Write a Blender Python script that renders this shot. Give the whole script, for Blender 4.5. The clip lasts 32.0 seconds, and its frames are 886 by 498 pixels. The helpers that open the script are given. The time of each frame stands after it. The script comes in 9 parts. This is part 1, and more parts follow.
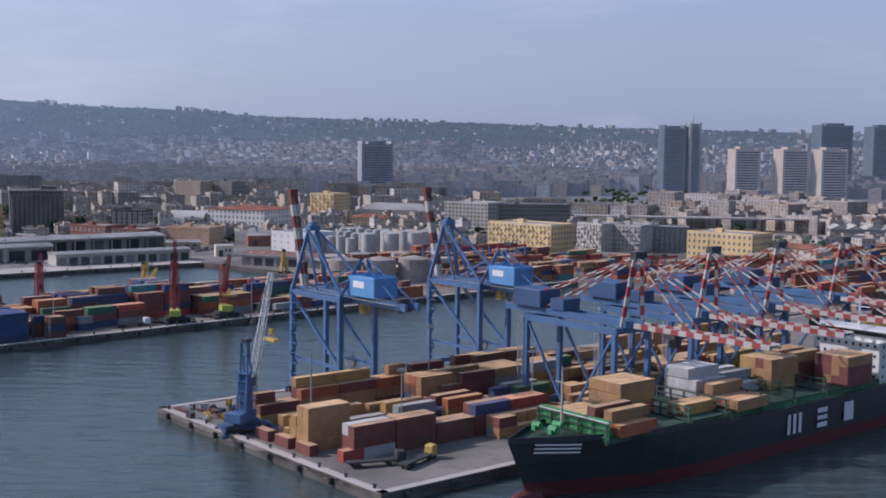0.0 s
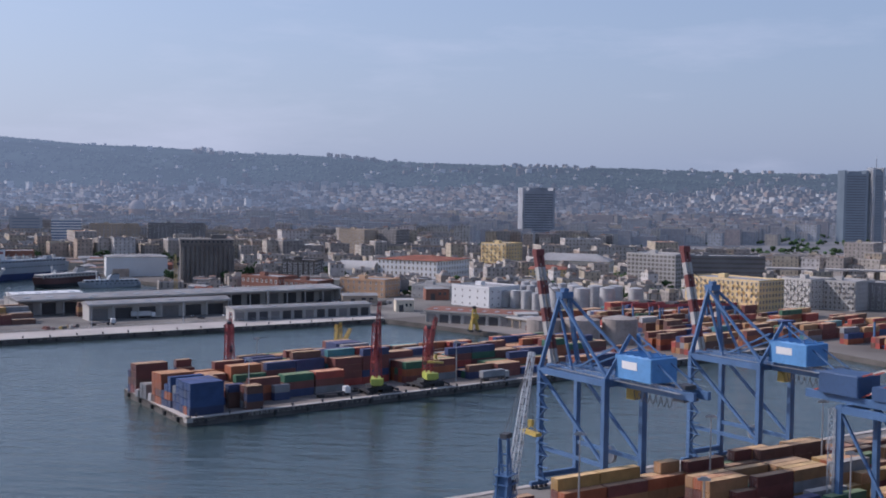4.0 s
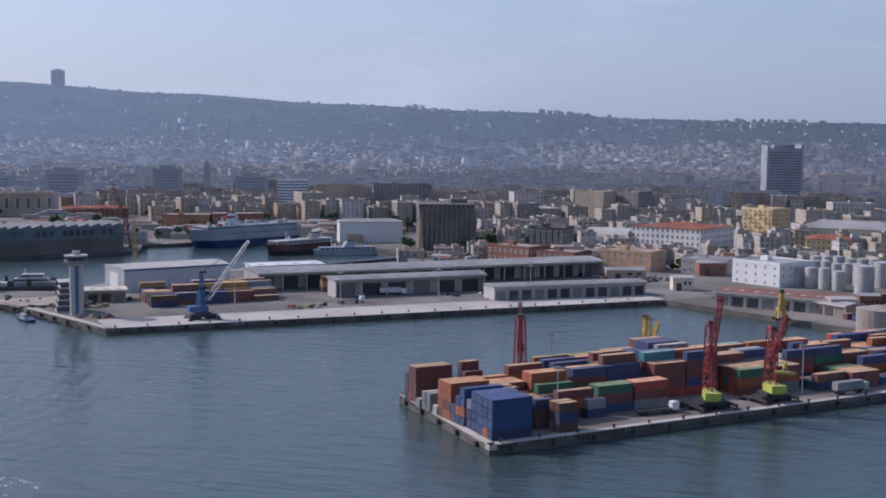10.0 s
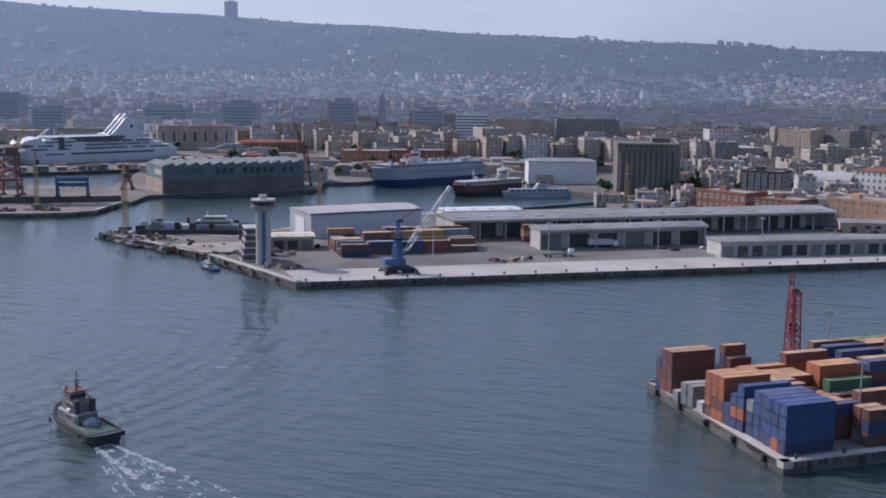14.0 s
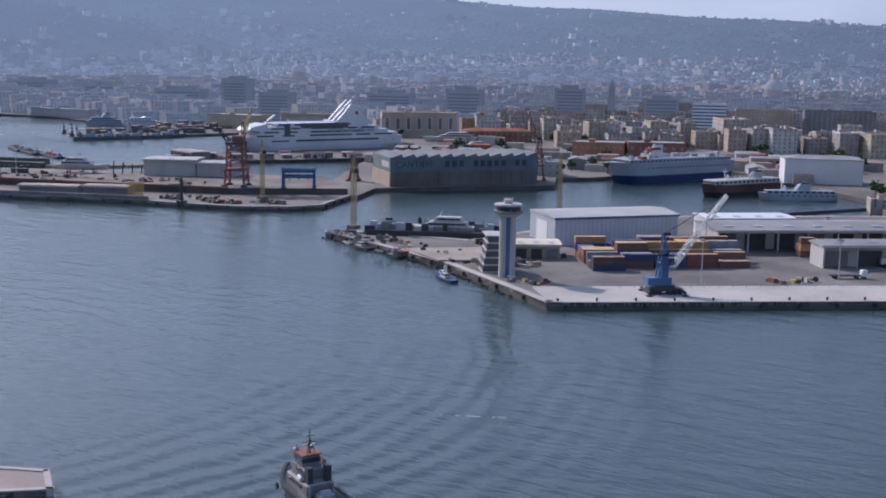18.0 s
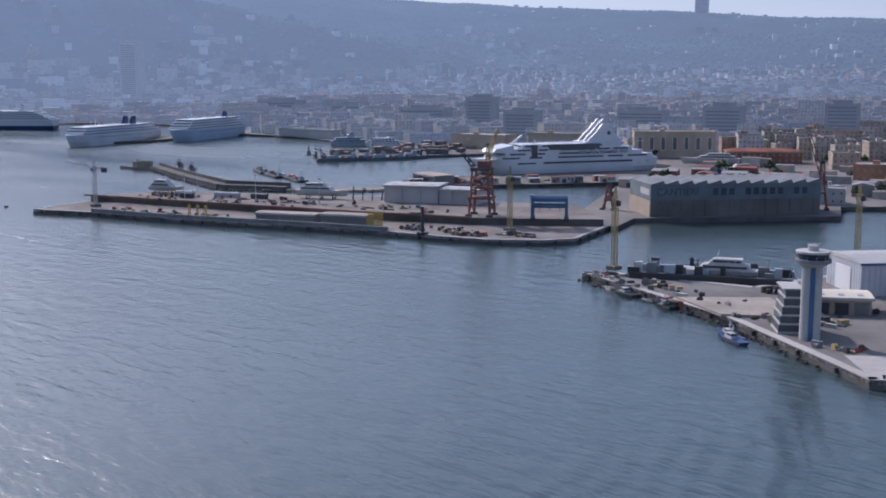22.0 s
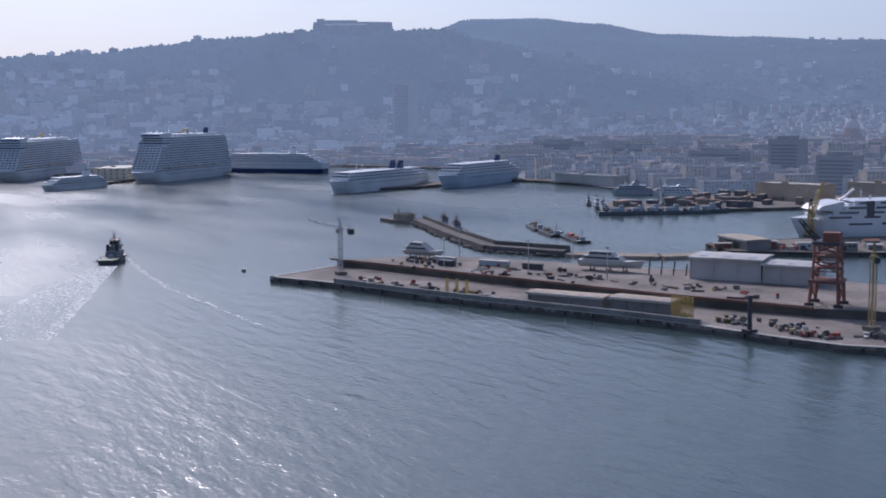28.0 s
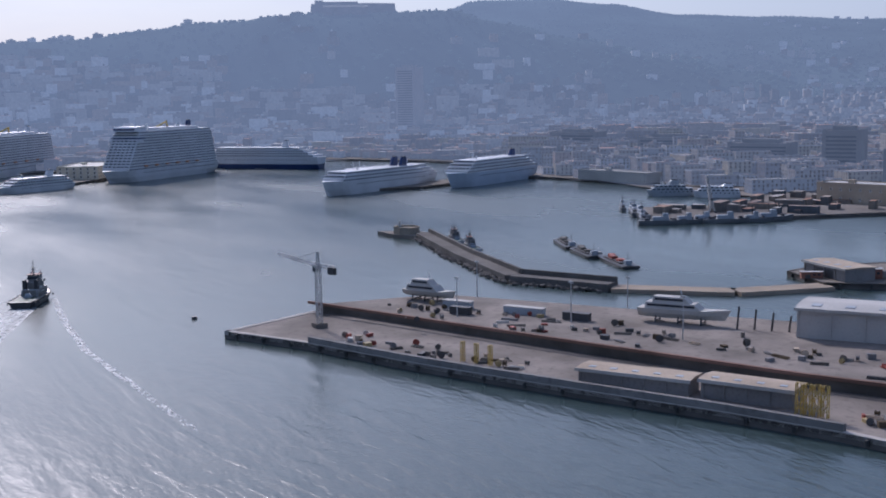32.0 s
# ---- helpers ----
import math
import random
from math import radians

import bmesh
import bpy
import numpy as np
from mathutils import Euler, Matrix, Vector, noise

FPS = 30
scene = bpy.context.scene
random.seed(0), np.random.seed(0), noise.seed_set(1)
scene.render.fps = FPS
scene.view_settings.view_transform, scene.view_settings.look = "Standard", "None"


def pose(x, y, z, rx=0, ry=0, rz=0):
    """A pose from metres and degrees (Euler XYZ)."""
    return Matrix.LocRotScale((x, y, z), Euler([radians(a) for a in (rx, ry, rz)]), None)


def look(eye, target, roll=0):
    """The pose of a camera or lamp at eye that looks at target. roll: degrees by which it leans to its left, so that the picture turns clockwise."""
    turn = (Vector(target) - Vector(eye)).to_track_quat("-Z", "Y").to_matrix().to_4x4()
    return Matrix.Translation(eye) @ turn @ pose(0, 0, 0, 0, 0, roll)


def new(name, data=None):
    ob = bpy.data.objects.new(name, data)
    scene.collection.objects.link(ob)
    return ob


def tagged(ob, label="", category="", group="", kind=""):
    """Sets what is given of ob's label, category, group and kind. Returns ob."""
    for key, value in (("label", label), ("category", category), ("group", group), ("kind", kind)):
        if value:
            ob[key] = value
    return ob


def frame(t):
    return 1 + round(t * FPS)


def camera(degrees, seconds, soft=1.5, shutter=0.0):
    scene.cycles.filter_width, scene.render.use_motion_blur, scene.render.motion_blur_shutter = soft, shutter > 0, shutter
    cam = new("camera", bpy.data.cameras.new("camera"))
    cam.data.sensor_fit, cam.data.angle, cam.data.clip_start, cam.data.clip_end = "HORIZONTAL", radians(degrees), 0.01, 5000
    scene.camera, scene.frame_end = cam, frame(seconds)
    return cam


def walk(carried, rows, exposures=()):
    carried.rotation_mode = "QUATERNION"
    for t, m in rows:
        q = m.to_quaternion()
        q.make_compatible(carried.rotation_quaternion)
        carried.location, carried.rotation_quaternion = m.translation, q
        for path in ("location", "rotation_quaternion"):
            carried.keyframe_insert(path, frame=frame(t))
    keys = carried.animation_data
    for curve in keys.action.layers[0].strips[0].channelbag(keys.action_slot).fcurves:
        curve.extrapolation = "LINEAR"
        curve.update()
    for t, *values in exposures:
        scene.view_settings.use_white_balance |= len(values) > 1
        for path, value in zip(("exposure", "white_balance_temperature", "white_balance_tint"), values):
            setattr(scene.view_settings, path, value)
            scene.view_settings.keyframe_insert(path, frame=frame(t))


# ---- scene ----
cam = camera(41.29, 32.0, soft=1.9)
ROWS = [
    (0.0, 0.00, -0.00, 76.00, -0.00, -5.02, -0.78),
    (0.5, -4.35, 6.38, 75.92, 0.82, -4.70, -0.75),
    (1.0, -8.76, 12.90, 75.90, 1.72, -4.38, -0.68),
    (1.5, -13.07, 19.46, 75.96, 2.54, -4.07, -0.69),
    (2.0, -17.62, 26.06, 76.17, 3.52, -3.70, -0.66),
    (2.5, -21.90, 32.61, 76.46, 4.35, -3.45, -0.73),
    (3.0, -26.04, 39.01, 76.72, 5.19, -3.22, -0.74),
    (3.5, -30.14, 45.30, 77.00, 5.98, -3.06, -0.73),
    (5.5, -47.07, 69.96, 78.42, 9.22, -2.58, -0.76),
    (6.0, -51.37, 76.28, 78.66, 10.07, -2.90, -0.78),
    (6.5, -55.79, 82.63, 78.83, 10.88, -3.30, -0.78),
    (7.0, -60.14, 88.98, 78.92, 11.65, -3.58, -0.71),
    (7.5, -64.49, 95.33, 78.98, 12.43, -3.85, -0.59),
    (8.0, -69.17, 101.75, 79.05, 13.34, -4.12, -0.51),
    (8.5, -73.85, 108.13, 79.09, 14.10, -4.34, -0.45),
    (9.0, -78.40, 114.51, 79.12, 14.94, -4.56, -0.49),
    (9.5, -82.83, 121.01, 79.12, 15.65, -4.75, -0.50),
    (10.0, -87.66, 127.87, 79.17, 16.49, -5.11, -0.50),
    (10.5, -92.60, 134.53, 79.23, 17.26, -5.57, -0.49),
    (11.0, -97.63, 141.04, 79.32, 18.10, -6.05, -0.46),
    (11.5, -102.89, 147.36, 79.42, 18.97, -6.44, -0.48),
    (12.0, -108.02, 153.57, 79.46, 19.94, -6.82, -0.49),
    (12.5, -113.37, 159.76, 79.50, 21.17, -7.40, -0.46),
    (13.0, -118.38, 165.55, 79.45, 22.09, -7.79, -0.48),
    (13.5, -123.42, 171.02, 79.48, 23.15, -8.13, -0.55),
    (15.5, -143.73, 190.58, 80.63, 28.09, -9.45, -1.06),
    (16.0, -149.05, 196.06, 80.82, 29.37, -9.75, -1.08),
    (16.5, -154.46, 201.60, 80.99, 30.77, -9.74, -1.01),
    (17.0, -159.96, 207.23, 81.11, 32.03, -9.49, -1.01),
    (17.5, -165.49, 212.93, 81.12, 33.32, -9.34, -0.94),
    (18.0, -171.27, 218.72, 81.08, 34.59, -9.35, -0.89),
    (18.5, -177.20, 224.63, 81.05, 36.01, -9.48, -0.77),
    (19.0, -183.28, 230.54, 81.04, 37.37, -9.66, -0.69),
    (19.5, -189.16, 236.47, 81.00, 39.05, -9.69, -0.60),
    (20.0, -195.00, 242.34, 80.99, 40.45, -9.66, -0.51),
    (20.5, -200.83, 248.08, 80.97, 41.81, -9.49, -0.30),
    (21.0, -206.79, 253.61, 81.02, 43.28, -9.21, -0.19),
    (21.5, -212.90, 259.00, 81.14, 44.73, -8.94, -0.09),
    (22.0, -219.05, 264.28, 81.30, 46.18, -8.68, 0.03),
    (22.5, -225.08, 269.48, 81.36, 47.54, -8.42, 0.06),
    (23.0, -231.33, 274.52, 81.42, 48.88, -8.22, 0.07),
    (23.5, -237.65, 279.41, 81.40, 50.21, -7.99, 0.15),
    (24.0, -244.14, 284.24, 81.43, 51.68, -7.70, 0.19),
    (24.5, -250.77, 288.97, 81.54, 53.10, -7.52, 0.16),
    (25.0, -257.41, 293.75, 81.67, 54.42, -7.42, 0.19),
    (25.5, -264.25, 298.45, 81.85, 55.82, -7.33, 0.18),
    (27.5, -314.29, 331.96, 82.50, 58.96, -6.92, 0.42),
    (28.0, -330.08, 341.14, 83.16, 59.39, -6.80, 0.47),
    (28.5, -345.88, 350.44, 83.86, 59.59, -6.84, 0.59),
    (29.0, -361.79, 359.59, 84.71, 59.77, -6.90, 0.64),
    (29.5, -377.90, 368.55, 85.60, 59.86, -7.01, 0.65),
    (30.0, -394.05, 377.47, 86.40, 59.83, -7.17, 0.71),
    (30.5, -409.98, 386.81, 86.81, 59.84, -7.27, 0.77),
    (31.0, -425.93, 396.10, 86.99, 59.79, -7.33, 0.86),
    (31.5, -441.83, 405.33, 87.15, 59.76, -7.43, 0.85),
    (32.0, -457.78, 414.39, 87.31, 59.67, -7.54, 0.91),
]
walk(cam, [(t, pose(x, y, z, 90 + pitch, roll, yaw)) for t, x, y, z, yaw, pitch, roll in ROWS], [(0.0, 0.56, 5720, 21), (12.0, 0.61, 5720, 21), (18.0, 0.72, 5580, 21), (24.0, 0.7, 5560, 21), (28.0, 0.5, 5540, 21), (32.0, 0.48, 5540, 21)])

# ---- sky and sun ----
SUN_YAW, SUN_ELEV = 84.0, 36.0          # the sun stands over the west, ahead of the last stretch
world = bpy.data.worlds.new("sky")
scene.world = world
world.use_nodes = True
wn, wl = world.node_tree.nodes, world.node_tree.links
sky = wn.new("ShaderNodeTexSky")
sky.sky_type = "NISHITA"
sky.sun_disc = False
sky.sun_elevation = radians(SUN_ELEV)
sky.sun_rotation = radians(-SUN_YAW)
sky.air_density, sky.dust_density, sky.ozone_density = 1.3, 2.0, 3.0
wco = wn.new("ShaderNodeTexCoord")
wmap = wn.new("ShaderNodeMapping")
wmap.inputs["Scale"].default_value = (1.2, 1.2, 6.0)
wl.new(wco.outputs["Generated"], wmap.inputs["Vector"])
cloud = wn.new("ShaderNodeTexNoise")
cloud.inputs["Scale"].default_value, cloud.inputs["Detail"].default_value, cloud.inputs["Roughness"].default_value = 2.2, 7.0, 0.6
wl.new(wmap.outputs["Vector"], cloud.inputs["Vector"])
cramp = wn.new("ShaderNodeValToRGB")
cramp.color_ramp.elements[0].position, cramp.color_ramp.elements[1].position = 0.52, 0.8
cramp.color_ramp.elements[1].color = (0.4, 0.4, 0.4, 1)
wl.new(cloud.outputs["Fac"], cramp.inputs["Fac"])
cmix = wn.new("ShaderNodeMixRGB")
cmix.inputs["Color2"].default_value = (5.6, 5.7, 6.2, 1)
wl.new(cramp.outputs["Color"], cmix.inputs["Fac"])
# pale haze low over the horizon
wsep = wn.new("ShaderNodeSeparateXYZ")
wl.new(wco.outputs["Generated"], wsep.inputs["Vector"])
hramp = wn.new("ShaderNodeMapRange")
hramp.interpolation_type = "SMOOTHSTEP"
hramp.inputs["From Min"].default_value, hramp.inputs["From Max"].default_value = -0.02, 0.45
hramp.inputs["To Min"].default_value, hramp.inputs["To Max"].default_value = 0.74, 0.16
wl.new(wsep.outputs["Z"], hramp.inputs["Value"])
hmix = wn.new("ShaderNodeMixRGB")
htone = wn.new("ShaderNodeValToRGB")            # the haze is brightest below the sun
htone.color_ramp.elements[0].color, htone.color_ramp.elements[1].color = (4.3, 4.95, 5.9, 1), (2.75, 3.35, 4.3, 1)
hside = wn.new("ShaderNodeMapRange")
hside.inputs["From Min"].default_value, hside.inputs["From Max"].default_value = -0.95, 0.2
wl.new(wsep.outputs["X"], hside.inputs["Value"])
wl.new(hside.outputs["Result"], htone.inputs["Fac"])
wl.new(htone.outputs["Color"], hmix.inputs["Color2"])
wl.new(hramp.outputs["Result"], hmix.inputs["Fac"])
wl.new(sky.outputs["Color"], hmix.inputs["Color1"])
wl.new(hmix.outputs["Color"], cmix.inputs["Color1"])
wl.new(cmix.outputs["Color"], wn["Background"].inputs["Color"])
wn["Background"].inputs["Strength"].default_value = 0.085
sun = new("sun", bpy.data.lights.new("sun", "SUN"))
sun.data.energy, sun.data.angle, sun.data.color = 2.35, radians(0.6), (1.0, 0.9, 0.78)
_sy, _se = radians(SUN_YAW), radians(SUN_ELEV)
sun.matrix_world = look((-math.sin(_sy) * math.cos(_se) * 500, math.cos(_sy) * math.cos(_se) * 500, math.sin(_se) * 500), (0, 0, 0))

# ---- materials ----
MATS = {}


def surf(name, rgb, rough=0.7, metal=0.0, big=0.05, small=1.2, vary=0.25, stain=0.3, bump=0.15, island=0.0, obj=0.0, dark=None):
    """A painted or mineral surface: base colour broken up at two scales, with stains and a fine relief."""
    if name in MATS:
        return MATS[name]
    m = bpy.data.materials.new(name)
    m.use_nodes = True
    n, l = m.node_tree.nodes, m.node_tree.links
    b = n["Principled BSDF"]
    co = n.new("ShaderNodeTexCoord")
    geo = n.new("ShaderNodeNewGeometry")
    n1 = n.new("ShaderNodeTexNoise")
    n1.inputs["Scale"].default_value, n1.inputs["Detail"].default_value = big, 5.0
    n2 = n.new("ShaderNodeTexNoise")
    n2.inputs["Scale"].default_value, n2.inputs["Detail"].default_value = small, 6.0
    l.new(geo.outputs["Position"], n1.inputs["Vector"])
    l.new(geo.outputs["Position"], n2.inputs["Vector"])
    d = dark or tuple(c * 0.45 for c in rgb)
    r1 = n.new("ShaderNodeValToRGB")
    r1.color_ramp.elements[0].position, r1.color_ramp.elements[1].position = 0.36, 0.66
    r1.color_ramp.elements[0].color = (*[c * (1 - vary) for c in rgb], 1)
    r1.color_ramp.elements[1].color = (*[min(1, c * (1 + vary * 0.7)) for c in rgb], 1)
    l.new(n1.outputs["Fac"], r1.inputs["Fac"])
    r2 = n.new("ShaderNodeValToRGB")
    r2.color_ramp.elements[0].position, r2.color_ramp.elements[1].position = 0.52, 0.72
    r2.color_ramp.elements[0].color, r2.color_ramp.elements[1].color = (0, 0, 0, 1), (stain, stain, stain, 1)
    l.new(n2.outputs["Fac"], r2.inputs["Fac"])
    mx = n.new("ShaderNodeMixRGB")
    mx.inputs["Color2"].default_value = (*d, 1)
    l.new(r2.outputs["Color"], mx.inputs["Fac"])
    l.new(r1.outputs["Color"], mx.inputs["Color1"])
    out = mx.outputs["Color"]
    if island or obj:
        hs = n.new("ShaderNodeHueSaturation")
        mr = n.new("ShaderNodeMapRange")
        k = island or obj
        mr.inputs["To Min"].default_value, mr.inputs["To Max"].default_value = 1 - k, 1 + k
        if island:
            l.new(geo.outputs["Random Per Island"], mr.inputs["Value"])
        else:
            oi = n.new("ShaderNodeObjectInfo")
            l.new(oi.outputs["Random"], mr.inputs["Value"])
        l.new(mr.outputs["Result"], hs.inputs["Value"])
        l.new(out, hs.inputs["Color"])
        out = hs.outputs["Color"]
    l.new(out, b.inputs["Base Color"])
    b.inputs["Roughness"].default_value, b.inputs["Metallic"].default_value = rough, metal
    if rough > 0.75:
        b.inputs["Specular IOR Level"].default_value = 0.12      # dusty, open-pored surfaces
    if bump:
        bp = n.new("ShaderNodeBump")
        bp.inputs["Strength"].default_value, bp.inputs["Distance"].default_value = bump, 0.1
        l.new(n2.outputs["Fac"], bp.inputs["Height"])
        l.new(bp.outputs["Normal"], b.inputs["Normal"])
    MATS[name] = m
    return m


def palette_surf(name, colours, rough=0.85, vary=0.2, single=False):
    """Walls or roofs of many houses: each loose piece takes one colour of a list, with its own lightness and weathering."""
    m = bpy.data.materials.new(name)
    m.use_nodes = True
    n, l = m.node_tree.nodes, m.node_tree.links
    geo = n.new("ShaderNodeNewGeometry")
    r = n.new("ShaderNodeValToRGB")
    r.color_ramp.interpolation = "CONSTANT"
    els = r.color_ramp.elements
    while len(els) < len(colours):
        els.new(0.5)
    for i, c in enumerate(colours):
        els[i].position = i / len(colours)
        els[i].color = (*c, 1)
    if single:
        oi = n.new("ShaderNodeObjectInfo")
        l.new(oi.outputs["Random"], r.inputs["Fac"])
    else:
        l.new(geo.outputs["Random Per Island"], r.inputs["Fac"])
    ns = n.new("ShaderNodeTexNoise")
    ns.inputs["Scale"].default_value, ns.inputs["Detail"].default_value = 0.25, 6.0
    l.new(geo.outputs["Position"], ns.inputs["Vector"])
    mr = n.new("ShaderNodeMapRange")
    mr.inputs["From Min"].default_value, mr.inputs["From Max"].default_value = 0.3, 0.7
    mr.inputs["To Min"].default_value, mr.inputs["To Max"].default_value = 1 - vary, 1 + vary
    l.new(ns.outputs["Fac"], mr.inputs["Value"])
    hs = n.new("ShaderNodeHueSaturation")
    l.new(r.outputs["Color"], hs.inputs["Color"])
    l.new(mr.outputs["Result"], hs.inputs["Value"])
    b = n["Principled BSDF"]
    l.new(hs.outputs["Color"], b.inputs["Base Color"])
    b.inputs["Roughness"].default_value, b.inputs["Specular IOR Level"].default_value = rough, 0.12
    MATS[name] = m
    return m


def haze_glow(m, k=0.11):
    """Adds a faint blue emission to a surface: distance haze painted on as glow."""
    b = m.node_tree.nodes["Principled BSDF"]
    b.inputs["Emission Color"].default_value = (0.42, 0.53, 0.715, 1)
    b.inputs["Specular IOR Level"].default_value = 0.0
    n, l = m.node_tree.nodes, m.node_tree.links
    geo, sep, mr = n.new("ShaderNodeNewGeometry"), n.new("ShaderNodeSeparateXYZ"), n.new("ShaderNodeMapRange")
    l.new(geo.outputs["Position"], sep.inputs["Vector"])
    l.new(sep.outputs["X"], mr.inputs["Value"])          # the painted haze glows stronger towards the sun in the west
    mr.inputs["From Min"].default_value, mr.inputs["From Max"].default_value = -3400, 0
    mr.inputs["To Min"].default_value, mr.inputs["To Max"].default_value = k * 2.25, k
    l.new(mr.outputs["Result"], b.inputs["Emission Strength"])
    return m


def water_surface():
    m = bpy.data.materials.new("harbour water")
    m.use_nodes = True
    n, l = m.node_tree.nodes, m.node_tree.links
    b = n["Principled BSDF"]
    geo = n.new("ShaderNodeNewGeometry")
    mp = n.new("ShaderNodeMapping")
    mp.inputs["Rotation"].default_value = (0, 0, radians(38))
    mp.inputs["Scale"].default_value = (0.5, 1.6, 1)
    l.new(geo.outputs["Position"], mp.inputs["Vector"])
    hs = []
    for sc, det in ((0.11, 6.0), (0.42, 6.0)):
        t = n.new("ShaderNodeTexNoise")
        t.inputs["Scale"].default_value, t.inputs["Detail"].default_value = sc, det
        l.new(mp.outputs["Vector"], t.inputs["Vector"])
        hs.append(t)
    big = n.new("ShaderNodeTexNoise")
    big.inputs["Scale"].default_value, big.inputs["Detail"].default_value = 0.006, 4.0
    l.new(mp.outputs["Vector"], big.inputs["Vector"])
    mr = n.new("ShaderNodeMapRange")
    mr.inputs["From Min"].default_value, mr.inputs["From Max"].default_value = 0.35, 0.65
    mr.inputs["To Min"].default_value, mr.inputs["To Max"].default_value = 0.12, 0.24
    l.new(big.outputs["Fac"], mr.inputs["Value"])
    b.inputs["Base Color"].default_value = (0.041, 0.063, 0.063, 1)
    b.inputs["IOR"].default_value = 1.33
    b.inputs["Specular IOR Level"].default_value = 0.85
    # rings of an old wash spreading over the middle of the basin
    off = n.new("ShaderNodeVectorMath")
    off.operation = "SUBTRACT"
    off.inputs[1].default_value = (-500, 400, 0)
    l.new(geo.outputs["Position"], off.inputs[0])
    far = n.new("ShaderNodeVectorMath")
    far.operation = "LENGTH"
    l.new(off.outputs["Vector"], far.inputs[0])
    rings = n.new("ShaderNodeTexWave")
    rings.wave_type, rings.rings_direction = "RINGS", "Z"
    rings.inputs["Scale"].default_value, rings.inputs["Distortion"].default_value, rings.inputs["Detail"].default_value = 0.04, 9.0, 3.0
    rings.inputs["Detail Scale"].default_value = 0.35
    l.new(off.outputs["Vector"], rings.inputs["Vector"])
    mask = n.new("ShaderNodeMapRange")
    mask.inputs["From Min"].default_value, mask.inputs["From Max"].default_value = -385, -335
    east = n.new("ShaderNodeSeparateXYZ")
    l.new(geo.outputs["Position"], east.inputs["Vector"])
    l.new(east.outputs["X"], mask.inputs["Value"])
    rim = n.new("ShaderNodeMapRange")
    rim.inputs["From Min"].default_value, rim.inputs["From Max"].default_value = 250, 200
    l.new(far.outputs["Value"], rim.inputs["Value"])
    both = n.new("ShaderNodeMath")
    both.operation = "MULTIPLY"
    l.new(mask.outputs["Result"], both.inputs[0])
    l.new(rim.outputs["Result"], both.inputs[1])
    amp = n.new("ShaderNodeMath")
    amp.operation = "MULTIPLY"
    l.new(rings.outputs["Fac"], amp.inputs[0])
    l.new(both.outputs[0], amp.inputs[1])
    damp = n.new("ShaderNodeMath")
    damp.operation = "MULTIPLY"
    l.new(amp.outputs[0], damp.inputs[0])
    l.new(big.outputs["Fac"], damp.inputs[1])
    sumh = n.new("ShaderNodeMath")
    sumh.operation = "MULTIPLY_ADD"
    l.new(damp.outputs[0], sumh.inputs[0])
    sumh.inputs[1].default_value = 0.5
    l.new(hs[0].outputs["Fac"], sumh.inputs[2])
    # the inner basins lie calm behind the breakwater
    calm = n.new("ShaderNodeMapRange")
    calm.inputs["From Min"].default_value, calm.inputs["From Max"].default_value = -860, -620
    calm.inputs["To Min"].default_value, calm.inputs["To Max"].default_value = 0.12, 0.5
    l.new(east.outputs["X"], calm.inputs["Value"])
    sheen = n.new("ShaderNodeMapRange")
    sheen.inputs["From Min"].default_value, sheen.inputs["From Max"].default_value = -860, -620
    sheen.inputs["To Min"].default_value, sheen.inputs["To Max"].default_value = 1.3, 1.0
    l.new(east.outputs["X"], sheen.inputs["Value"])
    gloss = n.new("ShaderNodeMath")
    gloss.operation = "MULTIPLY"
    l.new(mr.outputs["Result"], gloss.inputs[0])
    l.new(sheen.outputs["Result"], gloss.inputs[1])
    l.new(gloss.outputs[0], b.inputs["Roughness"])
    bp = n.new("ShaderNodeBump")
    bp.inputs["Distance"].default_value = 1.8
    l.new(calm.outputs["Result"], bp.inputs["Strength"])
    l.new(sumh.outputs[0], bp.inputs["Height"])
    b2 = n.new("ShaderNodeBump")
    b2.inputs["Distance"].default_value = 0.45
    l.new(calm.outputs["Result"], b2.inputs["Strength"])
    l.new(hs[1].outputs["Fac"], b2.inputs["Height"])
    l.new(bp.outputs["Normal"], b2.inputs["Normal"])
    l.new(b2.outputs["Normal"], b.inputs["Normal"])
    return m


WATER = water_surface()
CONCRETE = surf("quay concrete", (0.2, 0.175, 0.15), 0.9, big=0.03, small=0.5, vary=0.2, stain=0.4)
PALE_CONC = surf("pale concrete", (0.44, 0.4, 0.36), 0.9, big=0.04, small=0.6, vary=0.14, stain=0.3)
YARD_CONC = surf("yard concrete", (0.22, 0.19, 0.165), 0.9, big=0.05, small=0.4, vary=0.3, stain=0.6)
ASPHALT = surf("yard asphalt", (0.2, 0.185, 0.165), 0.9, big=0.03, small=0.3, vary=0.3, stain=0.4)
DARKWALL = surf("wet quay wall", (0.12, 0.11, 0.1), 0.85, big=0.1, small=0.8)
RUBBER = surf("black rubber", (0.035, 0.035, 0.035), 0.7)
EARTH = surf("city ground", (0.2, 0.18, 0.16), 0.95, big=0.01, small=0.1, vary=0.35)
CRANE_BLUE = surf("crane blue paint", (0.068, 0.138, 0.265), 0.45, big=0.2, small=1.5, vary=0.15, stain=0.25)
HOUSE_BLUE = surf("light blue paint", (0.1, 0.26, 0.5), 0.5, big=0.2, vary=0.1)
NAVY = surf("navy paint", (0.035, 0.075, 0.16), 0.5, vary=0.2)
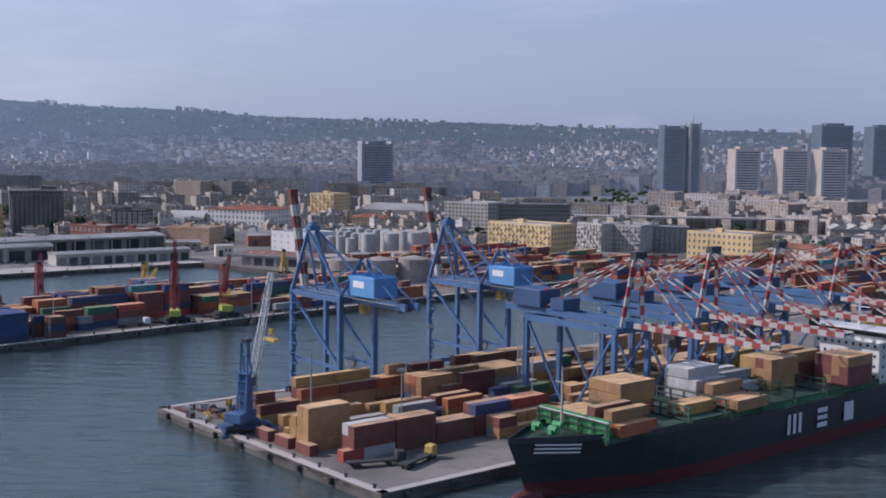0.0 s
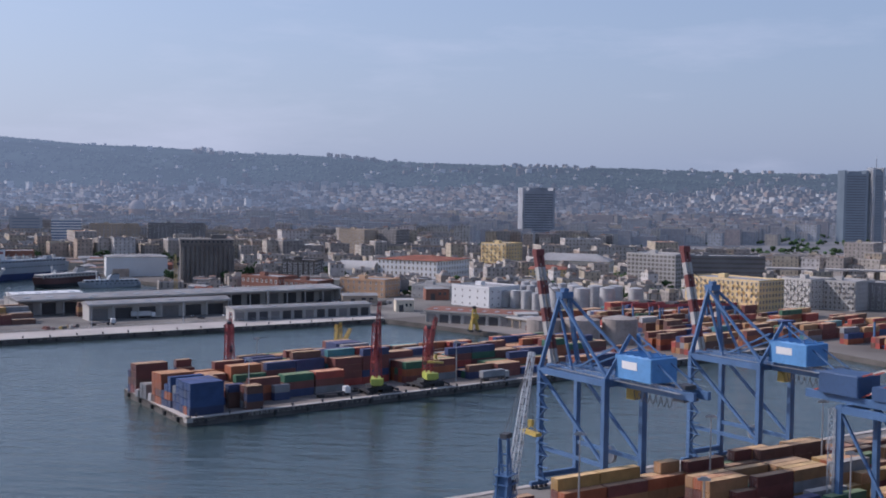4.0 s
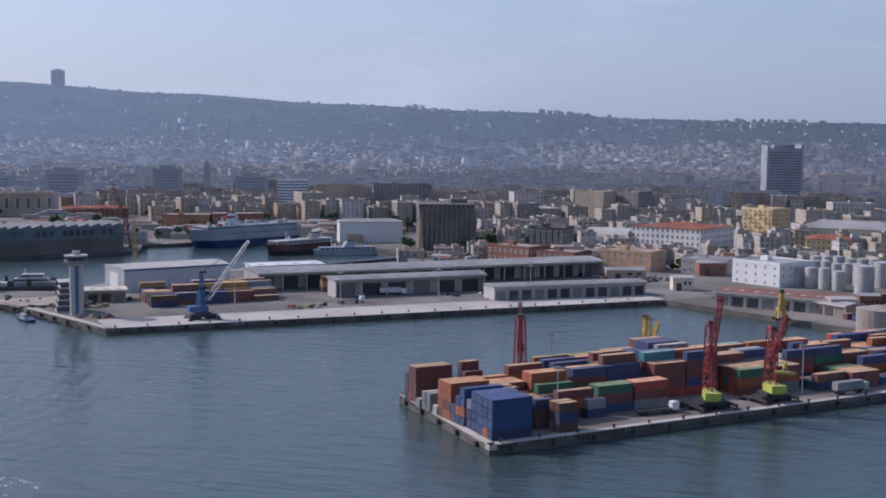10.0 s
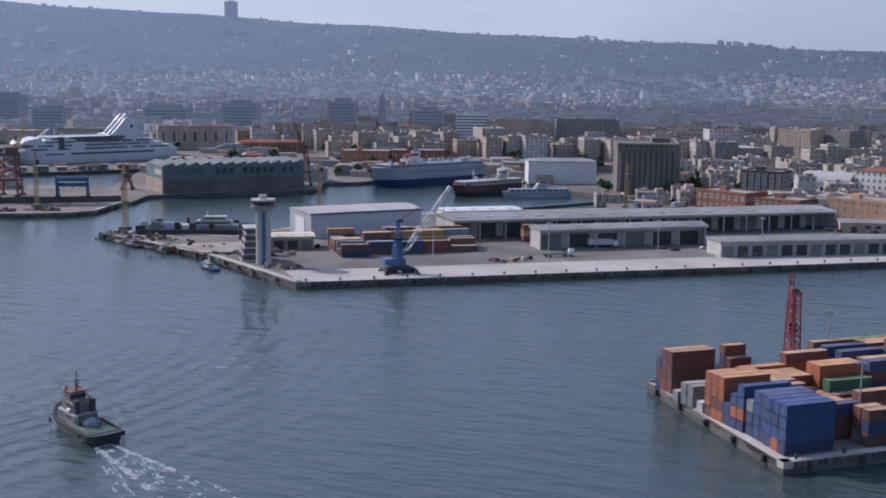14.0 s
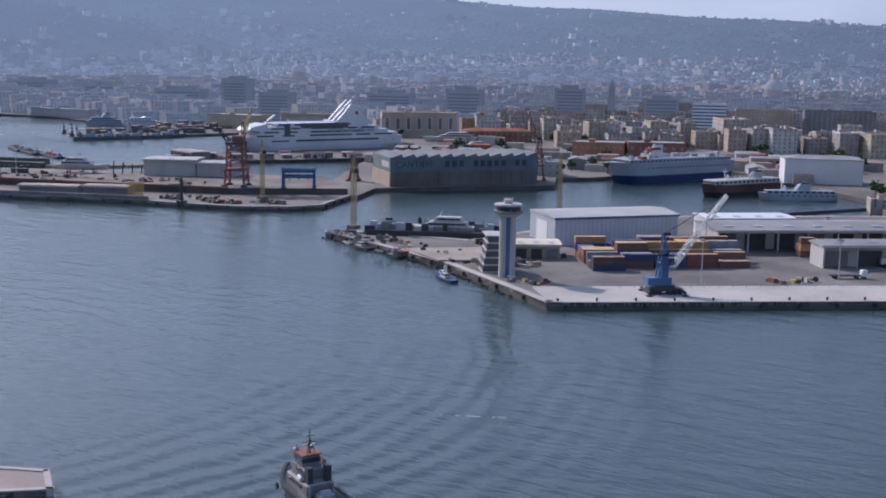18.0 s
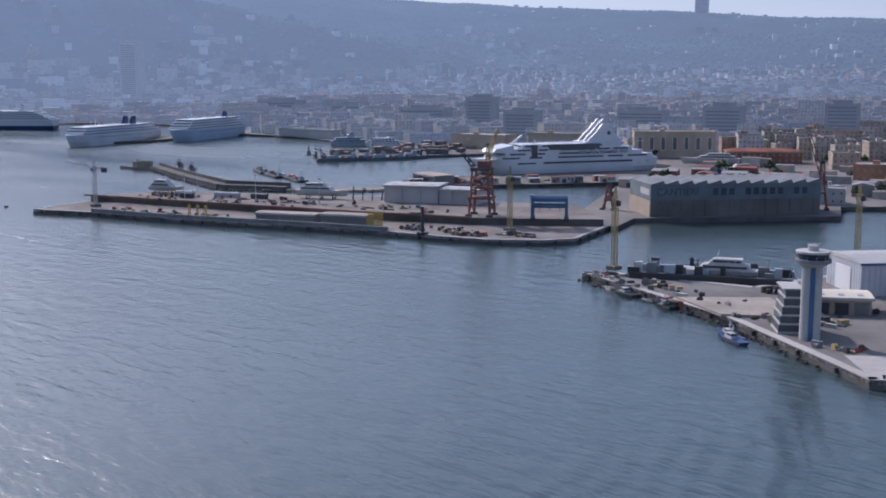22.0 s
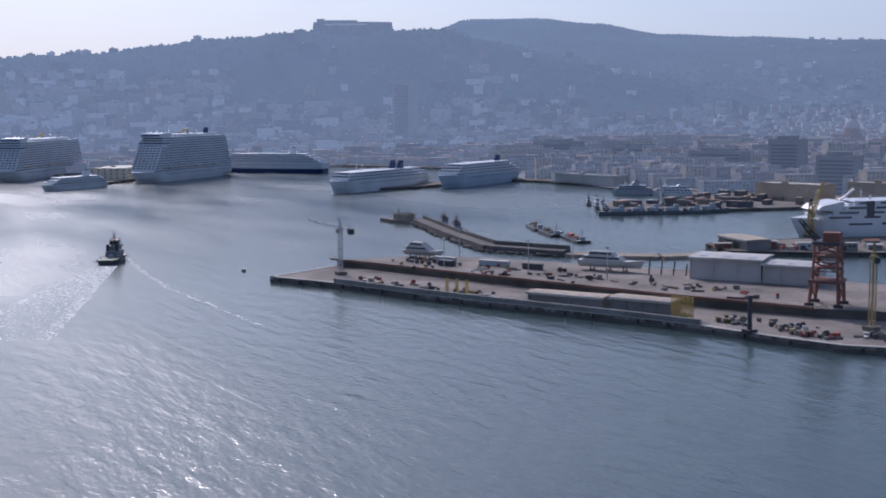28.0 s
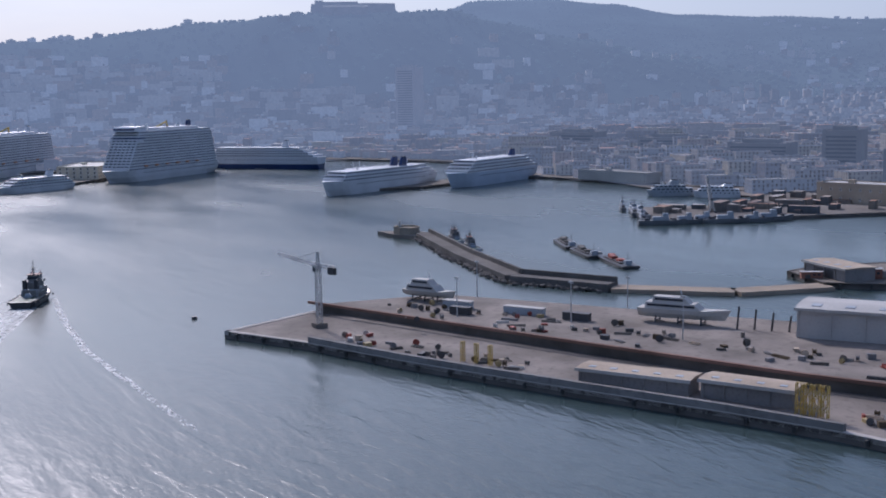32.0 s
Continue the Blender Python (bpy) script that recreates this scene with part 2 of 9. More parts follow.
RED = surf("red paint", (0.29, 0.05, 0.05), 0.55, vary=0.2, stain=0.3)
RUST_RED = surf("rusty red paint", (0.28, 0.06, 0.04), 0.7, vary=0.3, stain=0.5)
WHITE = surf("white paint", (0.66, 0.65, 0.63), 0.5, vary=0.06, stain=0.15)
OFFWHITE = surf("weathered white", (0.42, 0.4, 0.37), 0.75, vary=0.12, stain=0.3)
YELLOW = surf("yellow paint", (0.5, 0.35, 0.08), 0.55, vary=0.2, stain=0.35)
OLDYELLOW = surf("weathered yellow paint", (0.36, 0.27, 0.12), 0.65, vary=0.2, stain=0.4)
LIME = surf("lime paint", (0.42, 0.46, 0.09), 0.5, vary=0.1)
STEEL = surf("galvanised steel", (0.45, 0.46, 0.47), 0.45, 0.7, vary=0.12)
DARKSTEEL = surf("dark machinery", (0.065, 0.065, 0.07), 0.6, 0.3, vary=0.3)
GREEN = surf("deck green paint", (0.05, 0.25, 0.09), 0.55, vary=0.2)
DECKGREEN = surf("dark deck green", (0.035, 0.07, 0.045), 0.65, vary=0.3)
HULLBLACK = surf("black hull paint", (0.03, 0.032, 0.036), 0.4, big=0.06, vary=0.2, stain=0.3)
HULLRED = surf("red antifouling", (0.13, 0.03, 0.028), 0.6, big=0.06, vary=0.2)
HULLNAVY = surf("navy hull paint", (0.02, 0.04, 0.12), 0.4, vary=0.15)
GREYSHIP = surf("grey ship paint", (0.3, 0.33, 0.36), 0.5, vary=0.12)
GLASS = surf("dark glazing", (0.03, 0.04, 0.055), 0.12, vary=0.2, stain=0.0, bump=0.0)
BLUEGLASS = surf("blue glazing", (0.06, 0.13, 0.24), 0.12, vary=0.2, stain=0.0, bump=0.0)
TERRACOTTA = surf("terracotta tiles", (0.27, 0.11, 0.075), 0.9, big=0.1, small=1.0, vary=0.25)
ROOFGREY = surf("grey roof sheet", (0.31, 0.3, 0.29), 0.8, big=0.05, small=0.6, vary=0.2)
OCHRE = surf("ochre plaster", (0.66, 0.5, 0.26), 0.9, vary=0.12)
CREAM = surf("cream plaster", (0.62, 0.55, 0.43), 0.9, vary=0.12)
BRICKRED = surf("red masonry", (0.24, 0.12, 0.09), 0.9, vary=0.2)
TAN = surf("tan plaster", (0.42, 0.34, 0.26), 0.9, vary=0.15)
GREYWALL = surf("grey concrete wall", (0.22, 0.21, 0.205), 0.9, vary=0.15, stain=0.4)
LEAF = surf("foliage", (0.05, 0.085, 0.035), 0.8, big=0.05, vary=0.4, island=0.45)
BARK = surf("bark", (0.1, 0.075, 0.05), 0.95)
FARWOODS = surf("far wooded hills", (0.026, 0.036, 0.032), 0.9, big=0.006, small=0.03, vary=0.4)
# the hills' blue haze is painted on as emission
haze_glow(FARWOODS, 0.132)
FOAM = surf("wake foam", (0.5, 0.53, 0.54), 0.6, big=0.3, small=1.5, vary=0.1)


def lacy(m):
    """Foam is full of holes: its cover thins out in patches."""
    n, l = m.node_tree.nodes, m.node_tree.links
    geo, ns, mr = n.new("ShaderNodeNewGeometry"), n.new("ShaderNodeTexNoise"), n.new("ShaderNodeMapRange")
    ns.inputs["Scale"].default_value, ns.inputs["Detail"].default_value = 0.45, 5.0
    l.new(geo.outputs["Position"], ns.inputs["Vector"])
    l.new(ns.outputs["Fac"], mr.inputs["Value"])
    mr.inputs["From Min"].default_value, mr.inputs["From Max"].default_value = 0.36, 0.66
    mr.inputs["To Min"].default_value, mr.inputs["To Max"].default_value = 0.3, 1.0
    l.new(mr.outputs["Result"], n["Principled BSDF"].inputs["Alpha"])


lacy(FOAM)
# trees glow with the same painted haze as the hills
FARTREES = haze_glow(surf("far hillside trees", (0.04, 0.055, 0.045), 0.9, big=0.004, small=0.03, vary=0.4, island=0.3), 0.132)
WALLS = [(0.42, 0.35, 0.27), (0.34, 0.28, 0.23), (0.45, 0.39, 0.32), (0.27, 0.22, 0.19), (0.52, 0.48, 0.43), (0.4, 0.27, 0.19), (0.3, 0.28, 0.26), (0.44, 0.34, 0.21), (0.36, 0.3, 0.25), (0.24, 0.2, 0.18)]
ROOFS = [(0.3, 0.18, 0.13), (0.28, 0.24, 0.21), (0.26, 0.2, 0.17), (0.33, 0.19, 0.13), (0.34, 0.31, 0.28), (0.22, 0.2, 0.18), (0.31, 0.21, 0.16), (0.4, 0.37, 0.34)]
PORTWALLS = [(0.36, 0.31, 0.25), (0.27, 0.24, 0.2), (0.41, 0.37, 0.31), (0.19, 0.17, 0.15), (0.5, 0.47, 0.43), (0.33, 0.24, 0.18), (0.24, 0.23, 0.22), (0.36, 0.29, 0.2), (0.29, 0.26, 0.23), (0.16, 0.15, 0.14)]
NEARWALLS = [(0.404, 0.361, 0.31), (0.344, 0.31, 0.275), (0.43, 0.396, 0.353), (0.284, 0.258, 0.232), (0.482, 0.456, 0.43), (0.387, 0.31, 0.249), (0.327, 0.318, 0.31), (0.413, 0.353, 0.267), (0.37, 0.335, 0.301), (0.267, 0.241, 0.224)]
PORTWALL = palette_surf("darker port walls", PORTWALLS)
CITYWALL = palette_surf("town walls", NEARWALLS)
CITYROOF = palette_surf("town roofs", ROOFS)
HOUSEWALL = palette_surf("house walls", NEARWALLS, single=True)
HOUSEROOF = palette_surf("house roofs", ROOFS, single=True)
# mid and far town: painted haze glow, in steps with distance
MIDWALL = haze_glow(palette_surf("hazy town walls", [(0.48 * a, 0.5 * b, 0.53 * c) for a, b, c in WALLS]), 0.088)
MIDROOF = haze_glow(palette_surf("hazy town roofs", [(0.86 * a, 0.84 * b, 0.8 * c) for a, b, c in ROOFS]), 0.088)
MIDGROUND = haze_glow(surf("hazy town ground", (0.16, 0.15, 0.14), 0.95, big=0.01, small=0.1, vary=0.35), 0.065)
FARWALL = haze_glow(palette_surf("far town walls", [(0.17, 0.155, 0.14), (0.1, 0.09, 0.08), (0.22, 0.2, 0.18), (0.31, 0.3, 0.285), (0.17, 0.13, 0.105), (0.08, 0.075, 0.072), (0.12, 0.105, 0.095), (0.22, 0.2, 0.18)]), 0.118)
FARROOF = haze_glow(palette_surf("far town roofs", [(0.5 * a, 0.52 * b, 0.52 * c) for a, b, c in ROOFS]), 0.112)
FARWHITE = haze_glow(surf("far white walls", (0.27, 0.26, 0.255), 0.8, vary=0.1), 0.11)

# ---- mesh tools ----
class Mesh:
    """Collects faces of one part."""

    def __init__(self):
        self.v, self.f, self.m = [], [], []

    def add(self, pts, faces, mi=0):
        k = len(self.v)
        self.v.extend(pts)
        self.f.extend([tuple(i + k for i in f) for f in faces])
        self.m.extend([mi] * len(faces))
        return self

    def box(self, cx, cy, z0, sx, sy, h, ang=0.0, mi=0, top=None, taper=1.0):
        c, s = math.cos(radians(ang)), math.sin(radians(ang))
        pts = []
        for z, k in ((z0, 1.0), (z0 + h, taper)):
            for x, y in ((-sx / 2, -sy / 2), (sx / 2, -sy / 2), (sx / 2, sy / 2), (-sx / 2, sy / 2)):
                pts.append((cx + (x * c - y * s) * k, cy + (x * s + y * c) * k, z))
        self.add(pts, [(3, 2, 1, 0), (0, 1, 5, 4), (1, 2, 6, 5), (2, 3, 7, 6), (3, 0, 4, 7)], mi)
        self.add(pts, [(4, 5, 6, 7)], mi if top is None else top)
        return self

    def beam(self, p, q, w, h=None, mi=0):
        p, q, h = Vector(p), Vector(q), h or w
        d = (q - p).normalized()
        side = d.cross(Vector((0, 0, 1)))
        side = (side if side.length > 1e-3 else Vector((1, 0, 0))).normalized()
        up = side.cross(d)
        pts = [tuple(e + side * a * w / 2 + up * b * h / 2) for e in (p, q) for a, b in ((-1, -1), (1, -1), (1, 1), (-1, 1))]
        return self.add(pts, [(0, 1, 2, 3), (7, 6, 5, 4), (4, 5, 1, 0), (5, 6, 2, 1), (6, 7, 3, 2), (7, 4, 0, 3)], mi)

    def tube(self, p, q, r, n=10, mi=0, r2=None):
        p, q, r2 = Vector(p), Vector(q), r if r2 is None else r2
        d = (q - p).normalized()
        a = d.cross(Vector((0, 0, 1)))
        a = (a if a.length > 1e-3 else Vector((1, 0, 0))).normalized()
        b = d.cross(a)
        ring = [a * math.cos(2 * math.pi * i / n) + b * math.sin(2 * math.pi * i / n) for i in range(n)]
        pts = [tuple(p + o * r) for o in ring] + [tuple(q + o * r2) for o in ring]
        fs = [(i, (i + 1) % n, n + (i + 1) % n, n + i) for i in range(n)]
        return self.add(pts, fs + [tuple(range(n))[::-1], tuple(range(n, 2 * n))], mi)

    def prism(self, poly, z0, z1, mi=0, top=None):
        n = len(poly)
        if sum(poly[i][0] * poly[(i + 1) % n][1] - poly[(i + 1) % n][0] * poly[i][1] for i in range(n)) < 0:
            poly = poly[::-1]
        pts = [(x, y, z0) for x, y in poly] + [(x, y, z1) for x, y in poly]
        self.add(pts, [(i, (i + 1) % n, n + (i + 1) % n, n + i) for i in range(n)], mi)
        return self.add(pts, [tuple(range(n, 2 * n))], mi if top is None else top)

    def loft(self, rings, mi=0, caps=True, closed=True):
        n, k = len(rings[0]), len(rings)
        fs = []
        for j in range(k - 1):
            for i in range(n if closed else n - 1):
                fs.append((j * n + i, j * n + (i + 1) % n, (j + 1) * n + (i + 1) % n, (j + 1) * n + i))
        if caps:
            fs += [tuple(range(n))[::-1], tuple(range((k - 1) * n, k * n))]
        return self.add([p for r in rings for p in r], fs, mi)

    def lattice(self, p, q, w0, w1, bays, t=0.25, mi=0):
        """A square lattice boom from p to q, w0 to w1 wide: four chords, struts and diagonals."""
        p, q = Vector(p), Vector(q)
        d = (q - p).normalized()
        a = d.cross(Vector((0, 0, 1)))
        a = (a if a.length > 1e-3 else Vector((1, 0, 0))).normalized()
        b = d.cross(a)

        def corner(k, i):
            f = k / bays
            w = w0 + (w1 - w0) * f
            sx, sy = ((-1, -1), (1, -1), (1, 1), (-1, 1))[i % 4]
            return p + (q - p) * f + a * sx * w / 2 + b * sy * w / 2
        for i in range(4):
            self.beam(corner(0, i), corner(bays, i), t, t, mi)
        for k in range(bays):
            for i in range(4):
                self.beam(corner(k, i), corner(k + 1, i + 1 if (k + i) % 2 else i - 1), t * 0.6, t * 0.6, mi)
                self.beam(corner(k + 1, i), corner(k + 1, i + 1), t * 0.55, t * 0.55, mi)
        return self


def mesh_data(name, mb, mats):
    me = bpy.data.meshes.new(name)
    me.from_pydata([tuple(p) for p in mb.v], [], mb.f)
    mats = mats if isinstance(mats, (list, tuple)) else [mats]
    for m in mats:
        me.materials.append(m)
    if len(mats) > 1:
        me.polygons.foreach_set("material_index", mb.m)
    me.update()
    return me


def thing(name, at=None, label="", category="", group="", kind=""):
    """An empty at the base of a thing, turned to its own axes: at = (x, y, z, degrees)."""
    ob = new(name)
    ob.empty_display_size = 0.5
    if at:
        ob.matrix_world = pose(at[0], at[1], at[2], 0, 0, at[3])
    return tagged(ob, label, category, group, kind)


JOINED = {"deck_glazing", "porthole_glazing", "fenders", "roof_glazing", "head_windows", "window_band", "cladding_rib", "cable_loops"}     # runs of pieces too small to pick apart


def part(name, mb, mats, parent=None, label=""):
    ob = new(name, mesh_data(name, mb, mats))
    if parent:
        ob.parent = parent
    return tagged(ob, label, kind="stuff" if name in JOINED else "")


def whole(name, mb, mats, label="", category="", group="", kind=""):
    return tagged(part(name, mb, mats), label, category, group, kind)


def bevel(ob, width):
    mod = ob.modifiers.new("bevel", "BEVEL")
    mod.width, mod.segments, mod.limit_method = width, 1, "ANGLE"
    return ob


rnd = random.Random(7)

# ---- ground, water and quays ----
CX, CY = -250.0, 250.0                   # the middle from which the land is laid out
mb = Mesh()
mb.add([(CX + 4700 * math.cos(a * math.pi / 48), CY + 4700 * math.sin(a * math.pi / 48), 0.0) for a in range(96)], [tuple(range(96))])
whole("water", mb, WATER, "dark blue-green rippled harbour water", "water", kind="structure")


def azimuth(x, y):
    return math.degrees(math.atan2(-(x - CX), y - CY))


RIDGE = [(-60, 95), (-24, 125), (-12, 138), (-5, 148), (4, 160), (12, 181), (20, 202), (28, 228), (36, 255), (41, 264), (45, 277), (48.5, 289), (52, 326), (54.5, 344), (57.5, 344), (59.5, 308), (64, 220), (70, 180), (78, 165), (95, 150), (130, 110)]
VOMERO = [(34, 20), (42, 70), (46, 118), (49, 150), (53, 188), (56.5, 222), (58.5, 248), (61, 245), (64.4, 244), (66.4, 239), (67, 231), (69.5, 227), (71, 213), (74.7, 196), (78, 189), (90, 160), (120, 95)]


def ramp(a, table):
    if a <= table[0][0]:
        return table[0][1]
    for (a0, v0), (a1, v1) in zip(table, table[1:]):
        if a <= a1:
            f = (a - a0) / (a1 - a0)
            return v0 + (v1 - v0) * f * f * (3 - 2 * f)
    return table[-1][1]


def step(f):
    f = max(0.0, min(1.0, f))
    return f * f * (3 - 2 * f)


SHORE = [(-75, 1020), (30, 1020), (36, 1060), (42, 1160), (48, 1260), (53, 1420), (57, 1720), (62, 1830), (72, 1840), (78, 1800), (90, 1880), (130, 2300)]


def land(x, y):
    """The height of the land under the town and on the hills."""
    r, a = math.hypot(x - CX, y - CY), azimuth(x, y)
    q = ramp(a, SHORE)
    r0 = r
    r = r - (q - 1020) * max(0.0, 1 - max(0.0, r - q) / 900)
    wob = noise.noise((x * 0.0016, y * 0.0016, 3.1)) * 22 + noise.noise((x * 0.006, y * 0.006, 8.0)) * 5
    far = 1.2 + 14 * step((r - 1000) / 900) + 34 * step((r - 1700) / 900) + (ramp(a, RIDGE) - 48) * step((r - 2300) / 1350) ** 1.25
    near = 1.2 + 26 * step((r0 - 1850) / 300) + (ramp(a, VOMERO) - 27) * step((r0 - 2060) / 520) ** 0.95 - 0.3 * ramp(a, VOMERO) * step((r0 - 2680) / 600)
    z = max(far, near)
    return z + wob * step((r - 1500) / 1300) * (0.4 + 0.6 * step((r - 2300) / 700)) * (1 - 0.85 * step((r - 3200) / 350)) * (1 - 0.7 * step((r0 - 2350) / 200) * step((2900 - r0) / 200) * step((a - 44) / 6))


def hills(name, r0, r1, mat, label):
    """A sheet of land between two distances from the middle of the harbour, where it is not sea."""
    n_a, n_r = 246, 50
    mb = Mesh()
    pts = []
    for i in range(n_a):
        a = -75 + 205 * i / (n_a - 1.0)
        q = ramp(a, SHORE)
        for j in range(n_r):
            r = max(q, r0) + (max(q, r1) - max(q, r0)) * j / (n_r - 1)
            x, y = CX - math.sin(radians(a)) * r, CY + math.cos(radians(a)) * r
            pts.append((x, y, land(x, y)))
    mb.add(pts, [(i * n_r + j + 1, (i + 1) * n_r + j + 1, (i + 1) * n_r + j, i * n_r + j) for i in range(n_a - 1) for j in range(n_r - 1)])
    ob = whole(name, mb, mat, label, "hills", kind="structure")
    for p in ob.data.polygons:
        p.use_smooth = True
    return ob


hills("ground", 1000, 1350, EARTH, "ground rising under the town")
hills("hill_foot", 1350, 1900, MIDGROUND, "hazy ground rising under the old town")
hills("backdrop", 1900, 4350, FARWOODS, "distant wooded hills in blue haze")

MAINLAND = [(1100, 560), (263, 465), (240, 446), (166, 530), (150, 520), (75, 640), (40, 640), (-60, 604), (-57, 650), (-146.5, 717.5), (-60, 800), (-200, 880), (-322, 847),
            (-350, 915), (-402, 962), (-450, 1012), (-490, 1032), (-532, 916), (-548, 899), (-526, 858), (-599, 770), (-583, 733), (-640, 775), (-712, 900), (-725, 935), (-790, 1075), (-880, 1110), (-985, 1098), (-1022, 990), (-1054, 928),
            (-1125, 968), (-1102, 1020), (-1118, 1080), (-1150, 1132), (-1305, 1128), (-1455, 1092), (-1510, 1190), (-1760, 1160), (-1925, 1070), (-1930, 920), (-1830, 860), (-1900, 690), (-1850, 560), (-2050, 250), (-2450, -300), (-2700, -300), (-2300, 1500), (-900, 2000), (300, 2000), (1300, 1500)]
mb = Mesh().prism(MAINLAND, -4, 2.5, 1, 0)
whole("quayside", mb, [EARTH, DARKWALL], "grey built-up harbour ground along the shore", "ground", kind="structure")

TH1 = 40.0
U1 = Vector((math.cos(radians(TH1)), math.sin(radians(TH1))))
V1 = Vector((math.sin(radians(TH1)), -math.cos(radians(TH1))))
A1 = Vector((-78.0, 321.0))


def pier1(s, w):
    p = A1 + U1 * s + V1 * w
    return p.x, p.y


def strip(mb, pts, width, z0, z1, mi=0):
    """A low kerb or coping along a line of points, width to the left of it."""
    for (x0, y0), (x1, y1) in zip(pts, pts[1:]):
        d = Vector((x1 - x0, y1 - y0)).normalized()
        o = Vector((-d.y, d.x)) * width
        mb.prism([(x0, y0), (x1, y1), (x1 + o.x, y1 + o.y), (x0 + o.x, y0 + o.y)], z0, z1, mi)
    return mb


def quay(name, poly, top, edge, label, z=2.5, cope=2.2, skip=(), fender=13.0):
    """A quay: a body with its paving, a pale coping a hand proud of it and rubber fenders along the open edges."""
    root = whole(name, Mesh().prism(poly, -4, z, 1, 0), [top, DARKWALL], label, "quay", kind="structure")
    n = len(poly)
    area = sum(poly[i][0] * poly[(i + 1) % n][1] - poly[(i + 1) % n][0] * poly[i][1] for i in range(n))
    if area < 0:
        poly = poly[::-1]
    co, fe = Mesh(), Mesh()
    for i in range(n):
        a, b = poly[i], poly[(i + 1) % n]
        if a in skip and b in skip:
            continue
        d = Vector((b[0] - a[0], b[1] - a[1]))
        ln = d.length
        d.normalize()
        o = Vector((-d.y, d.x))
        co.prism([a, b, (b[0] + o.x * cope, b[1] + o.y * cope), (a[0] + o.x * cope, a[1] + o.y * cope)], z - 1.2, z + 0.25)
        for k in range(int(ln / fender)):
            s = (k + 0.5) * fender
            x, y = a[0] + d.x * s - o.x * 0.5, a[1] + d.y * s - o.y * 0.5
            fe.tube((x, y, z - 1.9), (x, y, z - 0.4), 0.55, 8)
    part("coping", co, edge, root, "pale worn concrete coping")
    if fe.v:
        part("fenders", fe, RUBBER, root, "black rubber fenders")
    return root


P1A, P1B, P1C, P1D = pier1(0, 0), pier1(0, 102.7), pier1(430, 102.7), pier1(330, 0)
quay("container_pier", [P1A, P1B, P1C, P1D], ASPHALT, PALE_CONC, "long container pier with a pale concrete edge", skip=(P1C, P1D))
I1, I2, I3, I4 = (-159.2, 413.5), (-200.5, 464.5), (-62, 604), (75, 648)
quay("island_pier", [I1, I2, I3, I4], YARD_CONC, PALE_CONC, "narrow concrete pier crowded with containers", skip=(I3, I4))
T1 = [(-510, 619), (-424, 587), (-373, 557), (-354.5, 545.5), (-146.5, 717.5), (-60, 800), (-200, 880), (-322, 847), (-404, 777), (-438, 690), (-446, 640), (-500, 628)]
APRON = [(-356, 549), (-147.5, 721.5), (-163, 740), (-372, 566)]
whole("quay_apron", Mesh().prism(APRON, 2.4, 2.57), PALE_CONC, "pale sunlit concrete apron of the quay", "quay", kind="structure")
quay("tower_pier", T1, ASPHALT, PALE_CONC, "broad pier with sheds and a pale concrete quay", cope=3.0, skip=((-146.5, 717.5), (-60, 800), (-200, 880), (-322, 847)))
S1 = [(-862, 557), (-826, 574), (-783, 588), (-745, 603), (-712, 617), (-682, 630), (-652, 641), (-622, 648), (-598, 656), (-578, 673), (-571, 688), (-589, 737), (-640, 778), (-735, 735), (-872, 655), (-880, 600)]
quay("shipyard_pier", S1, YARD_CONC, PALE_CONC, "shipyard pier with a low front quay", cope=2.0, skip=((-589, 737), (-640, 778)))
# the raised platform on the shipyard pier, behind its dark retaining wall
S2 = [(-876, 600), (-862, 609), (-760, 642), (-689, 668), (-640, 690), (-590, 733), (-640, 774), (-735, 731), (-868, 652)]
sea_wall = strip(Mesh(), [(-826, 574.2), (-783, 588.2), (-745, 603.2), (-712, 617.2), (-682, 630.2), (-652, 641.2)], 1.6, -3.8, 4.7)
whole("sea_wall", sea_wall, surf("grey sea wall", (0.2, 0.19, 0.18), 0.9, big=0.06, small=0.5, vary=0.25, stain=0.5), "tall stained grey sea wall along the shipyard quay", "wall", kind="structure")
mb = Mesh().prism(S2, 2.4, 6.0, 1, 0)
whole("shipyard_platform", mb, [YARD_CONC, DARKWALL], "raised pale concrete yard behind a dark wall", "quay", kind="structure")
BW = [(-1105, 765), (-1080, 763), (-985, 734), (-908, 715), (-862, 736)]
FQ = [(-846, 826), (-812, 813), (-778, 850), (-750, 890), (-725, 935), (-772, 1036), (-834, 896), (-850, 850)]
quay("ferry_quay", FQ, CONCRETE, DARKWALL, "dark cluttered quay along the moored cruise ferry", cope=1.4, skip=((-725, 935), (-772, 1036)))

# ---- containers ----
PAINTS = {
    "maroon": (0.2, 0.055, 0.042), "brown": (0.17, 0.075, 0.05), "orange": (0.5, 0.14, 0.045), "tan": (0.48, 0.26, 0.11), "navy": (0.035, 0.06, 0.16),
    "blue": (0.03, 0.085, 0.24), "green": (0.04, 0.17, 0.09), "grey": (0.3, 0.31, 0.32), "white": (0.68, 0.67, 0.65), "red": (0.42, 0.06, 0.04), "teal": (0.06, 0.25, 0.28), "yellow": (0.52, 0.31, 0.09),
}
BOXPAINT = {k: surf(k + " container paint", tuple(0.66 * v + 0.015 for v in c), 0.6, big=0.3, small=1.8, vary=0.16, stain=0.3, bump=0.1, obj=0.16) for k, c in PAINTS.items()}
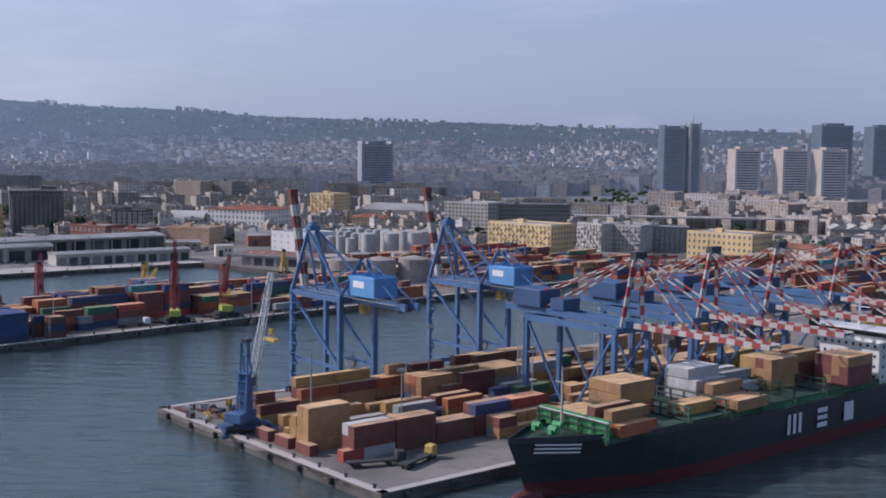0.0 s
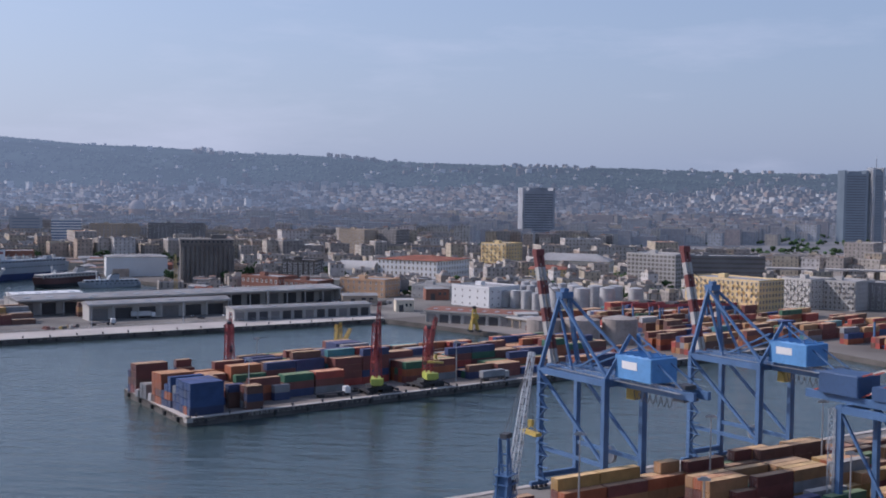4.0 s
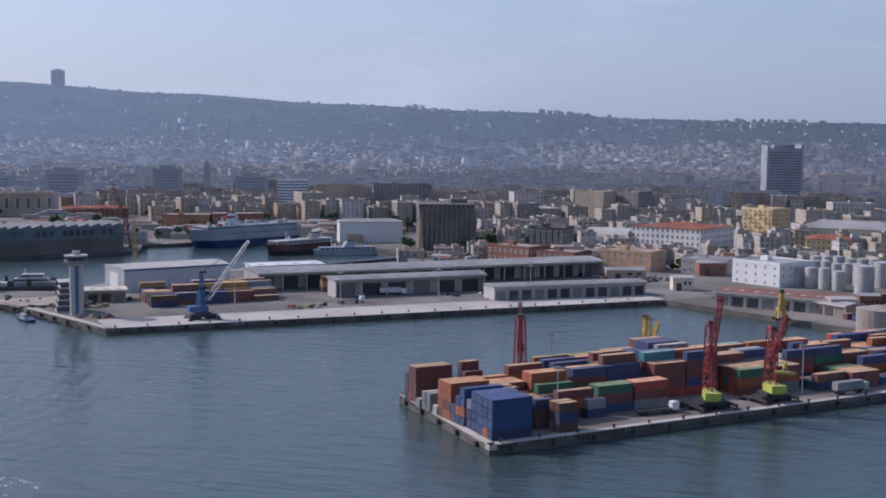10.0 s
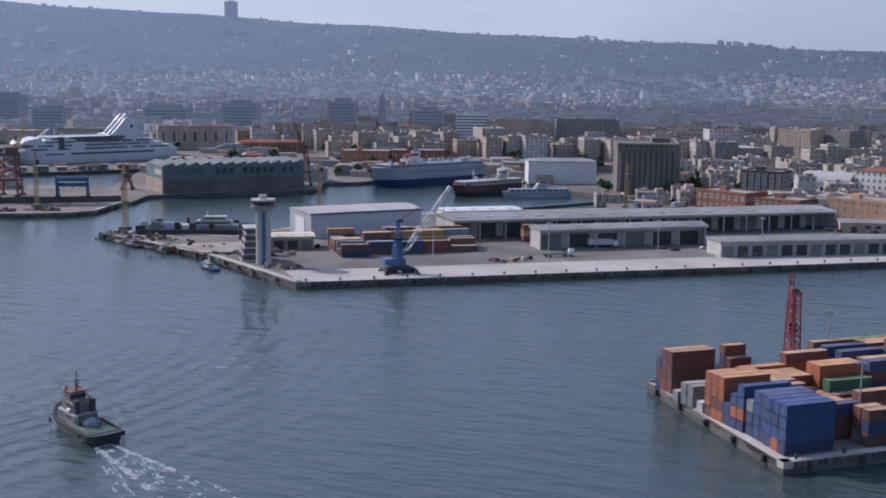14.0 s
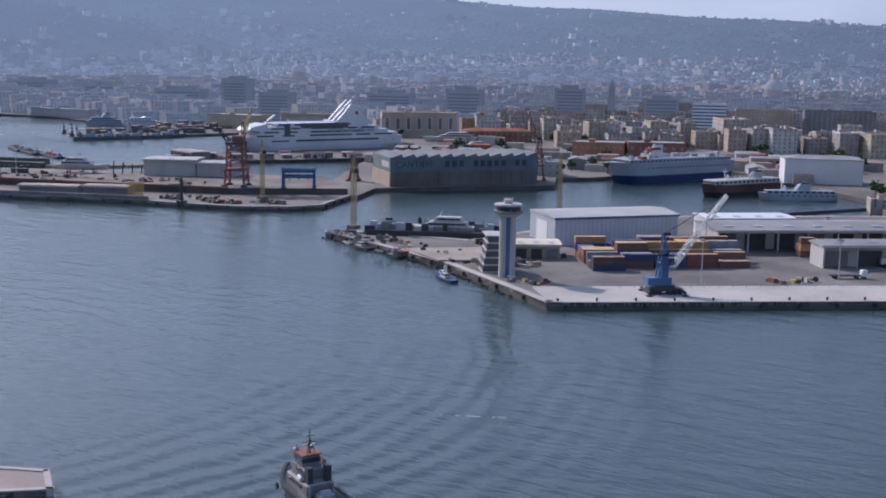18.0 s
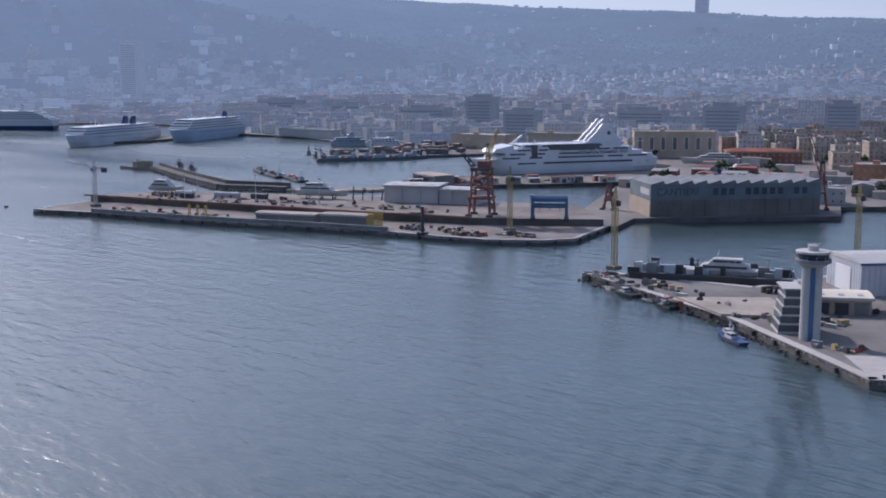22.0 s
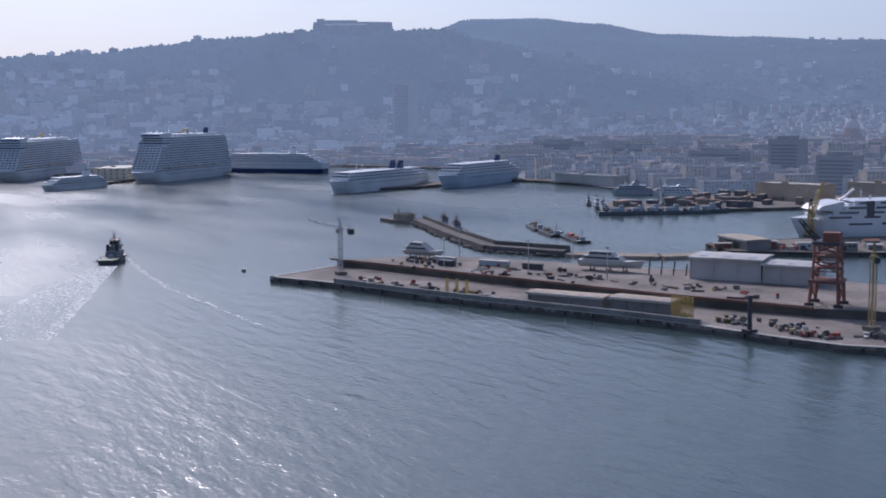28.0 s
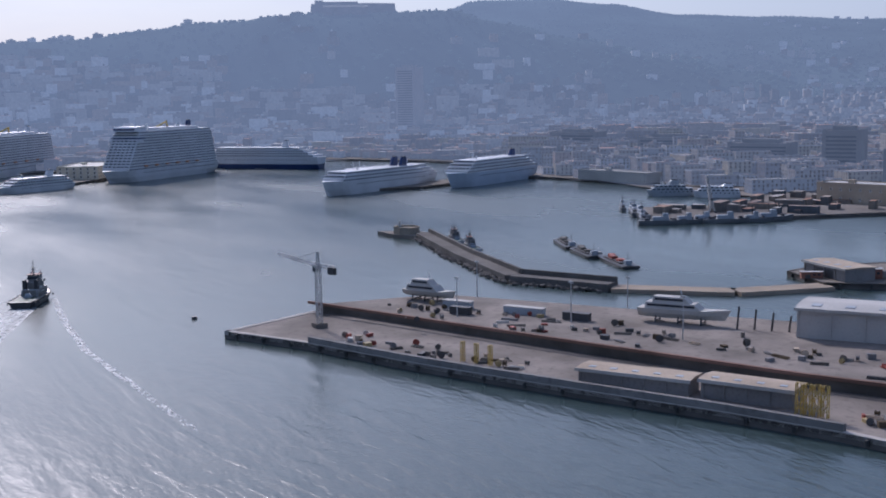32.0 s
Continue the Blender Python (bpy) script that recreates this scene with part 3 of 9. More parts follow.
# Roofs blend to warm tan: fading, plus sunlight painted into the tops.
FADE_AND_SUN = {"navy": 0.12, "blue": 0.1, "green": 0.25, "teal": 0.25, "grey": 0.2, "white": 0.1}
ROOFPAINT = {k: surf(k + " sun-bleached container roof", tuple((1 - FADE_AND_SUN.get(k, 0.52)) * a + FADE_AND_SUN.get(k, 0.52) * b for a, b in zip(c, (0.7, 0.52, 0.32))), 0.8, big=0.25, small=1.2, vary=0.2, stain=0.35, obj=0.14) for k, c in PAINTS.items()}
BOX_H, BOX_W = 2.68, 2.44


def box_mesh(colour, length):
    """Ribbed sides between corner posts and rails, a roof a little below the top rails."""
    m = Mesh()
    hl, hw = length / 2, BOX_W / 2
    m.box(0, 0, 0.12, length - 0.12, BOX_W - 0.1, BOX_H - 0.17, 0, 0, 1)
    for sx in (-1, 1):
        for sy in (-1, 1):
            m.box(sx * (hl - 0.09), sy * (hw - 0.09), 0, 0.18, 0.18, BOX_H)
    for sy in (-1, 1):
        m.box(0, sy * (hw - 0.05), BOX_H - 0.12, length - 0.36, 0.1, 0.12, 0, 0, 1)
        m.box(0, sy * (hw - 0.05), 0, length - 0.36, 0.1, 0.16)
        k = int(length / 0.62)
        for i in range(k):
            x = -hl + 0.5 + i * (length - 1.0) / (k - 1)
            m.box(x, sy * (hw - 0.035), 0.16, 0.2, 0.05, BOX_H - 0.3)
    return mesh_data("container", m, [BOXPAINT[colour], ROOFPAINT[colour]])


def door_mesh(colour, side):
    m = Mesh()
    m.box(0, side * 0.55, 0.2, 0.06, 1.06, BOX_H - 0.38)
    for dy in (0.22, 0.8):
        m.tube((-0.05, side * dy, 0.2), (-0.05, side * dy, BOX_H - 0.2), 0.025, 5, 1)
    return mesh_data("door_leaf", m, [BOXPAINT[colour], STEEL])


BOX_CACHE = {}
BOX_STUFF = {}
BOX_LEFT = {"the container pier": 150, "the narrow pier": 105, "the ship's hatch covers": 45, "the tower pier": 14}


def container(colour, length, x, y, z, ang, where, detail=True):
    if not detail or BOX_LEFT[where] <= 0:
        BOX_STUFF.setdefault(colour, Mesh()).box(x, y, z, length, BOX_W, BOX_H - 0.03, ang, 0, 1)
        return None
    BOX_LEFT[where] -= 1
    key = (colour, length)
    if key not in BOX_CACHE:
        BOX_CACHE[key] = (box_mesh(colour, length), door_mesh(colour, 1), door_mesh(colour, -1))
    body, d1, d2 = BOX_CACHE[key]
    ob = new("container", body)
    ob.matrix_world = pose(x, y, z, 0, 0, ang)
    for d in (d1, d2):
        leaf = new("door_leaf", d)
        leaf.parent = ob
        leaf.location = (-length / 2 - 0.02, 0, 0)
    size = "forty-foot" if length > 8 else "twenty-foot"
    tagged(ob, "%s steel %s shipping container stacked on %s" % (colour, size, where), "container", "containers on " + where)
    return ob


def stack(fn, ang, s, w, length, colours, where, z=2.5, detail=True):
    """One pile, bottom first."""
    for k, c in enumerate(colours):
        j = rnd.uniform(-0.06, 0.06)
        x, y = fn(s + length / 2 + j, w + BOX_W / 2 + rnd.uniform(-0.04, 0.04))
        container(c, length, x, y, z + k * BOX_H, ang, where, detail)


def pick(weights):
    t = rnd.uniform(0, sum(v for _, v in weights))
    for c, v in weights:
        t -= v
        if t <= 0:
            return c
    return weights[0][0]


def block(fn, ang, s0, w0, ns, nw, high, weights, where, length=12.19, detail=True, gap=0.35, holes=0.06, top=None):
    """Piles side by side: ns along the pier, nw across, up to high boxes each."""
    for i in range(ns):
        for j in range(nw):
            if rnd.random() < holes:
                continue
            h = max(1, high - (rnd.random() < 0.36) - (rnd.random() < 0.18))
            cols = [pick(weights) for _ in range(h)]
            if top:
                cols[-1] = pick(top)
            if length > 12 and rnd.random() < 0.24:          # two short boxes in the place of a long one
                for q in range(2):
                    stack(fn, ang, s0 + i * (length + gap) + q * 6.13, w0 + j * (BOX_W + 0.12), 6.06, cols[:max(1, h - (rnd.random() < 0.4))], where, detail=detail)
                continue
            stack(fn, ang, s0 + i * (length + gap), w0 + j * (BOX_W + 0.12), length, cols, where, detail=detail)


MIX1 = [("tan", 6), ("maroon", 4), ("brown", 3), ("navy", 1.0), ("orange", 1.5), ("yellow", 4), ("blue", 0.8), ("grey", 0.8), ("green", 0.3), ("red", 0.8)]
W1 = "the container pier"
fn1 = pier1
block(fn1, TH1, 11.5, 30.2, 8, 2, 4, MIX1, W1, holes=0.0)
block(fn1, TH1, 112, 30.2, 9, 2, 4, MIX1, W1, detail=False, holes=0.0)
block(fn1, TH1, 10, 46, 3, 4, 2, MIX1, W1)
block(fn1, TH1, 52, 44, 3, 4, 4, MIX1, W1)
block(fn1, TH1, 92, 44, 3, 5, 4, MIX1, W1)
block(fn1, TH1, 134, 42, 7, 5, 3, MIX1, W1, detail=False)
block(fn1, TH1, 6.5, 57.5, 1, 3, 4, [("tan", 5), ("maroon", 1), ("yellow", 3), ("brown", 1)], W1, holes=0.0)
block(fn1, TH1, 20, 59, 2, 3, 3, MIX1, W1)
block(fn1, TH1, 48, 60, 3, 3, 3, MIX1, W1)
block(fn1, TH1, 96, 58, 8, 4, 3, MIX1, W1, detail=False)
for k, (s, cols) in enumerate([(11, ("white", "maroon", "maroon")), (23.6, ("brown", "maroon", "maroon")), (36.2, ("brown", "brown")), (48.8, ("maroon", "maroon", "navy")), (61.4, ("red", "maroon", "red"))]):
    stack(fn1, TH1, s, 75.0, 12.19, cols, W1)
    stack(fn1, TH1, s + 0.2, 72.4, 12.19, cols[::-1], W1)
stack(fn1, TH1, 8.0, 75.0, 2.6 * 1.0 + 3.4, ("red",), W1)
for s, w in ((3.5, 47.5), (3.6, 56.5), (3.8, 65.5)):
    container("maroon", 6.06, *pier1(s + 2, w), 2.5, TH1 - 90, W1)
for s, w, n in ((52, 78, 2), (74, 76, 2), (87, 70, 2)):
    block(fn1, TH1, s, w, n, 2, 2, MIX1, W1, length=12.19)

TH2 = 44.6
E2 = Vector((math.cos(radians(TH2)), math.sin(radians(TH2))))
N2 = Vector((-math.sin(radians(TH2)), math.cos(radians(TH2))))


def isle(e, n):
    return I1[0] + E2.x * e + N2.x * n, I1[1] + E2.y * e + N2.y * n


W2 = "the narrow pier"
MIX2 = [("maroon", 5), ("orange", 3), ("navy", 2.5), ("brown", 2.5), ("green", 1), ("grey", 1.3), ("blue", 1), ("red", 1.2), ("teal", 0.5)]
for i, cols in enumerate([("navy", "blue", "blue", "blue"), ("orange", "blue", "navy", "blue"), ("navy", "blue", "blue", "blue"), ("navy", "blue", "blue", "navy"), ("blue", "navy", "blue", "blue"), ("navy", "blue", "grey")]):
    stack(isle, TH2, 3.2 + (0.9 if i > 2 else 0), 4.0 + i * 2.56, 12.19, cols, W2)
for i, cols in enumerate([("navy", "orange", "blue", "blue"), ("navy", "orange", "blue"), ("navy", "blue"), ("orange", "brown", "orange", "orange"), ("orange", "maroon", "orange", "orange"), ("brown", "orange", "orange", "orange")]):
    stack(isle, TH2, 3.6, 19.6 + i * 2.56, 12.19, cols, W2)
stack(isle, TH2, 3.6, 35.6, 6.06, ("white",), W2)
stack(isle, TH2, 3.8, 40.0, 12.19, ("grey", "grey"), W2)
stack(isle, TH2, 3.8, 42.8, 12.19, ("grey", "grey"), W2)
stack(isle, TH2, 3.4, 46.0, 6.06, ("grey",), W2)
for i, cols in enumerate([("maroon", "brown", "maroon", "maroon"), ("red", "maroon", "brown", "maroon"), ("navy", "brown", "navy")]):
    stack(isle, TH2, 5.5, 52.4 + i * 2.56, 12.19, cols, W2)
for i, cols in enumerate([("navy",), ("maroon", "navy", "maroon"), ("blue", "maroon", "navy", "maroon"), ("navy", "navy")]):
    stack(isle, TH2, 22, 49.5 + i * 2.56, 6.06, cols, W2)
stack(isle, TH2, 23.5, 3.2, 6.06, ("brown", "navy", "brown"), W2)
stack(isle, TH2, 23.5, 5.9, 6.06, ("grey", "brown", "maroon"), W2)
stack(isle, TH2, 20, 9.5, 6.06, ("brown", "brown", "navy"), W2)
stack(isle, TH2, 29, 12.4, 6.06, ("maroon", "orange"), W2)
block(isle, TH2, 19, 16, 2, 5, 3, MIX2, W2, length=12.19, holes=0.1)
block(isle, TH2, 19, 30, 2, 6, 4, [("maroon", 4), ("orange", 4), ("navy", 1), ("brown", 2)], W2, top=[("orange", 3), ("maroon", 2), ("grey", 1)])
block(isle, TH2, 31, 46, 2, 3, 2, MIX2, W2)
for i, cols in enumerate([("navy", "maroon", "green"), ("navy", "maroon", "green"), ("grey", "grey")]):
    stack(isle, TH2, 46, 17.0 + i * 2.56, 12.19, cols, W2)
for i, cols in enumerate([("grey", "maroon", "red"), ("blue", "maroon", "red")]):
    stack(isle, TH2, 59, 17.0 + i * 2.56, 12.19, cols, W2)
stack(isle, TH2, 40, 13.5, 6.06, ("navy", "grey"), W2)
block(isle, TH2, 46, 30, 2, 5, 5, [("navy", 4), ("brown", 3), ("green", 2), ("maroon", 2)], W2)
block(isle, TH2, 46, 46, 2, 4, 4, MIX2, W2)
block(isle, TH2, 73, 26, 2, 4, 5, [("maroon", 5), ("navy", 2), ("teal", 1), ("red", 2)], W2)
block(isle, TH2, 73, 40, 2, 6, 5, [("navy", 4), ("maroon", 3), ("grey", 2)], W2)
block(isle, TH2, 100, 18, 2, 4, 3, MIX2, W2)
block(isle, TH2, 100, 30, 2, 8, 4, MIX2, W2)
block(isle, TH2, 127, 10, 2, 5, 2, MIX2, W2, holes=0.2)
block(isle, TH2, 127, 26, 3, 9, 4, MIX2, W2, detail=False)
block(isle, TH2, 153, 8, 2, 5, 3, MIX2, W2, detail=False, holes=0.25)
block(isle, TH2, 166, 24, 4, 9, 4, MIX2, W2, detail=False)
block(isle, TH2, 180, 6, 3, 4, 3, MIX2, W2, detail=False, holes=0.3)

TH3 = 40.0
U3 = Vector((math.cos(radians(TH3)), math.sin(radians(TH3))))
N3 = Vector((-math.sin(radians(TH3)), math.cos(radians(TH3))))


def tow(s, n):
    return T1[3][0] + U3.x * s + N3.x * n, T1[3][1] + U3.y * s + N3.y * n


W3 = "the tower pier"
MIX3 = [("tan", 2), ("navy", 5), ("brown", 5), ("grey", 3), ("yellow", 1), ("maroon", 3)]
block(tow, TH3, 28, 56, 1, 2, 2, [("brown", 3), ("navy", 2)], W3, length=12.19, holes=0.0)
block(tow, TH3, 28, 62, 5, 3, 2, MIX3, W3, holes=0.05)
block(tow, TH3, 28, 73, 1, 4, 3, [("tan", 1), ("maroon", 1), ("brown", 2), ("grey", 1)], W3, holes=0.0)
block(tow, TH3, 41, 73, 4, 4, 3, MIX3, W3, holes=0.1)
block(tow, TH3, 28, 84, 1, 3, 3, [("tan", 2), ("navy", 2), ("green", 1)], W3, holes=0.1)
block(tow, TH3, 41, 87, 4, 3, 3, [("tan", 2), ("brown", 3), ("navy", 2)], W3, holes=0.2)
block(tow, TH3, 120, 86, 1, 2, 3, [("brown", 2), ("tan", 1)], W3, length=6.06, holes=0.0)
block(tow, TH3, 132, 78, 2, 2, 2, [("maroon", 2), ("brown", 1)], W3, length=6.06, holes=0.0)


def yard(x, y):
    return x, y


# the wide container yard on the mainland, too far off to count
MIX4 = [("maroon", 4), ("red", 3), ("brown", 3), ("orange", 2), ("tan", 2), ("blue", 1.5), ("grey", 1), ("white", 0.6), ("teal", 0.6), ("green", 0.5)]
for k in range(14):
    for q in range(7):
        sx, wy = 350 + q * 46, -150 + k * 21
        if rnd.random() < 0.12:
            continue
        block(fn1, TH1, sx, wy, 3, rnd.choice((3, 4, 5)), rnd.choice((2, 3, 4)), MIX4, W1, detail=False, holes=0.12)
for k in range(9):
    for q in range(4):
        if rnd.random() < 0.2:
            continue
        block(isle, TH2, 255 + q * 46, 10 + k * 17, 3, 4, rnd.choice((2, 3, 3)), MIX4, W2, detail=False, holes=0.15)
for c, m in BOX_STUFF.items():
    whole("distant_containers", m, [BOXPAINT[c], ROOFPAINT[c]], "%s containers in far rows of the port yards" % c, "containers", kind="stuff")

# ---- cranes ----
def banded(mb, p, q, w, h, n, a=0, b=1):
    """One bar painted in n alternating bands."""
    p, q = Vector(p), Vector(q)
    d = (q - p).normalized()
    side = d.cross(Vector((0, 0, 1)))
    side = (side if side.length > 1e-3 else Vector((1, 0, 0))).normalized()
    up = side.cross(d)
    base = len(mb.v)
    for i in range(n + 1):
        c = p.lerp(q, i / n)
        mb.v.extend([tuple(c + side * s_ * w / 2 + up * t_ * h / 2) for s_, t_ in ((-1, -1), (1, -1), (1, 1), (-1, 1))])
    for i in range(n):
        for k in range(4):
            mb.f.append((base + i * 4 + k, base + i * 4 + (k + 1) % 4, base + i * 4 + 4 + (k + 1) % 4, base + i * 4 + 4 + k))
            mb.m.append(a if i % 2 == 0 else b)
    mb.f.extend([(base + 3, base + 2, base + 1, base), tuple(base + n * 4 + k for k in range(4))])
    mb.m.extend([a, a if n % 2 else b])
    return mb


def bogies(root, xs, ys, paint):
    for x in xs:
        for y in ys:
            m = Mesh()
            m.box(x, y, 0.9, 5.5, 1.0, 0.9)
            for d in (-2.1, -0.8, 0.8, 2.1):
                m.tube((x + d, y - 0.3, 0.45), (x + d, y + 0.3, 0.45), 0.45, 8, 1)
            part("bogie", m, [paint, DARKSTEEL], root)


BANDRED = surf("dull dark red paint", (0.17, 0.04, 0.036), 0.6, vary=0.25, stain=0.4)


def gantry_raised(at, label):
    """Ship-to-shore crane with its striped boom folded up. x runs along the rail, +y inland."""
    root = thing("gantry_crane", at, label, "crane", "boom-up gantry cranes")
    G, H, W = 24.5, 30.0, 6.0
    bogies(root, (-W, W), (0, G), CRANE_BLUE)
    for x in (-W, W):
        for y in (0, G):
            m = Mesh()
            m.beam((x, y, 1.6), (x, y, H + 1.2), 1.35 if y == 0 else 1.6, 1.2)
            part("leg", m, CRANE_BLUE, root)
    for y in (0, G):
        part("sill_beam", Mesh().beam((-W, y, 3.2), (W, y, 3.2), 1.1, 1.3), CRANE_BLUE, root)
    for x in (-W, W):
        part("portal_beam", Mesh().beam((x, 0, H), (x, G, H), 1.2, 1.5), CRANE_BLUE, root)
        part("tie_beam", Mesh().beam((x, 0, 10.5), (x, G, 10.5), 0.8, 0.9), CRANE_BLUE, root)
        part("brace", Mesh().beam((x, 0.4, H - 1), (x, G - 0.4, 11), 0.7, 0.7), CRANE_BLUE, root)
    for y in (0, G):
        part("cross_beam", Mesh().beam((-W, y, H), (W, y, H), 1.2, 1.6), CRANE_BLUE, root)
    # main girders with walkway, running back over the inland legs
    for x in (-2.2, 2.2):
        part("girder", Mesh().beam((x, -2, H + 0.2), (x, G + 25, H + 0.2), 0.9, 1.9), CRANE_BLUE, root)
    m = Mesh()
    for x in (-3.5, 3.5):
        m.box(x, G / 2 + 11, H + 0.6, 0.9, G + 22, 0.1)
        for k in range(24):
            m.beam((x * 1.11, -1 + k * 2, H + 0.7), (x * 1.11, -1 + k * 2, H + 1.8), 0.06)
        m.beam((x * 1.11, -1, H + 1.8), (x * 1.11, G + 23, H + 1.8), 0.07)
    part("walkway", m, STEEL, root, "grey galvanised walkway")
    # the sea-side frame
    apex = 48.5
    for x in (-W, W):
        part("mast_leg", Mesh().beam((x, 0, H + 0.8), (x * 0.22, 1.5, apex), 0.95, 0.95), CRANE_BLUE, root)
        part("back_stay", Mesh().beam((x * 0.25, 1.6, apex - 0.5), (x * 0.9, G, H + 1), 0.6, 0.6), CRANE_BLUE, root)
        part("mast_brace", Mesh().beam((x * 0.25, 1.5, apex - 3), (x * 0.55, 9, H + 1), 0.55), CRANE_BLUE, root)
        part("rear_mast", Mesh().beam((x, G, H + 0.8), (x * 0.2, G + 3, 41.5), 0.8, 0.8), CRANE_BLUE, root)
        part("tail_stay", Mesh().beam((x * 0.2, G + 3, 41.3), (x * 0.45, G + 22, H + 1.2), 0.32), CRANE_BLUE, root)
        part("cross_stay", Mesh().beam((x * 0.25, 8, H + 1), (x * 0.9, G + 2.5, 39), 0.4), CRANE_BLUE, root)
    m = Mesh()
    m.box(0, 1.5, apex - 0.6, 3.6, 2.6, 1.6)
    m.box(0, 1.5, apex + 1.0, 1.6, 1.6, 0.9)
    part("mast_head", m, CRANE_BLUE, root)
    # machinery house
    house = part("machinery_house", bevel_box(0, G + 7, H + 1.6, 8.2, 12.5, 5.6), HOUSE_BLUE, root, "light blue machinery house")
    m = Mesh()
    m.box(-4.16, G + 6, H + 4.0, 0.08, 5.0, 1.8)
    m.box(4.16, G + 6, H + 4.0, 0.08, 5.0, 1.8)
    part("sign_panel", m, WHITE, house, "white sign panel on the house")
    m = Mesh()
    for k in range(5):
        m.box(0, G + 2.2 + k * 2.4, H + 7.2, 7.6, 0.25, 0.3)
    part("roof_rib", m, HOUSE_BLUE, house)
    # trolley and cabin at the tail, cables in loops
    m = Mesh()
    m.box(0, G + 20, H - 1.4, 4.6, 3.4, 1.2)
    m.box(0, G + 20, H + 1.3, 3.6, 3.0, 0.9)
    part("trolley", m, DARKSTEEL, root, "dark trolley under the girder")
    m = Mesh().box(-1.4, G + 1.5, H - 4.0, 2.2, 2.4, 2.5)
    part("cabin", m, [YELLOW, GLASS], root, "yellowed driver's cabin")
    m = Mesh()
    for k in range(7):
        y0 = G + 6 + k * 1.8
        for a in range(6):
            f0, f1 = a / 6, (a + 1) / 6
            z0, z1 = [H - 1 - 2.2 * math.sin(math.pi * f) for f in (f0, f1)]
            m.beam((2.6, y0 + f0 * 1.8, z0), (2.6, y0 + f1 * 1.8, z1), 0.14)
    part("cable_loops", m, DARKSTEEL, root)
    # the boom, folded up
    tip = Vector((0, -9.5, 58.5))
    for x in (-0.8, 0.8):
        boom = part("boom_girder", banded(Mesh(), (x, -2.5, H + 1.0), (x, tip.y, tip.z), 0.8, 1.4, 8), [OFFWHITE, BANDRED], root, "raised boom banded red and white")
    for k in range(11):
        f = k / 10
        p = Vector((0, -2.5, H + 1)) * (1 - f) + tip * f
        part("boom_tie", Mesh().beam((-0.7, p.y, p.z), (0.7, p.y, p.z), 0.5, 0.5), OFFWHITE, boom)
    part("boom_tip", Mesh().box(0, tip.y, tip.z - 0.4, 2.6, 1.8, 1.6), BANDRED, boom)
    for x in (-1.1, 1.1):
        part("hoist_rope", Mesh().beam((x, 1.0, apex - 0.4), (x, -8.0, 53), 0.14), DARKSTEEL, root)
    # stairs up one leg
    m = Mesh()
    for k in range(9):
        z = 3 + k * 3
        m.beam((W + 1.2, 1.0 if k % 2 else 4.0, z), (W + 1.2, 4.0 if k % 2 else 1.0, z + 3), 0.7, 0.12)
        m.box(W + 1.2, 2.5, z, 1.0, 4.6, 0.08)
    part("stair", m, CRANE_BLUE, root)
    m = Mesh().tube((-W, 12.2, 9.5), (-W - 1.1, 12.2, 9.5), 2.2, 20)
    part("cable_reel", m, STEEL, root, "large grey cable reel")
    return root


def bevel_box(cx, cy, z0, sx, sy, h, c=0.25):
    m = Mesh()
    rings = []
    for z, k in ((z0, 0.0), (z0 + h - c, 0.0), (z0 + h, c)):
        a, b = sx / 2 - k, sy / 2 - k
        e = min(0.3, a / 3)
        rings.append([(cx + x, cy + y, z) for x, y in ((-a + e, -b), (a - e, -b), (a, -b + e), (a, b - e), (a - e, b), (-a + e, b), (-a, b - e), (-a, -b + e))])
    return m.loft(rings)


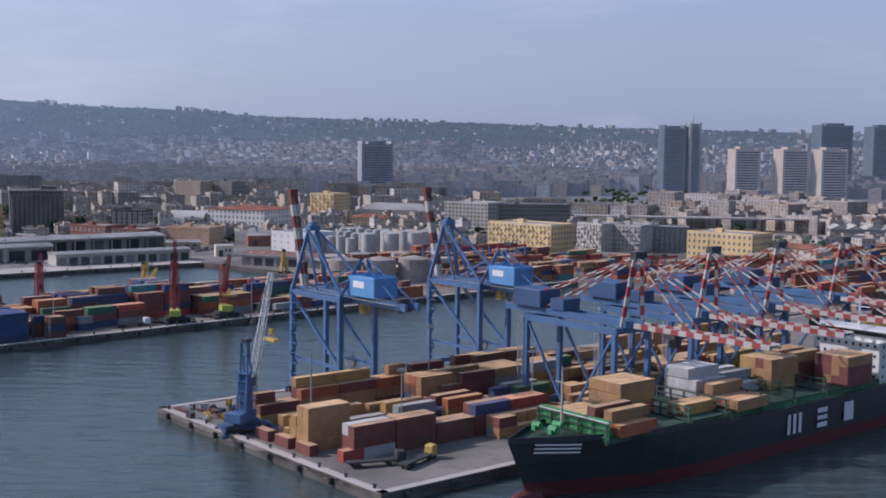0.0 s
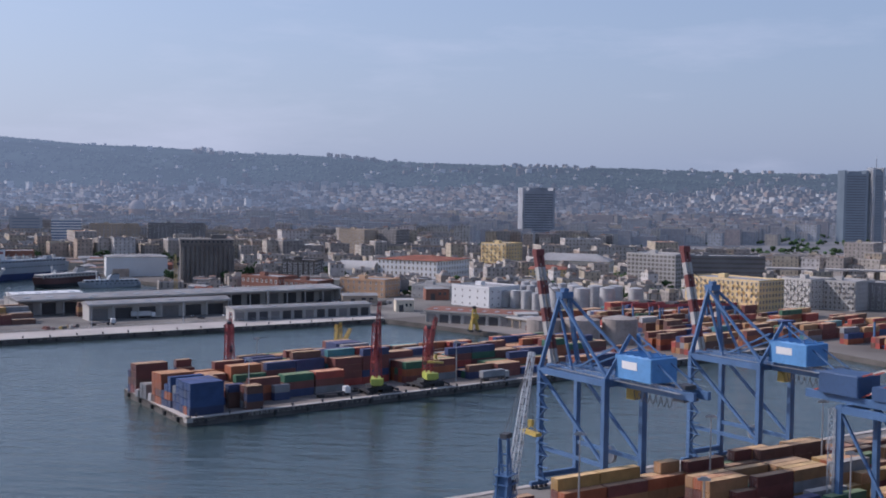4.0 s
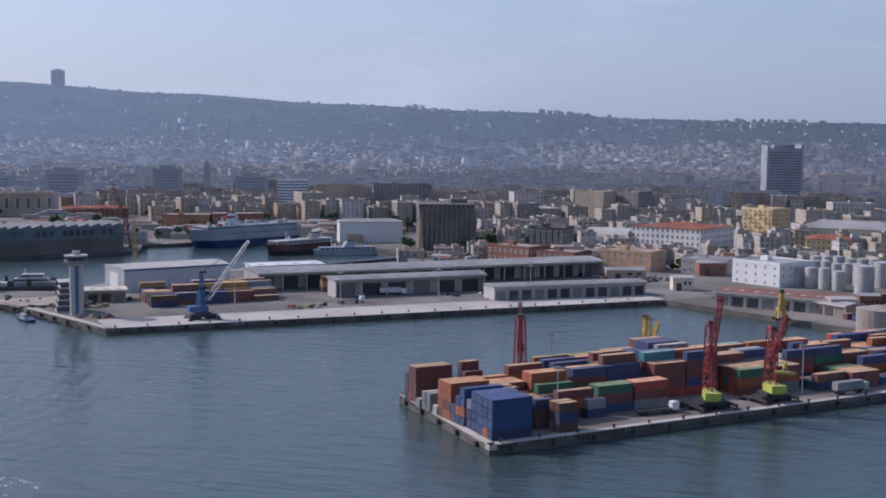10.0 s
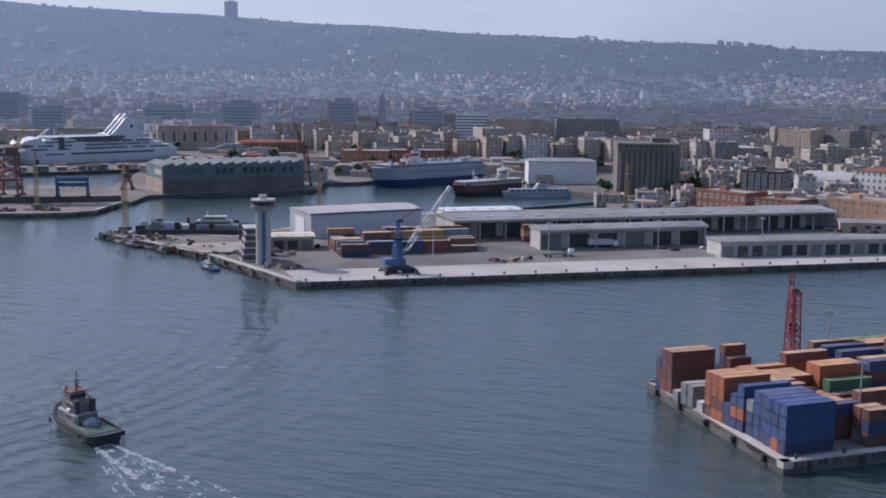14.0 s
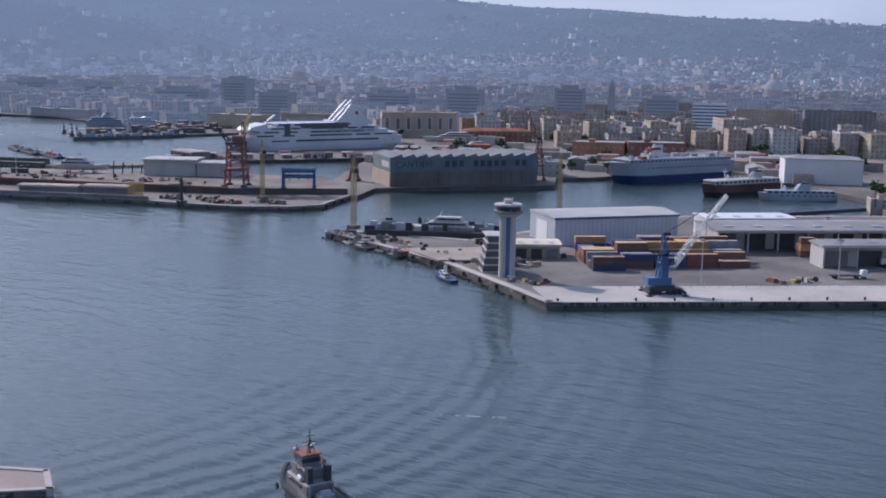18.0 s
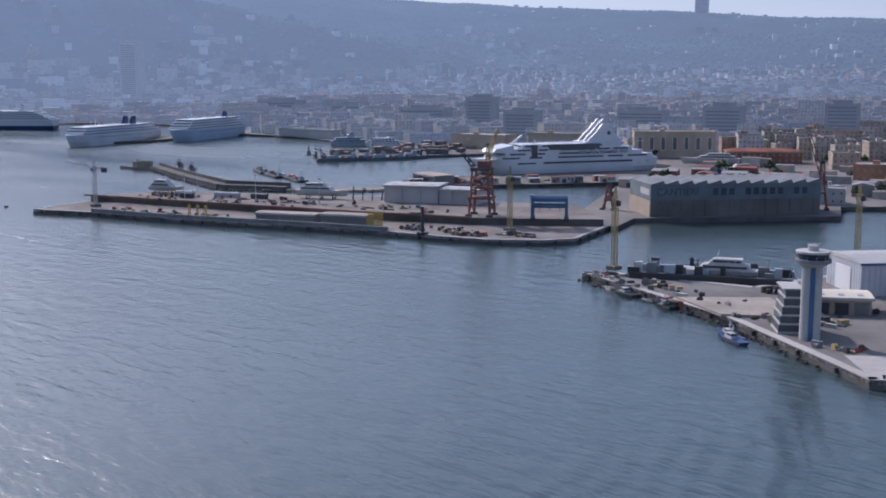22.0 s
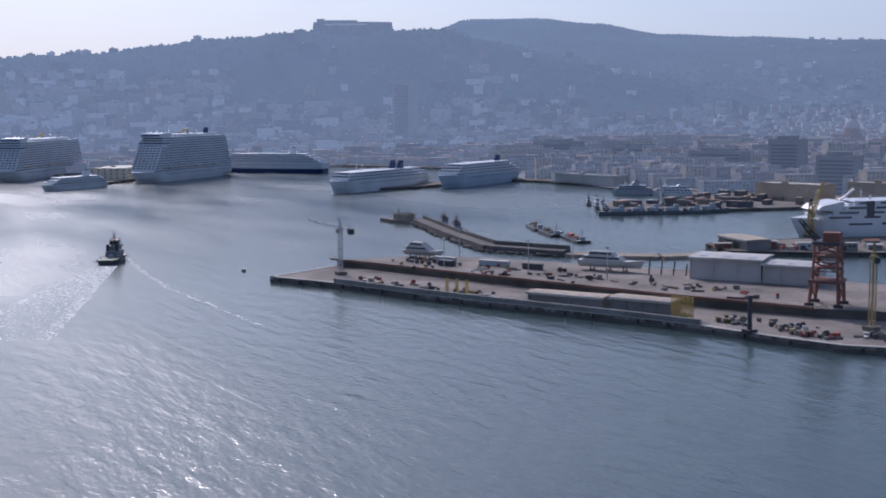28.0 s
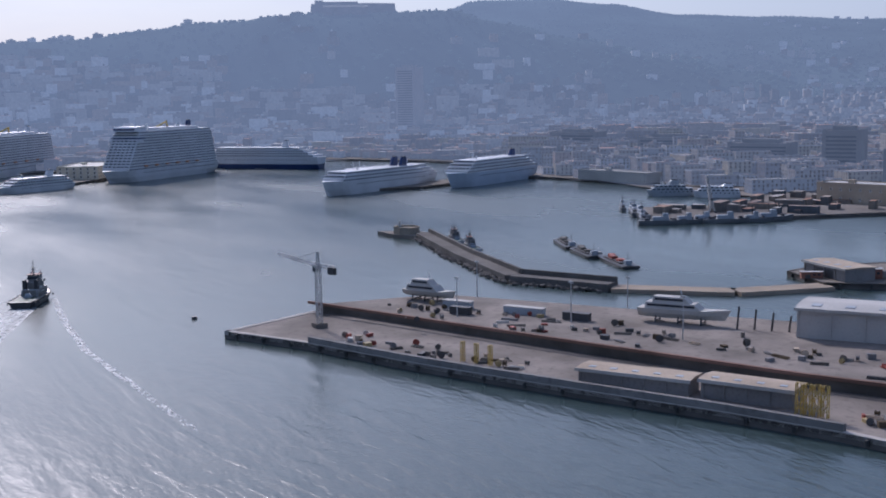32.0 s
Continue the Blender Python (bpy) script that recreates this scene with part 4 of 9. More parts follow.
def gantry_lowered(at, label):
    """Older ship-to-shore crane, boom out over the ship. x along the rail, +y inland."""
    root = thing("quay_crane", at, label, "crane", "boom-down quay cranes")
    G, H, W = 32.0, 27.0, 6.5
    bogies(root, (-W, W), (0, G), CRANE_BLUE)
    for x in (-W, W):
        for y in (0, G):
            part("leg", Mesh().beam((x, y, 1.6), (x, y, H + 1), 1.3, 1.3), CRANE_BLUE, root)
        part("portal_beam", Mesh().beam((x, -1, H), (x, G + 1, H), 1.2, 1.6), CRANE_BLUE, root)
        part("brace", Mesh().beam((x, G - 0.4, H - 1), (x, G * 0.55, 5), 0.6), CRANE_BLUE, root)
        part("brace", Mesh().beam((x, 0.4, H - 1), (x, G * 0.4, 6), 0.6), CRANE_BLUE, root)
    for y in (0, G):
        part("sill_beam", Mesh().beam((-W, y, 3.2), (W, y, 3.2), 1.1, 1.3), CRANE_BLUE, root)
        part("cross_beam", Mesh().beam((-W, y, H), (W, y, H), 1.2, 1.6), CRANE_BLUE, root)
    for x in (-2.3, 2.3):
        part("girder", Mesh().beam((x, -2, H + 1.6), (x, G + 13, H + 1.6), 0.9, 1.8), CRANE_BLUE, root)
    part("machinery_house", bevel_box(0, G + 3, H + 2.6, 8, 11, 4.8), NAVY, root, "dark blue machinery house")
    m = Mesh().box(0, G - 8, H + 2.6, 6.5, 5, 3.0)
    part("switch_house", m, NAVY, root)
    apex = 46.0
    for x in (-4.0, 4.0):
        m = banded(Mesh(), (x, 0, H + 1), (x * 0.35, -1.5, apex), 0.95, 0.95, 7)
        part("mast_leg", m, [OFFWHITE, RED], root, "mast leg banded red and white")
    m = Mesh().box(0, -1.5, apex - 0.6, 4.2, 2.0, 1.8)
    m.beam((-2.4, -1.5, apex + 1.2), (-2.4, -1.5, apex + 3.2), 0.15)
    part("mast_head", m, DARKSTEEL, root)
    B = -43.0
    for x in (-2.0, 2.0):
        part("boom_girder", banded(Mesh(), (x, -2.5, H + 1.4), (x, B, H + 1.4), 0.75, 1.25, 17), [OFFWHITE, RED], root, "boom girder banded red and white")
        for y, nb in ((-20, 8), (-39, 14)):
            part("fore_stay", banded(Mesh(), (x * 0.7, -1.6, apex), (x, y, H + 2), 0.34, 0.34, nb), [OFFWHITE, RUST_RED], root, "stay banded red and white")
        for y, nb in ((G - 2, 12), (G + 11, 14)):
            part("back_stay", banded(Mesh(), (x * 0.7, -1.4, apex), (x * 1.2, y, H + 2.4), 0.34, 0.34, nb), [OFFWHITE, RUST_RED], root, "stay banded red and white")
    m = Mesh()
    for k in range(12):
        y = -3 + (B + 3.5) * k / 11
        m.beam((-2, y, H + 1.4), (2, y, H + 1.4), 0.4, 0.4)
    part("boom_cross_tie", m, DARKSTEEL, root)
    m = Mesh().box(0, -14, H - 0.4, 4.6, 3.6, 1.0)
    m.box(2.6, -12, H - 3.4, 2.0, 2.2, 2.4)
    part("trolley", m, DARKSTEEL, root, "dark trolley with cabin")
    m = Mesh()
    m.lattice((-W, G + 1.6, 1), (-W, G + 1.6, H), 1.8, 1.8, 10, 0.16)
    part("stair_tower", m, GREYSHIP, root, "grey lattice stair tower")
    return root


def mobile_crane(at, label, tower, boom, boom_turn, paint, chassis, boom_paint, lattice_tower=False, hook=None, k=1.0, body=None, frame_tower=False):
    """Rubber-tyred harbour crane: chassis, slewing body, tower and luffing lattice boom. boom = (reach, rise)."""
    root = thing("mobile_harbour_crane", at, label, "crane", "mobile harbour cranes")
    m = Mesh()
    m.box(0, 0, 1.0, 11 * k, 4.6 * k, 1.2)
    m.box(0, 0, 2.3, 7 * k, 4.6 * k, 0.8)
    part("chassis", m, chassis, root)
    for x in (-5, -3.4, -1.8, 1.8, 3.4, 5):
        for y in (-2.4, 2.4):
            part("wheel", Mesh().tube((x * k, (y - 0.45) * k, 0.75), (x * k, (y + 0.45) * k, 0.75), 0.75, 10), RUBBER, root)
    for x in (-6.2, 6.2):
        for y in (-5.2, 5.2):
            m = Mesh().beam((x * k, 0, 1.5), (x * k, y * k, 1.2), 0.7, 0.7)
            m.box(x * k, y * k, 0, 1.8, 1.8, 0.5)
            m.tube((x * k, y * k, 0.4), (x * k, y * k, 1.5), 0.25, 6)
            part("outrigger", m, chassis, root)
    c, s = math.cos(radians(boom_turn)), math.sin(radians(boom_turn))

    def t(x, y, z):
        return (x * c - y * s, x * s + y * c, z)
    m = Mesh()
    m.box(*t(-1.5 * k, 0, 0)[:2], 3.1, 7.5 * k, 3.4 * k, 2.6, boom_turn)
    m.box(*t(-5.2 * k, 0, 0)[:2], 3.6, 2.4 * k, 4.6 * k, 2.2, boom_turn)
    part("slewing_body", m, body or paint, root)
    m = Mesh()
    if lattice_tower:
        m.lattice(t(0.3, 0, 5.5), t(0.3, 0, tower), 3.0 * k, 2.2 * k, 7, 0.34)
        m.box(*t(0.3, 0, 0)[:2], tower - 0.6, 2.2, 2.0, 1.5, boom_turn)
        m.beam(t(-4, 0, 5.5), t(-0.2, 0, tower - 1), 0.5)
    elif frame_tower:
        # a plated lower tower, then an open two-legged upper frame with platforms and a rope-sheave head
        zm = tower * 0.66
        m.loft([[t(x * w, y * w, z) for x, y in ((-1, -1), (1, -1), (1, 1), (-1, 1))] for z, w in ((5.6, 1.25), (zm, 1.0))])
        for y in (-1.0, 1.0):
            m.beam(t(-0.9, y, zm - 0.3), t(-0.9, y, tower), 0.45)
            m.beam(t(0.9, y, zm - 0.3), t(-0.5, y, tower), 0.4)
        for z in (zm + 2.2, zm + 4.6, tower):
            m.beam(t(-0.9, -1.1, z), t(-0.9, 1.1, z), 0.35)
        for z in (8.0, 10.6, 13.2, zm):
            if z <= zm:
                m.box(*t(0.2, 0, 0)[:2], z, 4.4, 3.8, 0.14, boom_turn)
                for sx, sy in ((2.2, 1.8), (2.2, -1.8), (-1.8, 1.8), (-1.8, -1.8)):
                    m.beam(t(sx, sy, z), t(sx, sy, z + 1.2), 0.09)
                for sy in (1.8, -1.8):
                    m.beam(t(-1.8, sy, z + 1.2), t(2.2, sy, z + 1.2), 0.09)
        m.beam(t(-2.4, 1.2, 5.5), t(-1.3, 1.2, zm), 0.5)
        m.beam(t(-2.4, -1.2, 5.5), t(-1.3, -1.2, zm), 0.5)
        for z in range(6, int(zm)):
            m.beam(t(1.7, -0.4, z), t(1.7, 0.4, z), 0.08)
    else:
        m.loft([[t(x * w, y * w, z) for x, y in ((-1, -1), (1, -1), (1, 1), (-1, 1))] for z, w in ((5.8, 1.25), (tower * 0.6, 1.05), (tower, 0.85))])
        for z in (9, 13, 17):
            if z < tower - 2:
                m.box(*t(1.4, 0, 0)[:2], z, 1.0, 3.2, 0.15, boom_turn)
    part("tower", m, paint, root)
    m = Mesh().box(*t(2.1 * k, 0, 0)[:2], tower * 0.5, 2.0, 2.0, 2.3, boom_turn)
    part("cabin", m, GLASS, root, "glazed driver's cabin")
    part("tower_head", Mesh().box(*t(0.2, 0, 0)[:2], tower, 2.6, 1.6, 1.0, boom_turn), DARKSTEEL, root)
    foot, tip = t(2.2 * k, 0, tower * 0.42), t(2.2 * k + boom[0], 0, tower * 0.42 + boom[1])
    part("boom", Mesh().lattice(foot, tip, 1.9 * k, 1.0 * k, 16, 0.22), boom_paint, root, "slender lattice boom")
    m = Mesh()
    for y in (-0.5, 0.5):
        m.beam(t(0.2, y, tower + 0.8), (tip[0], tip[1], tip[2]), 0.12)
    part("luffing_rope", m, DARKSTEEL, root)
    if hook:
        zt = tip[2] - hook
        m = Mesh()
        for y in (-0.4, 0.4):
            m.beam(tip, t(2.2 * k + boom[0], y, zt), 0.09)
        part("hoist_rope", m, DARKSTEEL, root)
        m = Mesh()
        m.box(tip[0], tip[1], zt - 1.2, 1.2, 1.0, 1.4, boom_turn)
        m.box(tip[0], tip[1], zt - 3.0, 6.0, 1.6, 0.7, boom_turn + 60)
        m.beam((tip[0], tip[1], zt - 1.0), (tip[0] + 1.6, tip[1], zt - 2.4), 0.2)
        m.beam((tip[0], tip[1], zt - 1.0), (tip[0] - 1.6, tip[1], zt - 2.4), 0.2)
        part("spreader", m, YELLOW, root, "yellow container spreader")
    return root


def tower_crane(at, label, height, jib, turn, paint, counter=None):
    root = thing("tower_crane", at, label, "crane", "tower cranes")
    c, s = math.cos(radians(turn)), math.sin(radians(turn))
    part("base", Mesh().box(0, 0, 0, 4.5, 4.5, 1.6), CONCRETE, root)
    part("mast", Mesh().lattice((0, 0, 1.5), (0, 0, height), 1.7, 1.7, int(height / 2.2), 0.24), paint, root)
    m = Mesh()
    m.box(0, 0, height, 2.2, 2.2, 1.2)
    part("turntable", m, paint, root)
    part("tower_peak", Mesh().lattice((0, 0, height + 1), (0, 0, height + 6), 1.2, 0.4, 3, 0.2), paint, root)
    if jib:
        part("jib", Mesh().lattice((0, 0, height + 1), (c * jib, s * jib, height + 1 + (counter or 0)), 1.3, 0.8, int(jib / 2.5), 0.17), paint, root)
        part("counter_jib", Mesh().lattice((0, 0, height + 1), (-c * 9, -s * 9, height + 1), 1.2, 1.2, 4, 0.18), paint, root)
        part("counterweight", Mesh().box(-c * 8, -s * 8, height - 1.6, 3.2, 1.6, 2.6, turn), DARKSTEEL, root)
        m = Mesh().beam((0, 0, height + 6), (c * jib * 0.7, s * jib * 0.7, height + 1.6), 0.1)
        m.beam((0, 0, height + 6), (-c * 8, -s * 8, height + 1.4), 0.1)
        part("tie_rope", m, DARKSTEEL, root)
    part("cabin", Mesh().box(1.5 * c, 1.5 * s, height - 1.4, 1.5, 1.5, 2.0, turn), GLASS, root)
    return root


for s, lab in ((48, "blue ship-to-shore gantry crane with a raised striped boom"), (100.5, "blue ship-to-shore gantry crane with raised boom beside its twin")):
    gantry_raised((*pier1(s, 3), 2.5, TH1 - 180), lab)
for s in (84, 115, 146, 180):
    gantry_lowered((*pier1(s, 98), 2.5, TH1), "blue quay crane with red and white boom over the ship")
mobile_crane((*pier1(5.5, 38), 2.5, 20), "blue mobile harbour crane with a white lattice boom", 23, (10, 30), 47, CRANE_BLUE, NAVY, STEEL, hook=15, frame_tower=True)
mobile_crane((-331, 584, 2.5, 40), "blue mobile harbour crane on the pale quay", 20, (19, 25), 5, CRANE_BLUE, DARKSTEEL, STEEL, frame_tower=True)
mobile_crane((*isle(79.8, 8.8), 2.5, 44), "red mobile harbour crane with a lime-yellow base", 25, (-16, 24), 60, RED, DARKSTEEL, RED, True, body=LIME)
mobile_crane((*isle(103.5, 8.5), 2.5, 44), "red mobile harbour crane with a lime-yellow base", 22, (-12, 18), 70, RED, DARKSTEEL, RED, True, hook=14, body=LIME)
mobile_crane((*isle(47, 61), 2.5, 44), "red mobile harbour crane behind stacked containers", 22, (8, 16), 60, RED, DARKSTEEL, RED, True)
mobile_crane((*isle(96, 60), 2.5, 44), "yellow mobile harbour crane behind stacked containers", 19, (9, 8), 30, YELLOW, DARKSTEEL, YELLOW, True, k=0.9)
tower_crane((-849.6, 589.3, 2.5, 0), "grey tower crane at the tip of the shipyard pier", 22, 24, 195, STEEL, 2.5)
tower_crane((-505, 633, 2.5, 0), "slim yellow tower crane at the pier's end", 27, 0, 0, OLDYELLOW)
tower_crane((-451, 728, 2.5, 0), "slim yellow tower crane beside the basin", 26, 0, 0, OLDYELLOW)
tower_crane((-611, 686, 2.5, 0), "slim yellow tower crane on the shipyard", 26, 0, 0, OLDYELLOW)
tower_crane((-300, 800, 2.5, 0), "slim yellow tower crane behind the sheds", 24, 0, 0, OLDYELLOW)

# ---- ships ----
def hull_rings(L, B, z_low, z_deck, sheer=0.0, fine=0.3, rake=0.03, bw=0.9, stern=0.75, n=22):
    """Half-breadths from stern to bow at two heights; x forward. Returns rings (low port .. deck port, deck starboard .. low starboard)."""
    rings = []
    for i in range(n + 1):
        t = i / n
        ft = (1 - t) / fine
        full = 1.0 if ft >= 1 else max(0.0, 1 - (1 - ft) ** 2.2)
        deck = full if t > 0.12 else stern + (1 - stern) * t / 0.12
        fl = (1 - t - 0.02) / (fine * 1.25)
        low = 0.0 if fl <= 0 else (1.0 if fl >= 1 else 1 - (1 - fl) ** 1.7)
        low *= 1.0 if t > 0.15 else 0.5 + 0.5 * t / 0.15
        x = -L / 2 + L * t
        xl = x - rake * L * step((t - 0.75) / 0.25)
        zd = z_deck + sheer * step((t - 0.7) / 0.3)
        yd, yl = max(0.05, deck * B / 2), max(0.04, low * bw * B / 2)
        rings.append([(xl, yl, z_low), (x - (x - xl) * 0.5, yl + (yd - yl) * 0.75, (z_low + zd) / 2), (x, yd, zd), (x, -yd, zd), (x - (x - xl) * 0.5, -yl - (yd - yl) * 0.75, (z_low + zd) / 2), (xl, -yl, z_low)])
    return rings


def slab(mb, rings, f0, f1, mi=0):
    """The part of a hull between two heights, as fractions from low to deck."""
    out = []
    for r in rings:
        def at(a, b, c, f):
            p = Vector(a).lerp(Vector(b), f * 2) if f < 0.5 else Vector(b).lerp(Vector(c), f * 2 - 1)
            return tuple(p)
        out.append([at(r[0], r[1], r[2], f0), at(r[0], r[1], r[2], (f0 + f1) / 2), at(r[0], r[1], r[2], f1), at(r[5], r[4], r[3], f1), at(r[5], r[4], r[3], (f0 + f1) / 2), at(r[5], r[4], r[3], f0)])
    return mb.loft(out, mi)


def rail(mb, pts, h=1.1, posts=2.5, t=0.06, mi=0):
    for a, b in zip(pts, pts[1:]):
        a, b = Vector(a), Vector(b)
        for z in (h, h * 0.5):
            mb.beam(a + Vector((0, 0, z)), b + Vector((0, 0, z)), t, t, mi)
        k = max(1, int((b - a).length / posts))
        for i in range(k + 1):
            p = a.lerp(b, i / k)
            mb.beam(p, p + Vector((0, 0, h)), t, t, mi)
    return mb


def container_ship():
    """Feeder ship alongside the pier, bow towards the harbour mouth."""
    L, B, ZD = 222.0, 25.0, 12.0
    x0, y0 = pier1(22 + L / 2, 118.0)
    ship = thing("container_ship", (x0, y0, 0, TH1 + 180), "black-hulled container ship with a red waterline and green deck", "ship")
    r = hull_rings(L, B, -3.0, ZD, 1.2, 0.2, 0.035, 0.86, 0.9)
    part("hull", slab(Mesh(), r, 0.42, 1.0), HULLBLACK, ship, "black steel hull")
    part("boot_topping", slab(Mesh(), r, 0.0, 0.42), HULLRED, ship, "red antifouling band")
    part("bulbous_bow", Mesh().loft([[(L / 2 - 9 + k, 1.9 * w * math.cos(a), 0.4 + 1.9 * w * math.sin(a)) for a in [i * math.pi / 4 for i in range(8)]] for k, w in ((0, 1), (4, 0.95), (6.5, 0.7), (8, 0.25))]), HULLRED, ship)
    deck = Mesh()
    for i in range(3, 22):
        p, q = r[i][2], r[i][3]
    deck.loft([[(a[2][0], a[2][1] * 0.96, a[2][2] + 0.05), (a[3][0], a[3][1] * 0.96, a[3][2] + 0.05), (a[3][0], a[3][1] * 0.96, a[3][2] - 0.2), (a[2][0], a[2][1] * 0.96, a[2][2] - 0.2)] for a in r])
    part("deck", deck, DECKGREEN, ship, "dark green deck")
    bul = Mesh()
    for side in (2, 3):
        for a, b in zip(r[16:], r[17:]):
            bul.beam((a[side][0], a[side][1], a[side][2] + 0.6), (b[side][0], b[side][1], b[side][2] + 0.6), 0.2, 1.3)
    part("bulwark", bul, HULLBLACK, ship)
    m = Mesh()
    for side in (-1, 1):
        for k in range(3):
            m.beam((L / 2 - 15, side * (7.2 - k * 0.25), 12.2 - k * 0.9), (L / 2 - 5, side * (3.1 - k * 0.25), 12.8 - k * 0.9), 0.14, 0.32)
    part("bow_stripe", m, WHITE, ship, "white stripes on the bow")
    br = Mesh().box(L / 2 - 20, 0, ZD + 0.3, 0.5, 21, 5.0)
    for k in range(9):
        br.beam((L / 2 - 22, -10 + k * 2.5, ZD + 0.6), (L / 2 - 20, -10 + k * 2.5, ZD + 4.2), 0.3, 0.5)
    br.box(L / 2 - 20, 0, ZD + 4.7, 0.7, 21.2, 0.2, 0, 1)
    part("breakwater", br, [GREEN, WHITE], ship, "bright green breakwater plate")
    for x, y, w in ((L / 2 - 11, -2.5, 2.2), (L / 2 - 11, 2.5, 2.2), (L / 2 - 15, 0, 2.6)):
        m = Mesh().box(x, y, ZD + 2.2, 2.6, 1.2, 1.1)
        m.tube((x, y - w / 2, ZD + 3.2), (x, y + w / 2, ZD + 3.2), 0.8, 10)
        part("windlass", m, GREEN, ship)
    m = Mesh().tube((L / 2 - 16, 0, ZD + 2), (L / 2 - 16, 0, ZD + 16), 0.35, 8, 0, 0.18)
    m.beam((L / 2 - 16, -2, ZD + 12.5), (L / 2 - 16, 2, ZD + 12.5), 0.2)
    part("foremast", m, TAN, ship)
    for s in [v for v in range(42, 192, 14) if not 142 < v < 184]:
        x = L / 2 - (s - 22) + 0.8
        m = Mesh()
        for k in range(6):
            y = -10.5 + k * 4.2
            m.beam((x, y, ZD), (x, y, ZD + 4.6), 0.4)
        for z in (1.6, 3.2, 4.6):
            m.beam((x, -11.3, ZD + z), (x, 11.3, ZD + z), 0.35, 0.3)
        part("lashing_bridge", m, DECKGREEN, ship)
        h = Mesh().box(x - 7, 0, ZD + 0.1, 12, 21.5, 1.3)
        part("hatch_cover", h, DECKGREEN, ship)
    rl = Mesh()
    for side in (-1, 1):
        rail(rl, [(-L / 2 + 8, side * 12.2, ZD), (L / 2 - 46, side * 12.2, ZD)], 1.2, 3.5, 0.09)
    part("deck_rail", rl, GREEN, ship, "thin green deck railing")
    # accommodation block near the stern
    hx = L / 2 - 137
    hs = part("accommodation", bevel_box(hx, 0, ZD, 13, 21, 11.5, 0.2), WHITE, ship, "white accommodation block")
    m = Mesh()
    for k in range(4):
        for y in range(-4, 5):
            m.box(hx + 6.53, y * 2.2, ZD + 1.4 + k * 2.8, 0.08, 0.8, 0.8)
        for x in range(-2, 3):
            for sd in (-1, 1):
                m.box(hx + x * 2.4, sd * 10.53, ZD + 1.4 + k * 2.8, 0.8, 0.08, 0.8)
    part("porthole_glazing", m, GLASS, hs)
    wh = part("wheelhouse", bevel_box(hx + 1, 0, ZD + 11.5, 9, 25, 3.0, 0.3), WHITE, ship)
    part("wheelhouse_window", Mesh().box(hx + 1, 0, ZD + 12.8, 9.12, 24, 1.1), GLASS, wh)
    part("wing_deck", Mesh().box(hx + 1, 0, ZD + 11.2, 5, 27.5, 0.4), WHITE, wh)
    m = Mesh().tube((hx, 0, ZD + 14.4), (hx, 0, ZD + 23), 0.5, 8, 0, 0.2)
    m.beam((hx, -3, ZD + 20), (hx, 3, ZD + 20), 0.25)
    m.beam((hx - 1, 0, ZD + 18), (hx + 2, 0, ZD + 18), 0.3)
    part("radar_mast", m, WHITE, ship)
    part("funnel", bevel_box(hx - 12, 0, ZD, 7, 8, 15), YELLOW, ship, "buff funnel")
    for sd in (-1, 1):
        part("lifeboat", Mesh().loft([[(hx - 2 + k, sd * 12 + w * math.cos(a), ZD + 9 + 1.2 * w * math.sin(a)) for a in [i * math.pi / 4 for i in range(8)]] for k, w in ((-3.5, 0.3), (-2.5, 1), (2.5, 1), (3.5, 0.3))]), surf("lifeboat orange", (0.6, 0.16, 0.03), 0.5), ship, "orange lifeboat")
    # the three big white characters on the hull, drawn as plain shapes
    for k, w in ((0, 6.0), (1, 4.6), (2, 4.6)):
        x = L / 2 - (109 + k * 12.5 - 22)
        m = Mesh()
        y = 12.62
        for z in ((5.0, 1.2), (7.0, 1.0), (8.8, 1.2)) if k == 1 else ((5.0, 5.0),):
            m.box(x, y, z[0], 4.4 if k else 1.2, 0.12, z[1])
        if k == 0:
            for dx in (-2.4, 2.4):
                m.box(x + dx, y, 5.0, 1.2, 0.12, 5.0)
        part("hull_mark", m, WHITE, ship, "large white painted mark")
    # deck cargo
    TANS = [("tan", 6), ("yellow", 3), ("maroon", 1), ("orange", 1)]
    CARGO = [(44, 0, 4, 1, TANS), (44, 5, 9, 2, TANS), (58, 0, 4, 3, TANS), (72, 5, 7, 1, TANS), (86, 0, 4, 3, [("white", 1)]), (86, 5, 9, 2, [("maroon", 2), ("orange", 2), ("tan", 2), ("teal", 1)]),
             (100, 0, 4, 2, [("white", 2), ("grey", 1)]), (114, 1, 5, 3, TANS), (128, 0, 4, 3, [("tan", 2), ("maroon", 2)]), (134, 5, 9, 3, [("tan", 2), ("maroon", 3), ("blue", 1), ("teal", 1)]),
             (184, 0, 9, 4, [("maroon", 4), ("tan", 2), ("navy", 2)]), (216, 0, 9, 3, [("maroon", 3), ("tan", 3), ("blue", 1)])]
    for s, a, b, h, wts in CARGO:
        for c in range(a, b):
            for k in range(h - (1 if rnd.random() < 0.2 else 0)):
                x, y = pier1(s + 6.2, 107.4 + c * 2.5 + 1.2)
                container(pick(wts), 12.19, x, y, ZD + 1.45 + k * BOX_H, TH1, "the ship's hatch covers", detail=s < 130)


BOX_STUFF = {}
container_ship()
for c, m in BOX_STUFF.items():
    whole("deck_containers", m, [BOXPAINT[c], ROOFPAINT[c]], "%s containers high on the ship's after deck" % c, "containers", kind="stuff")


SHIPGLASS = surf("tinted ship glazing", (0.06, 0.075, 0.095), 0.25, vary=0.15, stain=0.0, bump=0.0)


